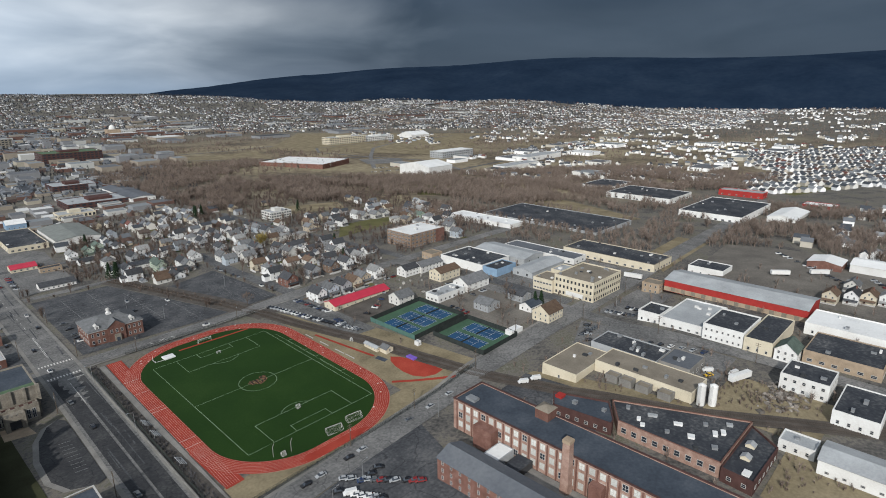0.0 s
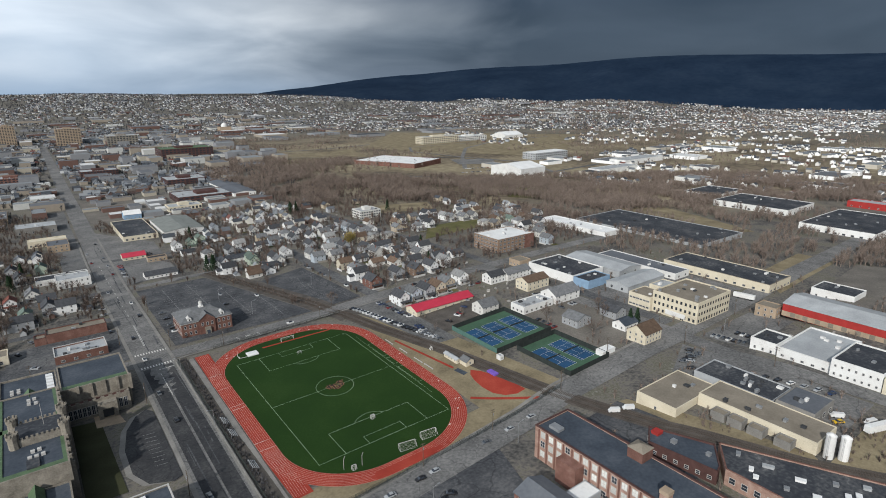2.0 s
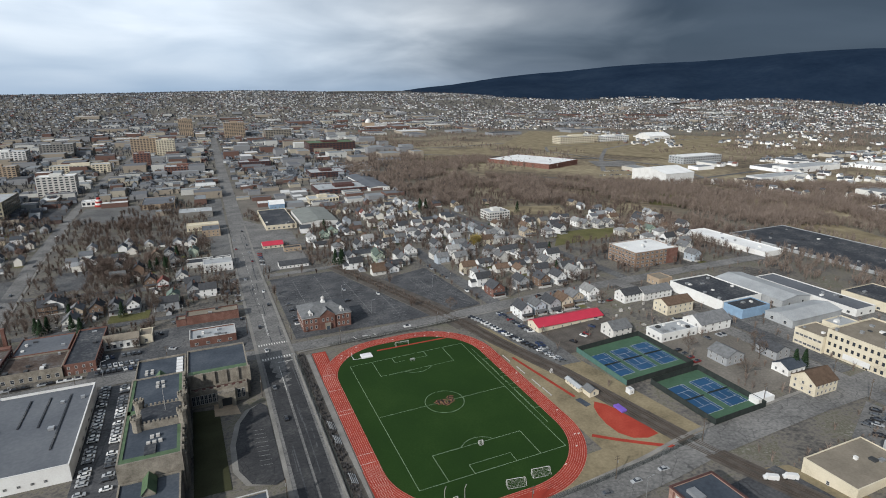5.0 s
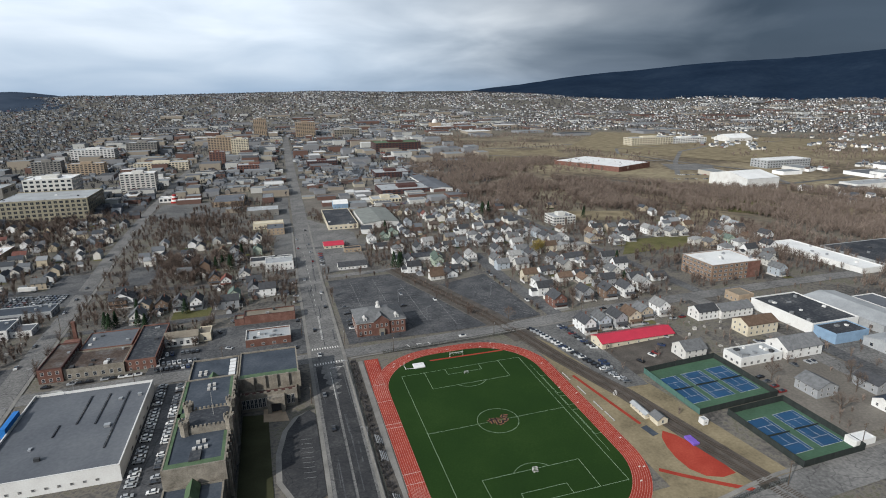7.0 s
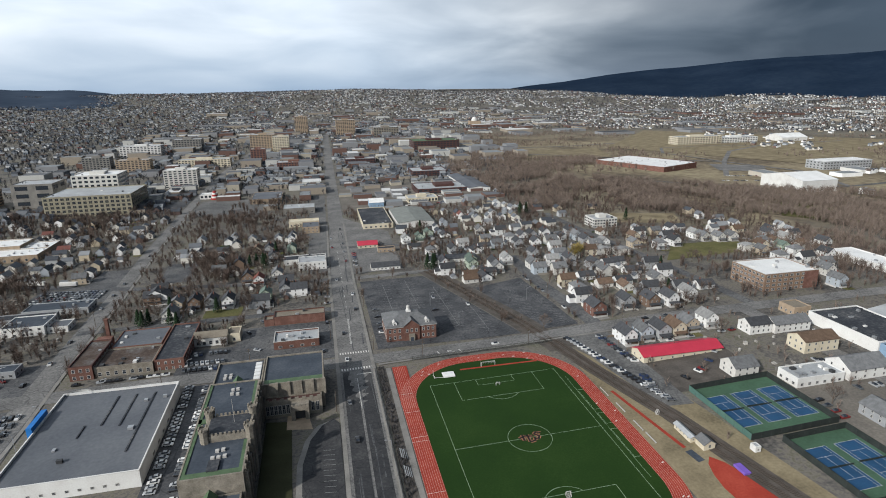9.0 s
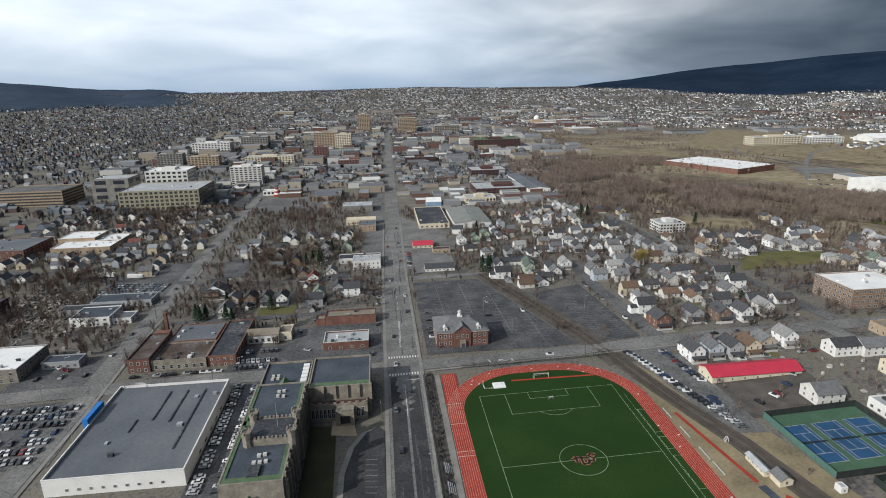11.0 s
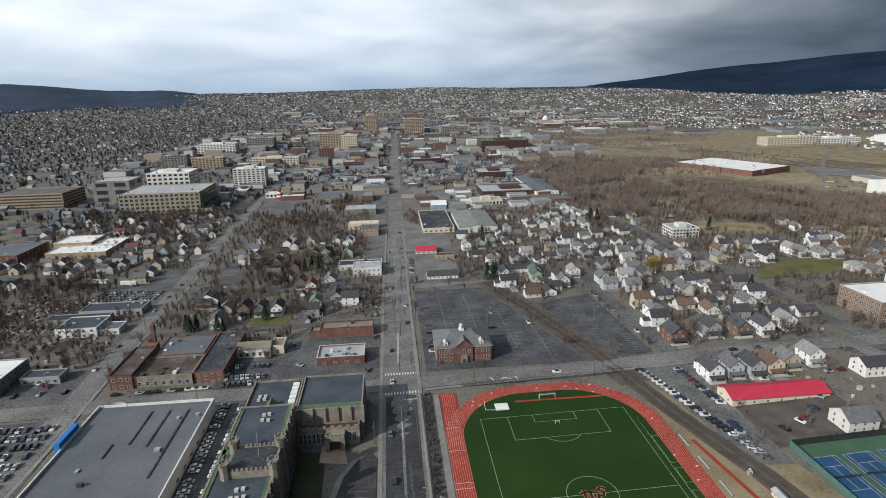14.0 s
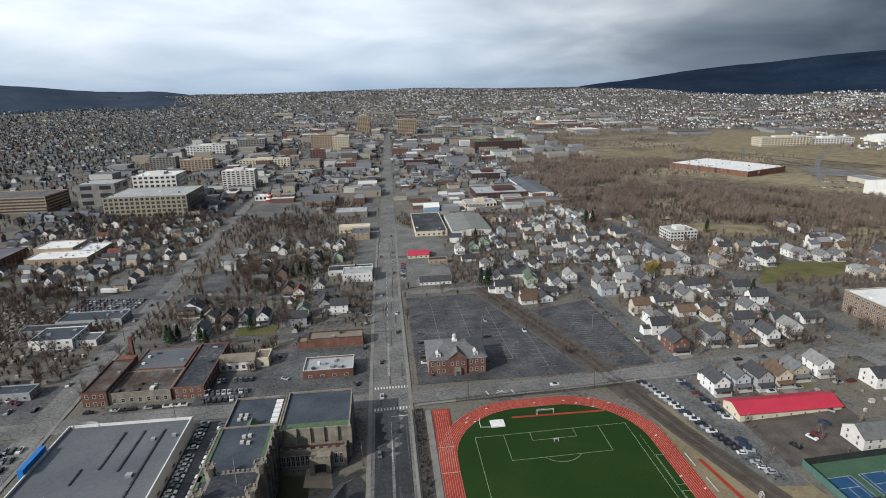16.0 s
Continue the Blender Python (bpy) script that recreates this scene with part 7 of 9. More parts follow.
# ---- the neighbourhood houses ----
KINDS = [
    house_kind("tall white clapboard house with charcoal roof and porch", 7.6, 11.5, 6.0, 9.4, HOUSE_WALLS[0], HOUSE_ROOFS[0], wing=True),
    house_kind("white clapboard house with pale grey roof and porch", 8.2, 10.5, 5.8, 9.0, HOUSE_WALLS[0], HOUSE_ROOFS[3]),
    house_kind("off-white house with grey shingle roof and a dormer", 8.4, 11.0, 5.2, 8.8, HOUSE_WALLS[1], HOUSE_ROOFS[1], dormer=True),
    house_kind("cream house with brown shingle roof and porch", 8.0, 11.0, 5.8, 9.0, HOUSE_WALLS[2], HOUSE_ROOFS[2]),
    house_kind("grey sided house with charcoal roof and porch", 7.8, 11.5, 6.0, 9.2, HOUSE_WALLS[3], HOUSE_ROOFS[0], wing=True),
    house_kind("pale blue house with grey roof and porch", 7.6, 10.5, 5.8, 8.8, HOUSE_WALLS[4], HOUSE_ROOFS[1]),
    house_kind("pale green house with green shingle roof", 8.0, 10.0, 5.6, 8.6, HOUSE_WALLS[5], HOUSE_ROOFS[5]),
    house_kind("dark brown house with charcoal roof and white trim", 8.0, 11.0, 6.0, 9.4, HOUSE_WALLS[6], HOUSE_ROOFS[0], dormer=True),
    house_kind("tan house with grey shingle roof and porch", 8.4, 10.0, 5.4, 8.4, HOUSE_WALLS[7], HOUSE_ROOFS[1]),
    house_kind("red brick house with charcoal roof and porch", 9.0, 12.0, 6.2, 9.8, M_BRICK, HOUSE_ROOFS[0], wing=True),
    house_kind("low white bungalow with charcoal roof", 9.0, 12.0, 3.2, 5.8, HOUSE_WALLS[0], HOUSE_ROOFS[0], porch=False),
    house_kind("low off-white cottage with brown roof", 8.0, 11.0, 3.2, 6.0, HOUSE_WALLS[1], HOUSE_ROOFS[2], porch=False),
    house_kind("white house with red shingle roof", 7.6, 9.5, 5.4, 8.4, HOUSE_WALLS[0], HOUSE_ROOFS[4], chimney=False),
    house_kind("square white house with a hipped grey roof", 9.0, 10.5, 6.0, 9.0, HOUSE_WALLS[0], HOUSE_ROOFS[1], hip=True),
    house_kind("low white building with a nearly flat pale roof", 13.0, 8.5, 5.0, 6.0, HOUSE_WALLS[1], HOUSE_ROOFS[3], porch=False, chimney=False),
]
SPOTS = [[] for _ in KINDS]
TAKEN = []


def settle(k, x, y, turn):
    SPOTS[k].append((x, y, turn))
    TAKEN.append((x, y))


for k, x, y, turn in ((0, 84, 71, 0), (5, 95, 72, 0), (4, 105, 71, 0), (3, 114.5, 71, 0), (8, 125, 74, 0), (1, 139, 76, 0), (9, 87, 113, 0), (0, 89, 136, 90),
                      (4, 110, 117, 0), (7, 125, 113, 0), (0, 138, 112, 0), (1, 155, 117, 0), (10, 179, 133, 90), (3, 93, 169, 90), (10, 112, 178, 90), (11, 116, 157, 90),
                      (10, 131, 158, 90), (2, 100, 199, 90), (1, 171, 262, 0), (3, 145, 238, 90), (10, 145, 203, 90), (10, 150, 178, 90), (2, 153, 151, 0), (0, 20, 252, 0),
                      (11, 33, 215, 90), (10, 48, 217, 90), (0, 58, 234, 0), (1, 72, 243, 0), (6, 42, 242, 0), (2, 87, 221, 0), (5, 86, 205, 90), (4, 99, 250, 0),
                      (0, -306, 324, 0), (4, -283, 384, 0), (6, -266, 381, 0), (4, -250, 379, 0), (0, -357, 330, 90), (3, -348, 338, 0), (8, -338, 341, 0), (2, -321, 402, 90),
                      (7, -197, 218, 90), (3, -205, 351, 90), (0, -189, 349, 0), (2, -178, 182, 0), (7, -166, 201, 0), (4, -155, 199, 0), (0, -144, 198, 0), (7, -137, 255, 0),
                      (12, -128, 246, 0), (2, -115, 259, 0), (0, -97, 210, 90), (4, -107, 216, 0), (6, -120, 206, 0), (5, -169, 389, 0), (4, -147, 396, 0), (3, -121, 392, 0),
                      (7, -196, 236, 90), (3, 292, -188, -90), (0, 300, -198, -90), (3, 306, -206, -90), (1, 310, -215, -90), (2, 326, -194, -90)):
    settle(k, x, y, turn)


def houses(*spots):
    """House kind and place; the front turns to the nearest street. A house that is already there stays."""
    for k, x, y in spots:
        if all(abs(x - a) > 7.0 or abs(y - b) > 9.0 for a, b in TAKEN) and free(x, y, 3.0, False):
            settle(k, x, y, (0, 90, 0, 0, 90)[(x * 3 + y) % 5] + (x * 7 + y * 5) % 7 - 3)


houses((1, 3, 348), (6, 29, 365), (2, 42, 376), (10, 7, 320), (4, 59, 379), (4, 77, 380), (2, 100, 389), (11, 54, 328), (10, 38, 338), (11, 25, 315),
       (8, 76, 318), (0, 99, 342), (1, 119, 354), (0, 111, 312), (5, 80, 294), (4, 99, 290), (10, 58, 288), (10, 69, 297))
houses((0, 18, 230), (6, 44, 253), (5, 48, 237), (2, 58, 224), (13, 72, 235), (11, 30, 204), (10, 42, 207), (0, 95, 255), (5, 93, 228), (13, 78, 210),
       (0, 98, 193), (2, 130, 286), (10, 149, 301), (5, 160, 295), (13, 150, 246))
houses((0, 139, 478), (1, 146, 465), (13, 135, 397), (10, 109, 453), (10, 104, 500), (8, 81, 434), (4, 119, 433), (0, 178, 440), (10, 198, 426), (10, 192, 400),
       (1, 165, 558), (2, 242, 425), (13, 233, 311), (3, 208, 274), (0, 167, 262), (14, 172, 231), (4, 148, 235), (13, 214, 240), (0, 232, 246))
houses((10, 189, 217), (10, 153, 205), (14, 149, 175), (11, 117, 170), (3, 137, 157), (2, 182, 176), (10, 181, 157), (3, 115, 154), (11, 127, 147), (14, 183, 134),
       (4, 157, 128), (4, 137, 133), (8, 240, 289), (0, 261, 294), (5, 275, 301), (1, 268, 268), (2, 269, 256), (5, 302, 285))
houses((0, 333, 348), (0, 339, 375), (3, 319, 294), (8, 342, 304), (3, 317, 270), (6, 347, 335), (13, 307, 224), (0, 347, 262), (4, 378, 283), (0, 368, 259),
       (1, 336, 232), (6, 308, 204), (0, 353, 240), (11, 362, 219), (0, 355, 208), (13, 306, 188), (0, 295, 166), (2, 297, 150), (2, 284, 136), (5, 270, 113))
houses((1, -260, 427), (5, -166, 411), (10, -197, 332), (10, -197, 404), (8, -169, 351), (4, -127, 346), (13, -102, 249), (7, -107, 232), (8, -178, 202), (10, -128, 394),
       (8, -108, 384), (10, -160, 377), (1, -197, 372), (13, -316, 379), (13, -292, 370), (0, -431, 496), (5, -438, 448), (2, -439, 472))
rnd = random.Random(11)


def fill(x0, y0, x1, y1, px, py, keep, turns=(0, 0, 180, 90), kinds=(0, 0, 1, 2, 2, 2, 3, 4, 4, 4, 5, 6, 7, 8, 10, 11, 11, 13, 13, 14)):
    """Loose rows of houses on the ground that is still free."""
    y = y0
    while y < y1:
        x = x0
        while x < x1:
            hx, hy = x + rnd.uniform(-2.5, 2.5), y + rnd.uniform(-4, 4)
            if rnd.random() < keep and free(hx, hy, 5.5) and all(abs(hx - a) > 10.5 or abs(hy - b) > 13.5 for a, b in TAKEN):
                settle(rnd.choice(kinds), hx, hy, rnd.choice(turns) + rnd.uniform(-5, 5))
            x += px
        y += py


fill(4, 262, 186, 318, 12.0, 17, 0.6)
fill(4, 338, 190, 478, 13, 18, 0.5)
fill(92, 130, 200, 250, 13, 18, 0.45)
fill(196, 250, 330, 330, 14, 19, 0.35)
fill(280, 175, 380, 250, 14, 18, 0.3)
fill(-206, 172, -80, 440, 14, 21, 0.30, kinds=(0, 2, 2, 4, 4, 4, 6, 7, 7, 3, 8, 11))
fill(-420, 290, -252, 540, 15, 22, 0.50, kinds=(0, 2, 4, 4, 7, 8, 3))
NEAR = sorted((y + 0.35 * abs(x + 20), k, x, y, t) for k, spots in enumerate(SPOTS) for x, y, t in spots)
BACK = [(x, y, radians(t)) for _, k, x, y, t in NEAR[145:]]
for k, kind in enumerate(KINDS):
    put(kind, [(x, y, t) for _, kk, x, y, t in NEAR[:145] if kk == k] or [(-150 + 15 * k, 480, 0)])

# ---- cars ----
PAINTS = [plain("car_paint_" + n, c, 0.35, 0.05, spec=0.5) for n, c in (("white", (0.62, 0.62, 0.61)), ("silver", (0.32, 0.33, 0.34)), ("black", (0.018, 0.018, 0.02)),
          ("grey", (0.10, 0.105, 0.11)), ("red", (0.20, 0.022, 0.022)), ("blue", (0.020, 0.035, 0.085)), ("yellow", (0.62, 0.40, 0.02)))]
CARS = [car_kind(n + " car parked on asphalt", p) for n, p in zip(("white", "silver-grey", "black", "dark grey", "red", "dark blue", "yellow"), PAINTS)]
CARS.append(car_kind("white delivery van parked on asphalt", PAINTS[0], True))
CSPOTS = [[] for _ in CARS]
MIX = (0, 0, 1, 1, 1, 2, 2, 2, 3, 3, 3, 4, 5, 7)


def row(p, q, n, turn, keep=0.85, mix=MIX):
    for i in range(n):
        if rnd.random() < keep:
            t = (i + 0.5) / n
            CSPOTS[rnd.choice(mix)].append((p[0] + (q[0] - p[0]) * t, p[1] + (q[1] - p[1]) * t, turn + rnd.uniform(-4, 4) + rnd.choice((0, 180))))


row((-146, -10), (-147, 80), 30, 90, 0.9, (0, 0, 1, 1, 1, 3, 2)), row((-137.5, -10), (-138.5, 78), 30, 90, 0.85, (0, 0, 1, 1, 3, 2))
row((-155, 98), (-134, 98), 8, 10, 0.95, (0, 1, 5, 5, 4, 0)), row((-155, 105), (-134, 105), 8, 10, 0.95, (0, 1, 5, 0)), row((-155, 117), (-134, 117), 8, 10, 0.9)
row((53, 83), (72, 8), 25, 75, 0.97, (2, 2, 2, 3, 3, 5, 1, 0)), row((72, 84), (76, 46), 13, 75, 0.95, (2, 3, 3, 1, 2, 0)), row((72, 34), (70, 14), 6, 60, 0.7)
row((-16, -92), (2, -118), 13, 60, 0.9, (2, 4, 4, 0, 1, 3)), row((-22, -96), (-8, -122), 12, 60, 0.7), row((-14, -100), (8, -96), 5, 60, 0.7)
row((-30, -84.5), (60, -79), 13, 84, 0.5, (2, 3, 1))
for j in range(7):
    row((-258, 29 + j * 6.6), (-216, 29 + j * 6.6), 15, 5, 0.9 if j != 3 else 0.2, (0, 0, 1, 1, 2, 3, 4))
for j in range(5):
    row((-286, 243 + j * 5.4), (-240, 237 + j * 5.4), 17, 0, 0.92, (0, 1, 1, 2, 3, 5))
row((145, -97), (163, -97), 6, 20, 0.8, (4, 4, 3, 2)), row((190, -88), (190, -108), 7, 90, 0.9), row((203, -92), (200, -108), 5, 90, 0.8)
row((132, -8), (130, -40), 7, 90, 0.6), row((150, -6), (174, -6), 8, 0, 0.6), row((168, 18), (160, 22), 3, 0), row((100, 26), (126, 50), 6, 40, 0.7)
row((-47, 112), (-47, 170), 9, 90, 0.5), row((-126, 140), (-118, 160), 6, 30, 0.9), row((-126, 104), (-100, 140), 5, 60, 0.6), row((-80, 112), (-79, 150), 5, 0, 0.5)
row((-205, 95), (-160, 96), 12, 90, 0.8, (0, 1, 4, 6, 2)), row((-78, 180), (-76, 330), 22, 80, 0.5), row((-52, 260), (-50, 330), 10, 60, 0.6)
row((73, 110), (71, 210), 14, 0, 0.5), row((-60, 150), (-58, 440), 9, 0, 0.6), row((-70, -40), (-69, 440), 13, 0, 0.6), row((-222, 20), (-242, 500), 16, 2, 0.6)
row((20, 490), (120, 560), 26, 60, 0.7), row((20, 520), (120, 600), 26, 60, 0.7), row((560, 600), (700, 560), 40, 20, 0.7), row((600, 640), (760, 590), 40, 20, 0.7)
row((300, -225), (400, -130), 26, 30, 0.6), row((310, -235), (410, -170), 22, 30, 0.6), row((90, 94), (170, 92), 6, 90, 0.5), row((-140, 88), (30, 88), 5, 90, 0.4)
row((-262, 100), (-216, 102), 12, 0, 0.5, (0, 1, 0, 2)), row((-258, 118), (-240, 108), 6, 40, 0.6, (0, 1, 2)), row((136, -108), (164, -90), 7, 30, 0.6), row((152, -120), (164, -160), 8, 80, 0.5)
row((-12, 146), (14, 180), 4, 90, 0.5), row((-30, 200), (20, 150), 5, 0, 0.4), row((60, 520), (150, 540), 18, 70, 0.8), row((0, 500), (60, 512), 12, 70, 0.7)
row((88, 24), (104, 30), 5, 20, 0.8), row((96, 62), (150, 64), 8, 90, 0.6), row((186, 20), (192, 60), 6, 0, 0.7), row((-72, -60), (-71, 60), 4, 0, 0.5, (1, 3))
CSPOTS[7] += [(83, -103, 55), (89, -106, 55), (214, -21, 0), (226, -22, 0), (145, -166, 40), (150, -176, 70), (192, -133, 40)]
CSPOTS[6] += [(141, -168, 60), (-82, 104, 20), (-176, 96, 90)]
CNEAR = sorted((math.hypot(x + 90, y + 200), k, x, y, t) for k, spots in enumerate(CSPOTS) for x, y, t in spots)
for k, c in enumerate(CARS):
    put(c, [(x, y, t) for _, kk, x, y, t in CNEAR[:125] if kk == k] or [(-30 + k * 4, 150, 0)])
bm = bmesh.new()                        # the rest of the parked cars, too many to tell apart
for _, k, x, y, t in CNEAR[125:]:
    n0 = len(bm.verts)
    z = ground_z(x, y)
    vs = add_box(bm, -0.88, -2.15, 0.25, 0.88, 2.15, 0.9) + add_box(bm, -0.74, -1.3, 0.9, 0.74, 0.9, 1.42, 1)
    for v in vs[12:]:
        v.co.x, v.co.y = v.co.x * 0.85, v.co.y * 0.75
    m = pose(x, y, z, 0, 0, t)
    for v in vs:
        v.co = m @ v.co
M_CARMIX = island_palette("car_paint_mixed", [(0, (0.60, 0.60, 0.59)), (0.22, (0.30, 0.31, 0.32)), (0.42, (0.020, 0.020, 0.022)), (0.64, (0.09, 0.095, 0.10)), (0.86, (0.16, 0.025, 0.025)), (0.93, (0.025, 0.04, 0.09))], 0.4, 0.05)
tagged(part("parked_cars", bm, [M_CARMIX, M_GLASS]), "many parked cars in the far lots", "cars", kind="stuff")

# ---- trees near the streets ----
TREES = [bare_tree("leafless grey-brown street tree with fine twigs", h, s) for h, s in ((11, 1), (13, 2), (9, 3), (12, 4))]
TSPOTS = [[] for _ in TREES]
n = 0
for _ in range(5000):
    z = rnd.random()
    if z < 0.45:
        x, y = rnd.uniform(-215, -80), rnd.uniform(155, 460)
    elif z < 0.75:
        x, y = rnd.uniform(5, 380), rnd.uniform(104, 480)
    else:
        x, y = rnd.uniform(-420, -235), rnd.uniform(100, 560)
    if free(x, y, 2.5) and all(math.hypot(x - a, y - b) > 7.5 for a, b in TAKEN) and n < 150:
        TSPOTS[rnd.randrange(4)].append((x, y, rnd.uniform(0, 360)))
        n += 1
TSPOTS[0] += [(47.5, 101, 0), (135, -14, 40), (172, -24, 90), (138, 62, 10)]
TSPOTS[3] += [(-181, 327, 0), (-164, 341, 60), (-143, 313, 20), (-160, 266, 90), (-189, 331, 0), (-163, 292, 40), (-172, 300, 80), (-155, 300, 150), (-176, 316, 200), (-150, 330, 10), (-168, 318, 30),
              (139, -46, 0), (162, -35, 50), (-311, 275, 0), (-300, 268, 40), (-326, 280, 10), (-347, 281, 80), (-336, 272, 30), (-179, 483, 0), (-161, 493, 60), (-170, 470, 20)]
TSPOTS[1] += [(-165, 214, 0), (-172, 232, 50), (-152, 226, 20), (-160, 250, 120), (-176, 262, 200), (-150, 270, 80)]
for t, spots in zip(TREES, TSPOTS):
    put(t, spots)
FIRS = [conifer("dark green dense conifer tree", h, s) for h, s in ((11, 1), (14, 2))]
put(FIRS[0], [(-192, 171, 0), (-189, 174, 40), (-195, 174, 80), (-170, 163, 0), (-127, 302, 20), (172, -52, 0), (168, -50, 60), (-181, 196, 0), (-150, 186, 0), (-176, 172, 30), (14, 258, 0), (148, 128, 0), (176, 180, 0), (-140, 300, 0), (-135, 305, 50)])
put(FIRS[1], [(6, 250, 0), (10, 247, 90), (24, 384, 0), (150, 420, 0), (158, 424, 70), (152, 429, 20), (-128, 292, 0), (-120, 330, 0), (250, 360, 0)])


def willow(label, h, seed):
    """A weeping crown: arching limbs, each hung with many fine drooping twigs."""
    rn = random.Random(seed)
    r = root_at("willow", 0, 0, 0, label, "tree")
    bm = bmesh.new()
    add_beam(bm, (0, 0, -0.5), (0, 0, h * 0.35), h * 0.035, h * 0.022, 8)
    part("trunk", bm, M_BARK, r)
    bm = bmesh.new()
    for k in range(34):
        a, reach, up = rn.uniform(0, 6.283), h * rn.uniform(0.12, 0.46), h * rn.uniform(0.6, 1.0)
        tip = Vector((math.cos(a) * reach, math.sin(a) * reach, up))
        root = Vector((0, 0, h * 0.33))
        add_beam(bm, root, tip, 0.12, 0.05, 4, 0)
        for _ in range(34):
            p = root.lerp(tip, rn.uniform(0.45, 1.0)) + Vector((rn.gauss(0, 0.6), rn.gauss(0, 0.6), rn.gauss(0, 0.3)))
            q = p + Vector((rn.gauss(0, 0.5), rn.gauss(0, 0.5), -rn.uniform(1.0, 3.2)))
            add_beam(bm, p, q, 0.05, 0.02, 3, 1)
    part("crown", bm, [M_BARK, M_WILLOW], r)
    return r


put(willow("yellow-green weeping willow in bud", 13, 9), [(128, 230, 0), (135, 236, 80)])


# ---- poles along the streets ----
put(utility_pole(), [(0, -76.5, 0), (37, -75.5, 0), (82, -73.5, 0), (126, -66, 0), (176, -64, 0), (232, -80, 0), (290, -78, 0), (170, -84, 0), (-77.5, -40, 90), (-77.5, 40, 90), (-77.5, 120, 90),
                     (-77, 200, 90), (-76.5, 280, 90), (-54.5, 100, 90), (-54, 170, 90), (-54, 250, 90), (-30, 80.6, 0), (30, 81, 0), (90, 86, 0), (130, 86, 0), (70, 150, 90),
                     (70, 220, 90), (171, -130, 90), (170, -180, 90), (-212, 110, 90), (-222, 180, 90), (-226, 300, 90), (-120, 95, 0), (-160, 81, 0), (100, 50, 0)])
put(street_lamp(), [(-204, 60, 180), (-206, 40, 180), (-234, 72, 90), (-250, 72, 90), (-212, 100, 0), (-240, 106, 0), (-262, 96, 0), (-150, 92, 0), (-186, 80, 0), (-10, 160, 0), (0, 120, 0),
                    (55, 150, 0), (-12, -100, 0), (-28, -104, 0), (38, -90, 0), (196, -92, 0), (-57.5, 60, 180), (-57.5, 0, 180)])


# ---- trailers, scrap and yard clutter ----
def trailer():
    r = root_at("trailer", 0, 0, 0, "long white box trailer standing in a yard", "trailer", "box trailers")
    bm = bmesh.new()
    add_box(bm, -1.25, -6.5, 1.1, 1.25, 6.5, 3.9)
    part("box_body", bm, M_WHITE, r)
    bm = bmesh.new()
    add_box(bm, -0.5, -6.3, 0.75, 0.5, 6.3, 1.1)
    add_box(bm, -0.15, 3.6, 0, 0.15, 3.9, 0.8)
    part("chassis", bm, M_DARKSTEEL, r)
    bm = bmesh.new()
    add_prism(bm, 0, 0, -1.1, 1.1, 0.5, 0.5, 10)
    wm = bpy.data.meshes.new("axle")
    bm.to_mesh(wm)
    bm.free()
    wm.materials.append(M_RUBBER)
    for y in (-5.2, -4.0):
        o = new("axle", wm)
        o.parent = r
        o.matrix_basis = pose(0, y, 0.5, 0, 90, 0)
    return r


put(trailer(), [(-352, 225, 60), (-300, 290, 80), (-274, 281, 80), (146, -180, 70), (216, -24, 90), (264, -70, 10), (330, -150, 40), (352, -170, 40), (200, -60, 0)])
bm = bmesh.new()
cl = random.Random(77)
for _ in range(1500):
    if cl.random() < 0.9:
        x, y = cl.gauss(-318, 22), cl.gauss(210, 26)
    else:
        x, y = cl.gauss(148, 9), cl.gauss(-200, 5)
    if not free(x, y, 1.0, False):
        continue
    z = ground_z(x, y)
    m = pose(x, y, z - 0.2, cl.uniform(-25, 25), cl.uniform(-25, 25), cl.uniform(0, 90))
    a, b, c = cl.uniform(0.3, 1.6), cl.uniform(0.3, 1.2), cl.uniform(0.3, 1.3)
    for v in add_box(bm, -a, -b, 0, a, b, c):
        v.co = m @ v.co
M_SCRAP = material("scrap_mixed", [(0.3, (0.09, 0.08, 0.072)), (0.5, (0.17, 0.15, 0.13)), (0.7, (0.30, 0.28, 0.26))], scale=0.5, fine=3, rough=0.9, vary=0.5, island=True)
tagged(part("scrap_heap", bm, M_SCRAP), "heaps of mixed scrap and rubble", "rubble", kind="stuff")
bm = bmesh.new()
for _ in range(620):                     # bins, sheds, pallets and clutter in the back yards
    zone = cl.choice(((5, 105, 195, 480), (-210, 155, -80, 440), (80, -60, 178, 60), (188, -230, 330, -90), (-300, 100, -236, 240)))
    x, y = cl.uniform(zone[0], zone[2]), cl.uniform(zone[1], zone[3])
    if not free(x, y, 1.6) or 48 < x < 80 and y < 100 or any(abs(x - a) < 6 and abs(y - b) < 8 for a, b in TAKEN) or (84 < x < 126 and -70 < y < 15):
        continue
    m = pose(x, y, ground_z(x, y) - 0.2, 0, 0, cl.choice((0, 90)) + cl.uniform(-8, 8))
    a, b, c = cl.uniform(0.3, 1.2), cl.uniform(0.3, 1.0), cl.uniform(0.5, 1.7)
    for v in add_box(bm, -a, -b, 0, a, b, c):
        v.co = m @ v.co
M_CLUTTER = material("yard_clutter", [(0.3, (0.12, 0.11, 0.10)), (0.5, (0.25, 0.24, 0.22)), (0.7, (0.45, 0.44, 0.42))], scale=0.4, fine=3, rough=0.85, vary=0.6, island=True)
tagged(part("yard_clutter", bm, M_CLUTTER), "small sheds, bins and clutter in back yards", "clutter", kind="stuff")


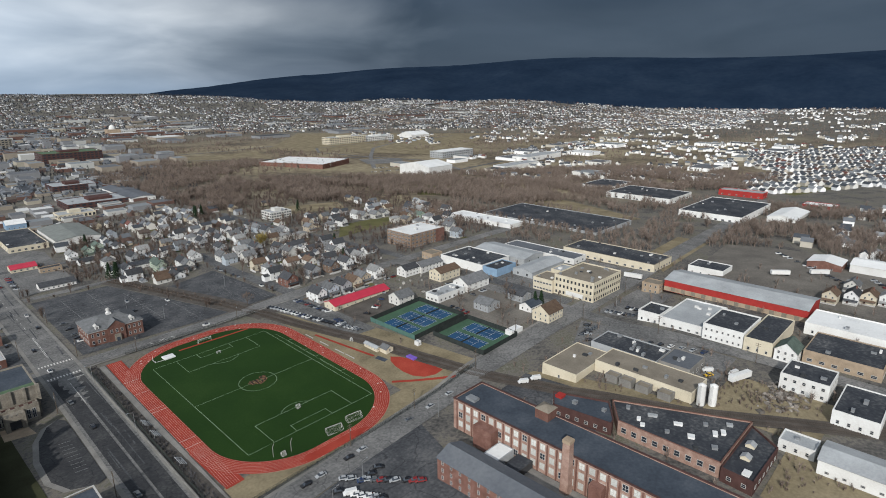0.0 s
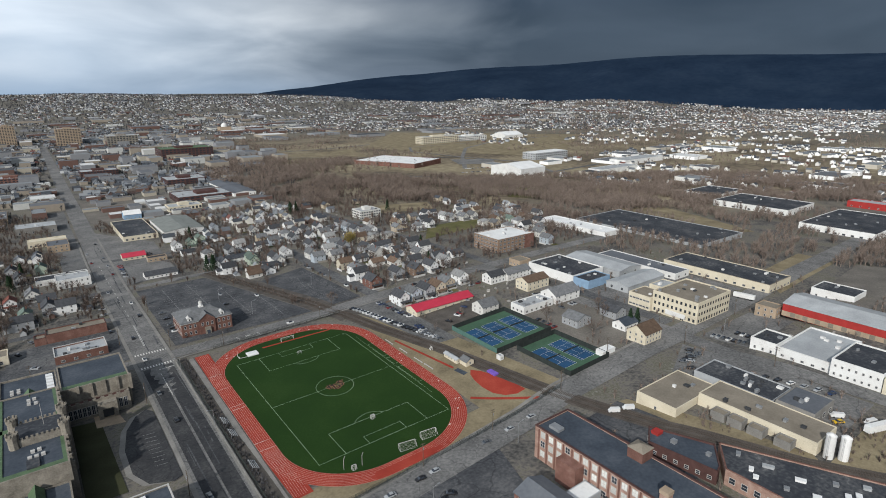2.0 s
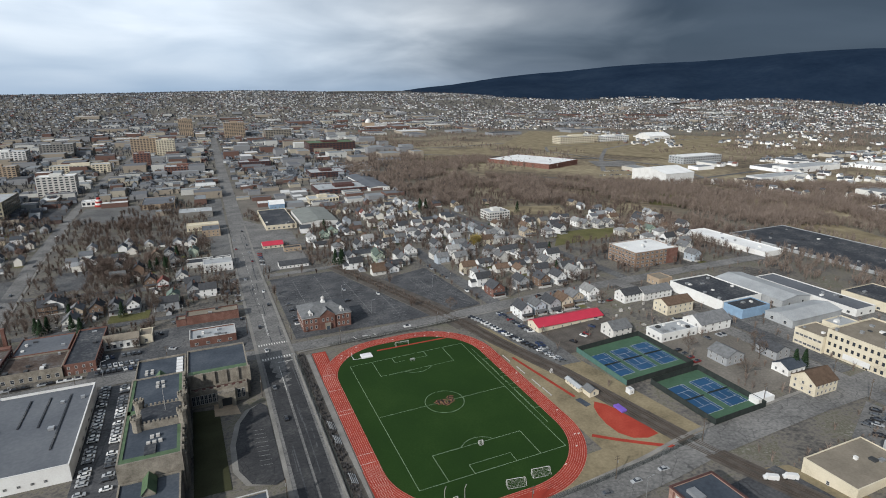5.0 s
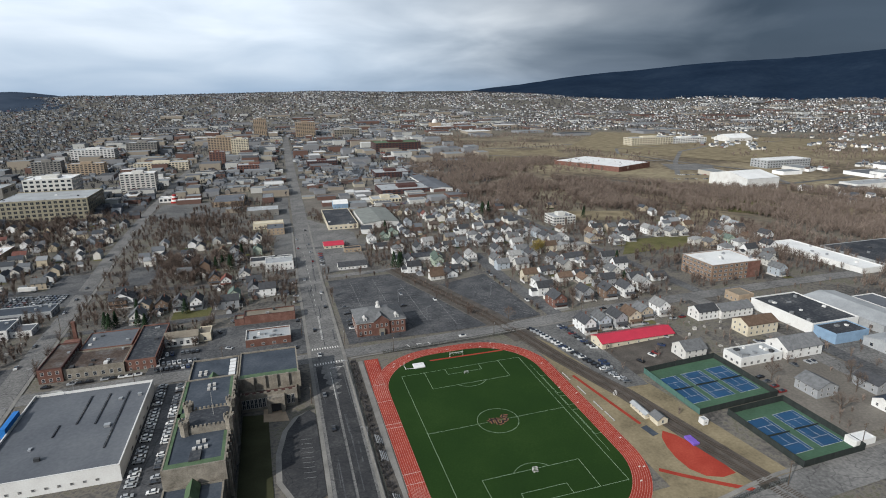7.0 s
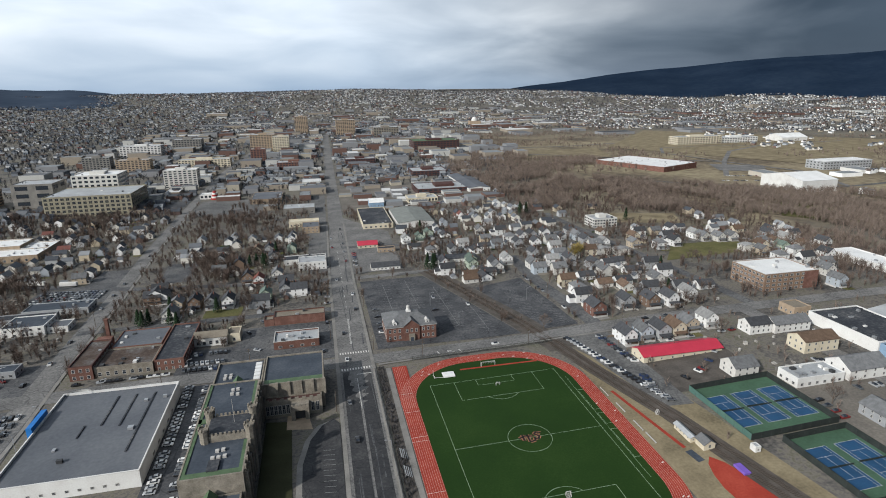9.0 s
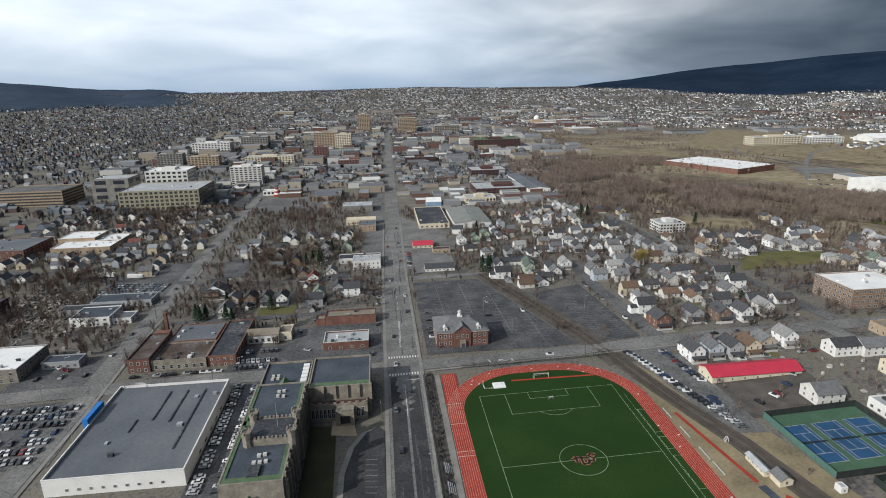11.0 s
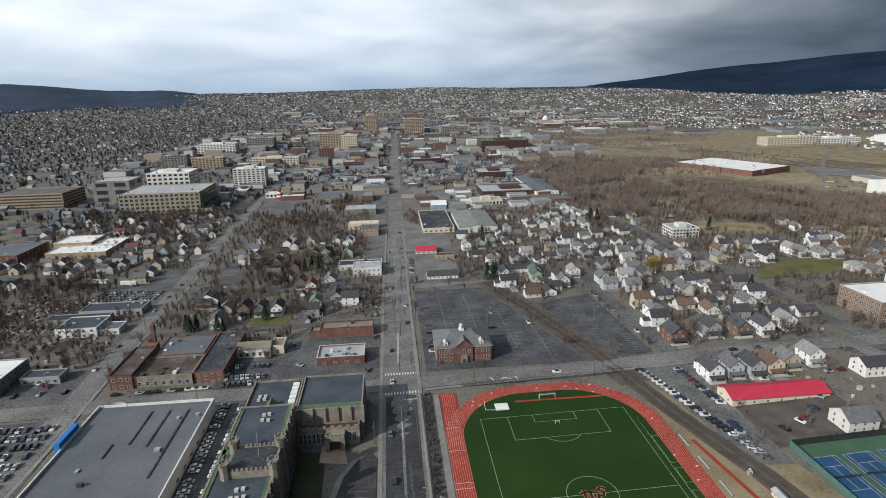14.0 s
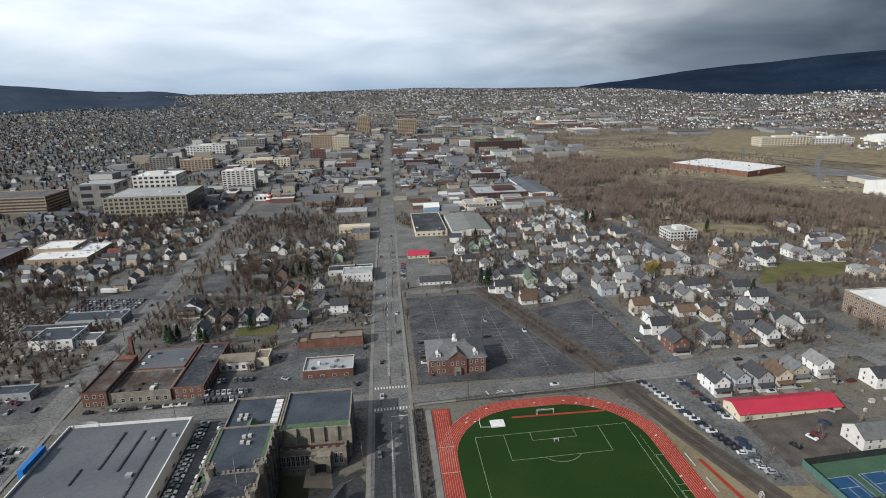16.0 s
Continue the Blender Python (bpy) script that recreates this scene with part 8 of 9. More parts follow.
# ---- the valley and the far town ----
FAR_WALL = island_palette("far_walls", [(0, (0.68, 0.68, 0.67)), (0.34, (0.60, 0.58, 0.53)), (0.62, (0.35, 0.36, 0.37)), (0.74, (0.46, 0.40, 0.30)), (0.86, (0.15, 0.10, 0.085)), (0.93, (0.34, 0.37, 0.40))])
# cloud shade and blue haze over these districts are put into the wall colours
FAR_SHADED = island_palette("far_shaded_walls", [(0, (0.26, 0.28, 0.31)), (0.24, (0.54, 0.55, 0.56)), (0.33, (0.16, 0.175, 0.20)), (0.60, (0.20, 0.18, 0.16)), (0.74, (0.10, 0.072, 0.066)), (0.86, (0.15, 0.18, 0.22))])
FAR_WHITE = island_palette("far_white_walls", [(0, (0.72, 0.72, 0.71)), (0.34, (0.50, 0.50, 0.49)), (0.54, (0.30, 0.31, 0.32)), (0.74, (0.38, 0.34, 0.28)), (0.86, (0.16, 0.12, 0.11))])
FAR_ROWS = island_palette("far_row_walls", [(0, (0.80, 0.80, 0.79)), (0.6, (0.60, 0.59, 0.56)), (0.85, (0.44, 0.41, 0.35))])
# slate greys, shifted bluer to carry some of the distance haze
FAR_ROOF = island_palette("far_roofs", [(0, (0.056, 0.062, 0.072)), (0.38, (0.122, 0.130, 0.142)), (0.68, (0.092, 0.074, 0.064)), (0.82, (0.22, 0.23, 0.24)), (0.96, (0.14, 0.06, 0.05))])
FAR_FLATROOF = island_palette("far_flat_roofs", [(0, (0.55, 0.55, 0.54)), (0.10, (0.20, 0.215, 0.225)), (0.5, (0.12, 0.125, 0.135)), (0.8, (0.06, 0.064, 0.07))])
FAR_BLOCKWALL = island_palette("far_block_walls", [(0, (0.46, 0.46, 0.44)), (0.16, (0.28, 0.245, 0.20)), (0.42, (0.135, 0.082, 0.068)), (0.62, (0.22, 0.225, 0.235)), (0.9, (0.36, 0.33, 0.27))])


def town(name, label, spots, wall, roof, size=1.0):
    """Many small gabled houses, seen from far off, as one mesh."""
    vs, fs, mi = [], [], []
    rn = random.Random(len(spots))
    for x, y, turn in spots:
        a, b, e = rn.uniform(3.0, 4.3) * size, rn.uniform(4.2, 6.0) * size, rn.uniform(4.2, 6.2) * size
        t = e + rn.uniform(2.2, 3.4) * size
        z = ground_z(x, y) - 0.8
        c, s = math.cos(turn), math.sin(turn)
        k = len(vs)
        for lx, ly, lz in ((-a, -b, 0), (a, -b, 0), (a, b, 0), (-a, b, 0), (-a, -b, e), (a, -b, e), (a, b, e), (-a, b, e), (0, -b, t), (0, b, t)):
            vs.append((x + lx * c - ly * s, y + lx * s + ly * c, z + lz))
        fs += [(k, k + 1, k + 5, k + 8, k + 4), (k + 2, k + 3, k + 7, k + 9, k + 6), (k + 1, k + 2, k + 6, k + 5), (k + 3, k, k + 4, k + 7)]
        mi += [0] * 4
        k = len(vs)
        o = 0.35
        for lx, ly, lz in ((-a - o, -b - o, e - 0.2), (0, -b - o, t + 0.15), (0, b + o, t + 0.15), (-a - o, b + o, e - 0.2), (a + o, -b - o, e - 0.2), (a + o, b + o, e - 0.2)):
            vs.append((x + lx * c - ly * s, y + lx * s + ly * c, z + lz))
        fs += [(k, k + 1, k + 2, k + 3), (k + 1, k + 4, k + 5, k + 2)]
        mi += [1] * 2
    ob = mesh_thing(name, vs, fs, [wall, roof])
    ob.data.polygons.foreach_set("material_index", mi)
    return tagged(ob, label, "houses", kind="stuff")


def sheds(name, label, spots, wall=FAR_BLOCKWALL, roof=FAR_FLATROOF):
    """Flat-roofed commercial blocks, seen from far off, as one mesh: (x, y, w, d, h)."""
    vs, fs, mi = [], [], []
    for x, y, w, d, h in spots:
        z = min(ground_z(x, y), ground_z(x + w / 2, y), ground_z(x - w / 2, y)) - 0.8
        k = len(vs)
        for zz in (z, z + h):
            vs += [(x - w / 2, y - d / 2, zz), (x + w / 2, y - d / 2, zz), (x + w / 2, y + d / 2, zz), (x - w / 2, y + d / 2, zz)]
        fs += [(k, k + 1, k + 5, k + 4), (k + 1, k + 2, k + 6, k + 5), (k + 2, k + 3, k + 7, k + 6), (k + 3, k, k + 4, k + 7)]
        mi += [0] * 4
        k = len(vs)
        vs += [(x - w / 2 + 0.3, y - d / 2 + 0.3, z + h - 0.4), (x + w / 2 - 0.3, y - d / 2 + 0.3, z + h - 0.4), (x + w / 2 - 0.3, y + d / 2 - 0.3, z + h - 0.4), (x - w / 2 + 0.3, y + d / 2 - 0.3, z + h - 0.4)]
        fs.append((k, k + 1, k + 2, k + 3))
        mi.append(1)
    ob = mesh_thing(name, vs, fs, [wall, roof])
    ob.data.polygons.foreach_set("material_index", mi)
    return tagged(ob, label, "buildings", kind="stuff")


def woods(name, label, spots, mat, hmin=7, hmax=13, twigs=30, wide=0.20):
    """A winter wood: for each tree a stem and many bare upward twigs, each one sliver."""
    vs, fs = [], []
    rn = random.Random(len(spots) + 3)
    for x, y in spots:
        z, h = ground_z(x, y) - 0.3, rn.uniform(hmin, hmax)
        for i in range(twigs + 1):
            if i == 0:
                p0, p1, w = (x, y, z), (x + rn.uniform(-0.5, 0.5), y, z + h * 0.8), 0.28
            else:
                a, t = rn.uniform(0, 6.283), rn.uniform(0.15, 0.7)
                r0, r1 = h * 0.16 * t, h * rn.uniform(0.12, 0.36)
                p0 = (x + math.cos(a) * r0 * 0.5, y + math.sin(a) * r0 * 0.5, z + h * t)
                p1 = (x + math.cos(a) * r1, y + math.sin(a) * r1, z + h * min(1.0, t + rn.uniform(0.15, 0.5)))
                w = wide * rn.uniform(0.6, 1.5)
            b = rn.uniform(0, 6.283)
            k = len(vs)
            vs += [(p0[0] - math.cos(b) * w, p0[1] - math.sin(b) * w, p0[2]), (p0[0] + math.cos(b) * w, p0[1] + math.sin(b) * w, p0[2]), p1]
            fs.append((k, k + 1, k + 2))
    ob = mesh_thing(name, vs, fs, mat)
    return tagged(ob, label, "woods", kind="stuff")


far = random.Random(23)


def scatter(n, x0, y0, x1, y1, test=None, tries=12):
    out = []
    for _ in range(n * tries):
        if len(out) >= n:
            break
        x, y = far.uniform(x0, x1), far.uniform(y0, y1)
        if test is None or test(x, y):
            out.append((x, y))
    return out


def clump(x, y, s=90, seed=0.0):
    return noise.noise((x / s, y / s, seed))


def slant_rows(n, m):
    """House rows turned against the town's grid, gable ends to the south-west."""
    t = radians(-37.5)
    out = []
    for j in range(m):
        for i in range(n):
            u, v = i * 12.5 - 60 + far.uniform(-1.2, 1.2), j * 23 + (j % 2) * 4 - 40
            x, y = 735 + u * math.cos(t) - v * math.sin(t), -20 + u * math.sin(t) + v * math.cos(t)
            if far.random() < 0.9 and in_quad(x, y, [(720, -10), (1010, -260), (1650, -120), (1250, 150)]) and not in_quad(x, y, [(890, 60), (960, 10), (1040, 90), (960, 130)]):
                out.append((x, y, t + far.uniform(-0.06, 0.06)))
    return out


town("back_houses", "white and grey houses behind the front rows", BACK, FAR_WALL, FAR_ROOF)
# rows of white houses far to the east
town("white_house_rows", "dense rows of small white houses across the valley", slant_rows(60, 36), FAR_ROWS, FAR_ROOF)
town("houses_valley_east", "scattered pale houses along the valley", [(x, y, far.choice((0.2, 1.7))) for x, y in scatter(300, 620, 80, 1500, 620, lambda x, y: clump(x, y, 120, 2) > 0.0 and x + y > 760)], FAR_ROWS, FAR_ROOF)
town("houses_valley_far", "scattered pale houses along the valley", [(x, y, far.choice((0.2, 1.7))) for x, y in scatter(300, 1000, 500, 2600, 1500, lambda x, y: clump(x, y, 160, 5) > 0.05)], FAR_WALL, FAR_ROOF)


def hillside(x, y):
    r, a = math.hypot(x + 90, y + 200), math.degrees(math.atan2(x + 90, y + 200))
    return 2250 < r < (3800 if a > 12 else 4300) and clump(x, y, 220, 8) > -0.28 and clump(x, y, 70, 2) > -0.30


town("hillside_town", "pale houses covering the far hillside", [(x, y, far.choice((0.3, 1.87))) for x, y in scatter(15000, -1500, 500, 4300, 4300, hillside)], FAR_WHITE, FAR_ROOF, 0.85)
town("west_town", "grey and pale houses of the western districts, cloud shade in their wall colours", [(x, y, far.choice((0.0, 1.57))) for x, y in scatter(5200, -2300, 560, -250, 3600, lambda x, y: free(x, y, 4, False) and clump(x, y, 150, 3) > -0.35)], FAR_SHADED, FAR_ROOF)
town("north_town", "houses and yards round the town centre", [(x, y, far.choice((0.0, 1.57))) for x, y in scatter(1500, -240, 700, 420, 2300, lambda x, y: free(x, y, 4, False) and x < 60 + (y - 480) * 0.32)], FAR_SHADED, FAR_ROOF)
town("southwest_houses", "houses beyond the second avenue", [(x, y, far.choice((0.0, 1.57))) for x, y in scatter(300, -900, 60, -420, 620, lambda x, y: free(x, y, 6))], FAR_SHADED, FAR_ROOF)


def commercial(n, x0, y0, x1, y1, wmin, wmax, hmin, hmax, test=None, lots=True):
    out, used = [], []
    for x, y in scatter(n * 3, x0, y0, x1, y1, test):
        w, d = far.uniform(wmin, wmax), far.uniform(wmin, wmax)
        if len(out) < n and free(x, y, max(w, d) / 2, lots) and all(abs(x - a) > (w + e) / 2 + 2 or abs(y - b) > (d + f) / 2 + 2 for a, b, e, f in used):
            out.append((x, y, w, d, far.uniform(hmin, hmax)))
            used.append((x, y, w, d))
    return out


sheds("workshops_north", "low flat-roofed workshops and stores", commercial(110, -46, 490, 230, 900, 9, 30, 3.5, 7, lambda x, y: x < 165 + max(0, y - 700) * 0.3, False))
sheds("workshops_west", "low flat-roofed stores and yards", commercial(90, -330, 560, -66, 960, 14, 38, 5, 10))
sheds("centre_blocks", "brick and concrete blocks of the town centre", commercial(230, -620, 900, 380, 2100, 18, 48, 7, 18))
sheds("valley_sheds", "long pale industrial sheds in the valley", commercial(24, 620, 60, 1500, 640, 20, 70, 5, 9, lambda x, y: x + y > 720), FAR_ROWS)
sheds("valley_rows", "long pale sheds at the foot of the hillside", commercial(60, 500, 1500, 2600, 2300, 30, 120, 6, 10), FAR_BLOCKWALL)
sheds("rail_yards", "dark sheds round the rail yards", commercial(80, -500, 1900, 900, 2700, 30, 110, 6, 12), FAR_BLOCKWALL)


def in_valley(x, y):
    d = y + 0.62 * x
    return 470 < d < 860 and (x > 165 and y + 0.35 * x > 500 or x > 450) and free(x, y, 3, x < 420 and 300 < y < 640 and clump(x, y, 30, 3) < 0.15) and clump(x, y, 60, 1) > -0.18


woods("valley_woods", "belt of bare grey-brown winter woods", scatter(8500, 90, -20, 900, 880, in_valley), M_TWIG, 7, 14, 56, 0.12)
woods("valley_woods_east", "belt of bare grey-brown winter woods by the street", scatter(1300, 300, -60, 640, 260, lambda x, y: free(x, y, 3) and clump(x, y, 45, 1) > -0.2), M_TWIG, 6, 12, 56, 0.11)
woods("woods_southeast", "bare brown woods beyond the storage yards", scatter(3200, 400, -420, 700, -40, lambda x, y: free(x, y, 4) and clump(x, y, 60, 4) > -0.15), M_TWIG, 6, 12, 48, 0.13)
town("houses_southeast", "pale houses beyond the storage yards", [(x, y, far.choice((0.1, 1.67))) for x, y in scatter(150, 330, -420, 690, -130, lambda x, y: free(x, y, 7))], FAR_ROWS, FAR_ROOF)
town("east_valley_town", "pale houses along the eastern valley", [(x, y, far.choice((0.25, 1.8))) for x, y in scatter(1300, 1250, -700, 3700, 1000, lambda x, y: clump(x, y, 150, 12) > 0.08)], FAR_ROWS, FAR_ROOF)
woods("woods_east_valley", "bare brown trees along the eastern valley", scatter(5500, 900, -700, 3900, 1200, lambda x, y: clump(x, y, 150, 12) < 0.15), M_TWIG, 7, 12, 12, 0.6)
woods("woods_ridgefoot", "bare brown woods at the foot of the hills", scatter(5000, 300, 700, 2900, 2000, lambda x, y: clump(x, y, 170, 6) > 0.02 and free(x, y, 4)), M_TWIG, 7, 13, 16, 0.5)
woods("woods_viaduct", "bare brown woods below the viaduct road", scatter(2600, 150, 640, 500, 1080, lambda x, y: free(x, y, 4) and 0.9 * x + 420 < y < 0.9 * x + 800 and clump(x, y, 60, 9) > -0.3), M_TWIG, 7, 13, 34, 0.18)
woods("woods_hillside", "bare trees among the far houses, tinted blue-grey for haze", scatter(20000, -1800, 1100, 4000, 4300, lambda x, y: 2000 < math.hypot(x, y) < 4100), M_HAZETWIG, 7, 13, 10, 0.95)
woods("woods_west", "bare garden trees of the western districts, tinted blue-grey for haze", scatter(9000, -1900, 520, 260, 2300, lambda x, y: free(x, y, 2)), M_HAZETWIG, 7, 12, 26, 0.26)
woods("garden_trees", "bare brown garden trees between the houses", [p for p in scatter(4600, -430, 100, 400, 620, lambda x, y: free(x, y, 2) and all(abs(x - a) > 5.5 or abs(y - b) > 7 for a, b in TAKEN))], M_TWIGTOWN, 3.0, 11, 145, 0.052)
woods("scrub_yard", "tangled dry scrub on the waste ground", scatter(260, -420, 110, -300, 300, lambda x, y: free(x, y, 3)) + scatter(260, 96, -214, 150, -100, lambda x, y: free(x, y, 1, False)) + scatter(120, 60, -260, 100, -210), M_TWIG, 1.2, 3.2, 30, 0.07)

# ---- landmark buildings ----
def tall(name, label, x, y, w, d, h, wall, floors, nx, ny, roof=M_PALEROOF, side="W", top=True, category="building"):
    r = block(name, label, x - w / 2, y - d / 2, x + w / 2, y + d / 2, h, wall, roof, 0, parapet=0.8, units=3, category=category)
    a, b, fh = w / 2, d / 2, h / floors
    for f in range(floors):
        z0 = f * fh + fh * 0.3
        for k, (p0, p1, n) in enumerate((((-a, -b), (a, -b), nx), ((-a, b), (-a, -b), ny) if side == "W" else ((a, -b), (a, b), ny))):
            bm = bmesh.new()
            px, py = Vector((*p0, 0)), Vector((*p1, 0))
            dv = (py - px).normalized()
            nv = Vector((dv.y, -dv.x, 0))
            ln = (py - px).length
            for i in range(n):
                c0, c1 = px + dv * ln * (i + 0.2) / n + nv * 0.05, px + dv * ln * (i + 0.8) / n + nv * 0.05
                vv = [bm.verts.new(q) for q in ((c0.x, c0.y, z0), (c1.x, c1.y, z0), (c1.x, c1.y, z0 + fh * 0.52), (c0.x, c0.y, z0 + fh * 0.52))]
                bm.faces.new(vv)
            part("window_band", bm, M_GLASS, r, kind="stuff")
    if top:
        bm = bmesh.new()
        add_box(bm, -a * 0.35, -b * 0.4, h, a * 0.3, b * 0.4, h + 3.6)
        part("penthouse", bm, wall, r)
    return r


r = block("hospital", "five-storey buff stone hospital with deep windows", -408, 580, -308, 654, 25, M_BUFF, M_PALEROOF, 5, 16, 10, (4.0, 3.2), "E", units=10, parapet=1.0, bars=2, frame=M_BUFF)
tall("hospital_tower", "white upper block of the hospital", -376, 690, 58, 46, 39, HOUSE_WALLS[1], 7, 8, 6, M_WHITEROOF, "E")
tall("grey_hall", "windowless grey hall beside the hospital", -452, 684, 50, 44, 31, M_CONCRETE, 3, 2, 2, M_PALEROOF, "E", False)
r = block("parking_garage", "five-deck concrete parking garage", -600, 640, -506, 700, 20, M_BRICKTAN, M_ROADGREY, 5, 0, 0, parapet=1.0, category="garage")
for f in range(5):
    for p0, p1, nm in (((-46, -30.05), (46, -30.05), "deck_opening"), ((47.05, -29), (47.05, 29), "deck_opening")):
        bm = bmesh.new()
        add_box(bm, min(p0[0], p1[0]) - 0.02, min(p0[1], p1[1]) - 0.02, f * 4.0 + 1.4, max(p0[0], p1[0]) + 0.02, max(p0[1], p1[1]) + 0.02, f * 4.0 + 3.3)
        part(nm, bm, M_DARKSTEEL, r)
tall("white_tower", "white eight-storey apartment tower", -290, 788, 50, 26, 28, HOUSE_WALLS[1], 8, 7, 4, M_WHITEROOF, "E")
tall("striped_shop", "pale low shop by the parking deck", -232, 668, 22, 16, 6, M_WHITE, 1, 4, 3, M_WHITEROOF, "E", False)
r = root_at("striped_tower", -222, 655, ground_z(-222, 655), "small red and white striped round tower", "tower")
for k in range(5):
    bm = bmesh.new()
    add_prism(bm, 0, 0, k * 2.4, k * 2.4 + 2.4, 5.6 - 0.75 * k, 5.3 - 0.75 * k, 16)
    part("stripe", bm, M_REDWALL if k % 2 == 0 else M_WHITE, r)
for nm, lb, x, y, w, d, h, wl, fl, n1, n2, sd in (
        ("office_block", "pale office block of the town centre", -480, 1300, 90, 40, 28, M_WHITE, 7, 12, 6, "E"),
        ("office_slab", "white concrete office slab in the centre", -400, 1420, 70, 40, 32, M_CONCRETE, 7, 10, 6, "E"),
        ("brick_tower", "tan brick tower of the town centre", -205, 1330, 60, 40, 44, M_BRICKTAN, 11, 9, 6, "E"),
        ("brick_hotel", "tall buff brick hotel block", -160, 1300, 40, 36, 40, M_CREAM, 10, 7, 5, "E"),
        ("dark_tower", "dark brick apartment tower", -196, 1080, 30, 28, 30, M_BRICK, 8, 5, 4, "E"),
        ("central_tower", "stepped pale tower at the end of the avenue", -120, 1960, 44, 40, 62, M_BRICKTAN, 14, 7, 6, "E"),
        ("stepped_hotel", "stepped buff brick hotel block", 30, 1860, 64, 50, 52, M_BRICKTAN, 11, 9, 7, "W"),
        ("court_house", "broad grey stone civic block", 150, 1700, 80, 60, 30, M_STONE, 6, 10, 7, "W"),
        ("green_roof_mill", "large brick mill with pale green roof", 205, 1180, 110, 70, 24, M_MAROON, 5, 14, 9, "W"),
        ("brick_mill_north", "long red brick mill with flat roof", 110, 780, 60, 50, 10, M_MAROON, 3, 9, 8, "W"),
        ("brick_mill_wide", "tan and maroon brick works with flat roof", 104, 622, 88, 56, 8, M_MAROON, 2, 12, 6, "W"),
        ("white_works", "low cream works with flat roof", 58, 558, 40, 26, 6, M_CREAM, 1, 9, 4, "W"),
        ("red_terrace", "red brick terrace across the avenue", -120, 960, 64, 36, 14, M_BRICK, 4, 12, 6, "E"),
        ("red_terrace_east", "red brick terrace beside the avenue", 10, 990, 60, 36, 12, M_MAROON, 3, 12, 6, "W"),
        ("apartment_west", "pale seven-storey apartment block with flat roof", -420, 1010, 60, 24, 24, M_BRICKTAN, 7, 9, 4, "E"),
        ("apartment_west_far", "pale pair of apartment blocks", -500, 1060, 50, 24, 26, M_CONCRETE, 7, 8, 4, "E"),
        ("yellow_school", "long yellow brick school building", -300, 1060, 100, 30, 15, M_CREAM, 4, 16, 5, "E"),
        ("college_hall", "long cream college building", 905, 1150, 130, 40, 20, M_CREAM, 4, 16, 6, "W"),
        ("college_wing", "low cream college wing", 1030, 1160, 110, 50, 14, M_WHITE, 3, 14, 7, "W"),
        ("brick_apartments", "three-storey off-white apartments with flat roof", 212, 345, 26, 22, 9, HOUSE_WALLS[1], 3, 8, 6, "W")):
    tall(nm, lb, x, y, w, d, h, wl, fl, n1, n2, M_GREENROOF if nm == "green_roof_mill" else M_PALEROOF, sd)
gabled("white_arena", "large white arena with pitched roof", 590, 474, 650, 552, 17, 24, M_WHITE, M_WHITEROOF, "x", 0, 0, category="hall")
block("big_store", "very wide brick store with bright white roof", 487, 719, 593, 869, 10, M_BRICK, M_WHITEROOF, 0, units=14, rz=24)
block("grandstand_hall", "white-roofed hall with glazed grey front", 806, 650, 910, 690, 14, M_PALEROOF, M_WHITEROOF, 3, 16, 5, (3.6, 2.4), units=4, coping=M_WHITE)
block("valley_store", "long white store in the valley", 880, 470, 1010, 510, 9, M_WHITE, M_PALEROOF, 0, units=4)
block("valley_store_low", "long white shed in the valley", 740, 420, 850, 450, 8, M_WHITE, M_PALEROOF, 0, units=4)
gabled("dome_hall", "white hall with curved roof", 1150, 1120, 1230, 1180, 10, 20, M_WHITE, M_WHITEROOF, "x", category="hall")
r = root_at("church", 560, 2080, ground_z(560, 2080), "pale stone church with a dome", "church")
bm = bmesh.new()
add_box(bm, -22, -16, -1, 22, 16, 20)
part("nave", bm, M_BRICKTAN, r)
bm = bmesh.new()
for i in range(6):
    t0, t1 = i / 6 * 1.57, (i + 1) / 6 * 1.57
    add_prism(bm, 0, 0, 20 + 16 * math.sin(t0), 20 + 16 * math.sin(t1), 12 * math.cos(t0) + 0.1, 12 * math.cos(t1) + 0.1, 14, cap=False)
part("dome", bm, M_WHITE, r)


yt = random.Random(31)
woods("yard_trees", "bare shrubs and saplings round yards and fences",
      [p for p in [(yt.uniform(60, 340), yt.uniform(-240, 100)) for _ in range(1500)] if free(p[0], p[1], 1.5, False) and not (82 < p[0] < 128 and -70 < p[1] < 16)
       and not (54 < p[0] < 75 and p[1] > -66) and yt.random() < 0.4], M_TWIG, 2.0, 6.5, 36, 0.09)
# scrub along the railway where it passes between the lots
woods("avenue_hedge", "dark straggling hedge between the avenue wall and the track", [(yt.uniform(-55.4, -51.8), yt.uniform(-72, 76)) for _ in range(420)], M_TWIGGREY, 0.7, 2.4, 34, 0.07)
woods("rail_scrub", "tangled brown scrub along the railway bank",
      [(x + yt.uniform(-4.5, 4.5), y + yt.uniform(-4, 4)) for (x0, y0), (x1, y1) in (((38, 112), (4, 243)), ((4, 243), (-12, 311)), ((-12, 311), (-28, 358)))
       for x, y in [(x0 + (x1 - x0) * k / 110, y0 + (y1 - y0) * k / 110) for k in range(110)]], M_TWIG, 0.8, 2.6, 26, 0.09)
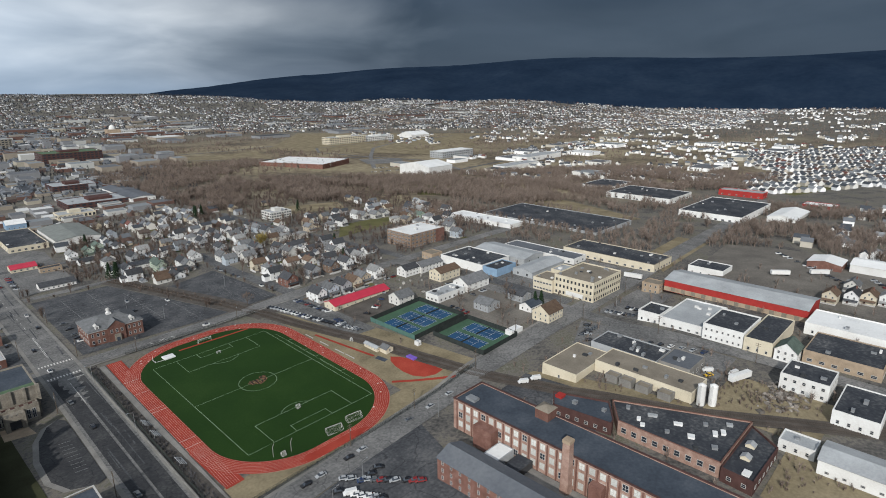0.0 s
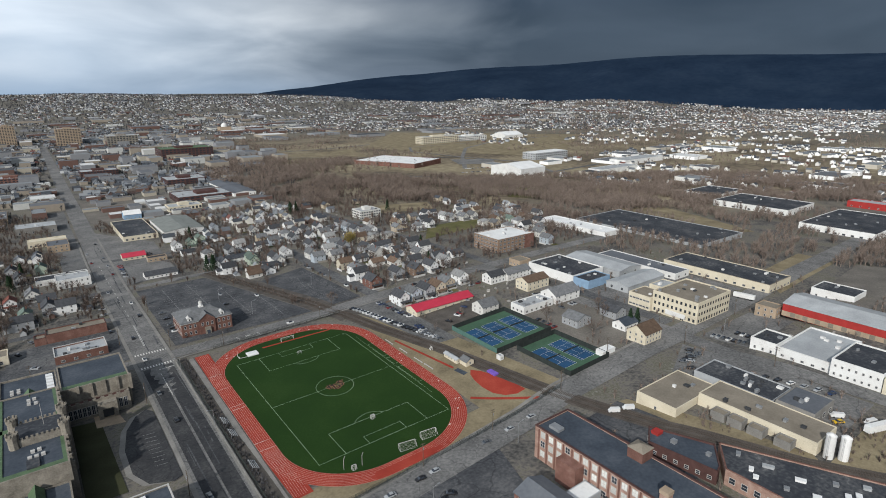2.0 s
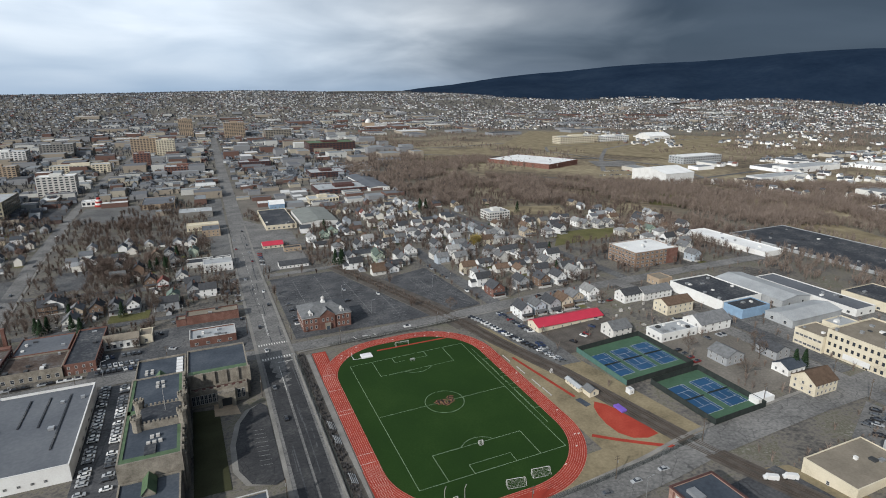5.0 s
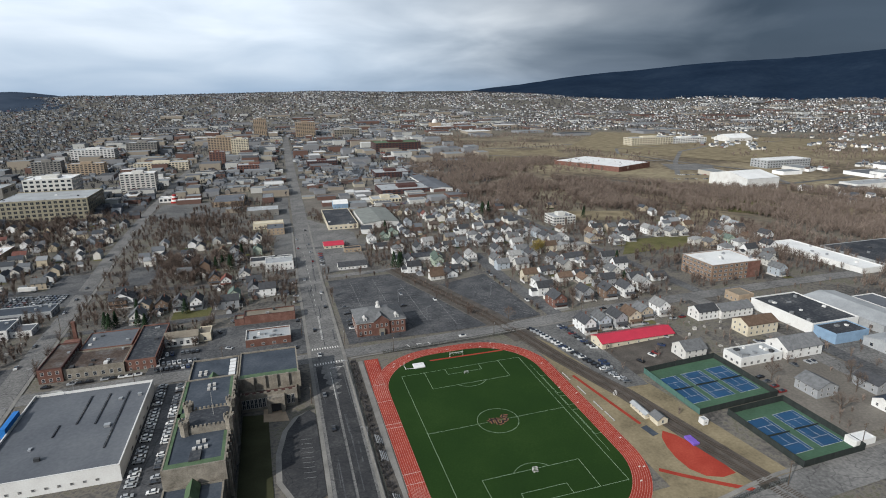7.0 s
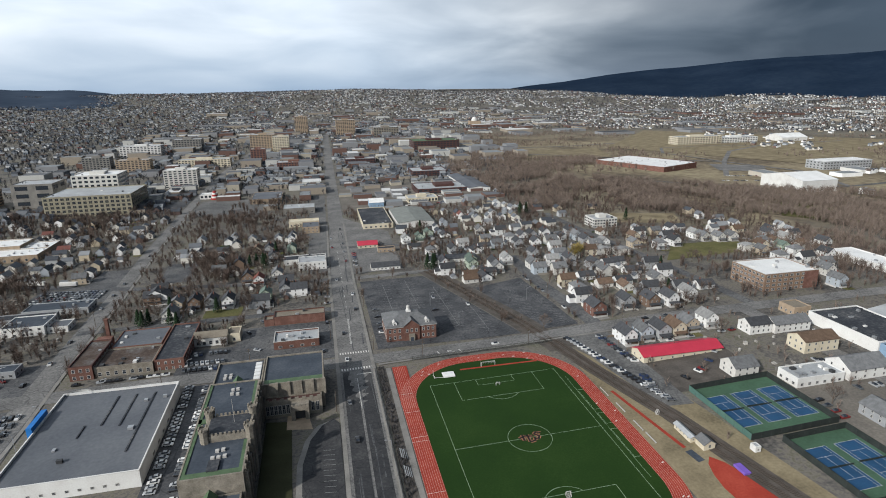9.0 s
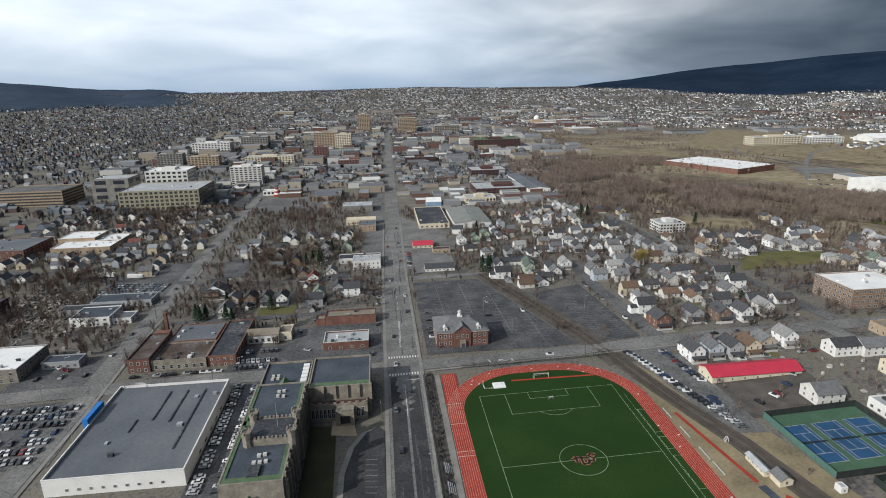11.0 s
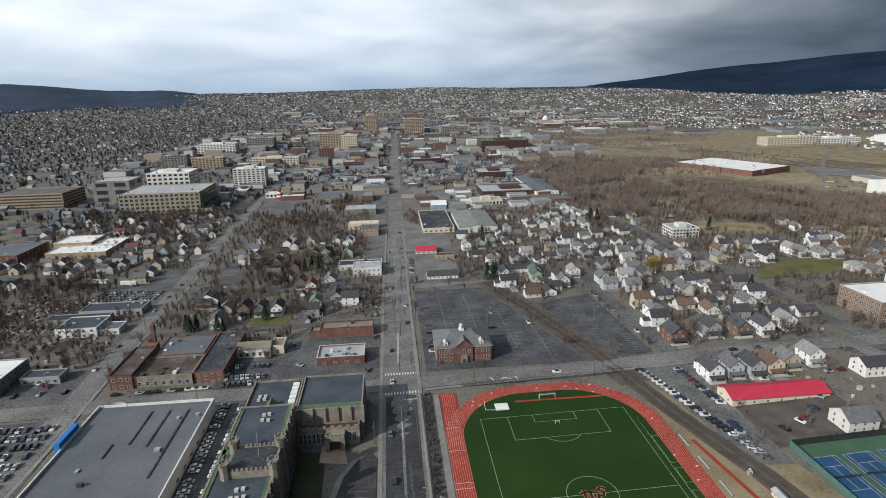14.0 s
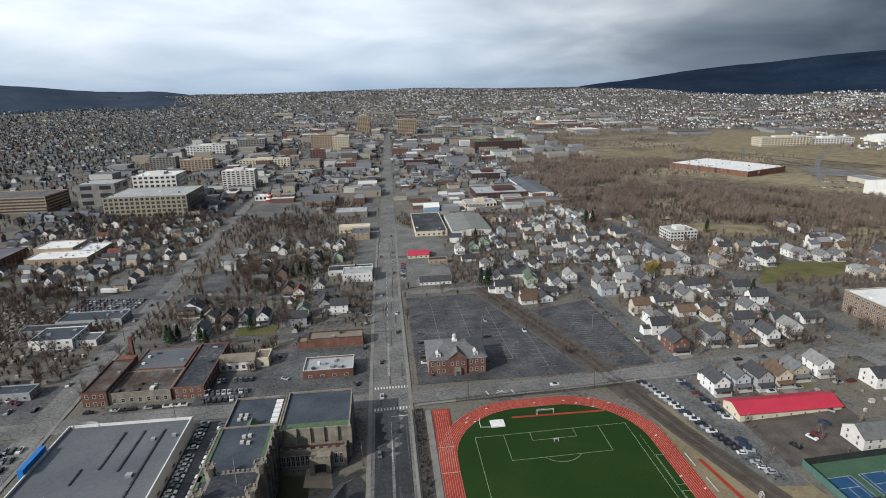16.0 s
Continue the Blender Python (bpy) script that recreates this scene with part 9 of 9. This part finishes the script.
woods("avenue_thickets", "tall reddish-brown bare trees behind the second avenue",
      [(cx + yt.gauss(0, s), cy + yt.gauss(0, s)) for cx, cy, s, n in ((-170, 312, 15, 46), (-156, 262, 12, 18), (-170, 485, 16, 34), (-157, 573, 18, 20), (-318, 276, 16, 40), (-330, 460, 20, 30), (-323, 526, 22, 40), (-405, 560, 30, 36))
       for _ in range(n)], M_TWIGTOWN, 8, 13, 170, 0.08)
gabled("long_workshop", "long workshop with grey roof and white end wall", 132, 585, 164, 722, 5, 7, M_WHITE, M_GREYROOF, "y", 2, 10, (2, 1.6))
r = house_kind("large white house with dark mansard roof and porch", 15, 11, 6.2, 10.5, HOUSE_WALLS[0], HOUSE_ROOFS[0], dormer=True)
put(r, [(-195, 221, 0)])


# ---- drives, paths, lawns, fences and garages round the houses ----
def patches(name, label, mat, quads, lift):
    """Rectangles (x, y, half width, half length, turn) laid on the land in short pieces."""
    vs, fs = [], []
    for x, y, a, b, turn in quads:
        c, s = math.cos(turn), math.sin(turn)
        n = max(1, int(b / 2.0))
        for i in range(n + 1):
            ly = -b + 2 * b * i / n
            for lx in (-a, a):
                px, py = x + lx * c - ly * s, y + lx * s + ly * c
                vs.append((px, py, ground_z(px, py) + lift))
        k = len(vs) - 2 * (n + 1)
        fs += [(k + 2 * i, k + 2 * i + 1, k + 2 * i + 3, k + 2 * i + 2) for i in range(n)]
    return tagged(mesh_thing(name, vs, fs, mat), label, "ground", kind="stuff")


gd = random.Random(5)
drives, walks, lawns, barns, fence_bm = [], [], [], [], bmesh.new()
for x, y in TAKEN:
    t = radians(gd.choice((0, 0, 90))) + gd.uniform(-0.05, 0.05)
    c, s = math.cos(t), math.sin(t)

    def at(lx, ly):
        return x + lx * c - ly * s, y + lx * s + ly * c

    def clear(p, rad):
        return free(p[0], p[1], rad) and all(abs(p[0] - a) > 5 or abs(p[1] - b) > 6.5 for a, b in TAKEN)

    p = at(5.6, gd.uniform(-4, 2))
    if gd.random() < 0.75 and free(p[0], p[1], 1.0):
        (drives if gd.random() < 0.5 else walks).append((*p, gd.uniform(1.2, 1.9), gd.uniform(5, 9), t))
    p = at(gd.uniform(-2, 2), gd.choice((-9, 9)))
    if gd.random() < 0.7 and free(p[0], p[1], 3):
        gd.choice((lawns, lawns, drives)).append((*p, gd.uniform(3, 4.5), gd.uniform(1.8, 3.2), t))
    p = at(gd.uniform(-6, 6), gd.choice((-11.5, 11.5)))
    if gd.random() < 0.5 and clear(p, 2.6):
        barns.append((*p, t))
    for side in (-6.4, 6.4):
        p = at(side, gd.uniform(-4, 4))
        if gd.random() < 0.5 and free(p[0], p[1], 2.5):
            m = pose(p[0], p[1], ground_z(*p) - 0.3, 0, 0, math.degrees(t))
            b, h = gd.uniform(3, 6), gd.uniform(1.2, 1.9)
            for v in add_box(fence_bm, -0.09, -b, 0, 0.09, b, h):
                v.co = m @ v.co
patches("concrete_drives", "pale concrete drives beside the houses", M_CONCRETE, drives, 0.022)
patches("asphalt_drives", "grey asphalt drives beside the houses", M_ROADGREY, walks, 0.026)
patches("yard_lawns", "small patches of dry winter lawn", M_GRASS, lawns, 0.018)
M_GARDENFENCE = island_palette("garden_fence", [(0, (0.50, 0.49, 0.47)), (0.3, (0.14, 0.11, 0.085)), (0.65, (0.24, 0.22, 0.19)), (0.85, (0.05, 0.065, 0.035))])
tagged(part("garden_fences", fence_bm, M_GARDENFENCE), "board fences and hedges between the gardens", "fences", kind="stuff")
town("garages", "small pitched garages and sheds behind the houses", barns, FAR_WALL, FAR_ROOF, 0.55)
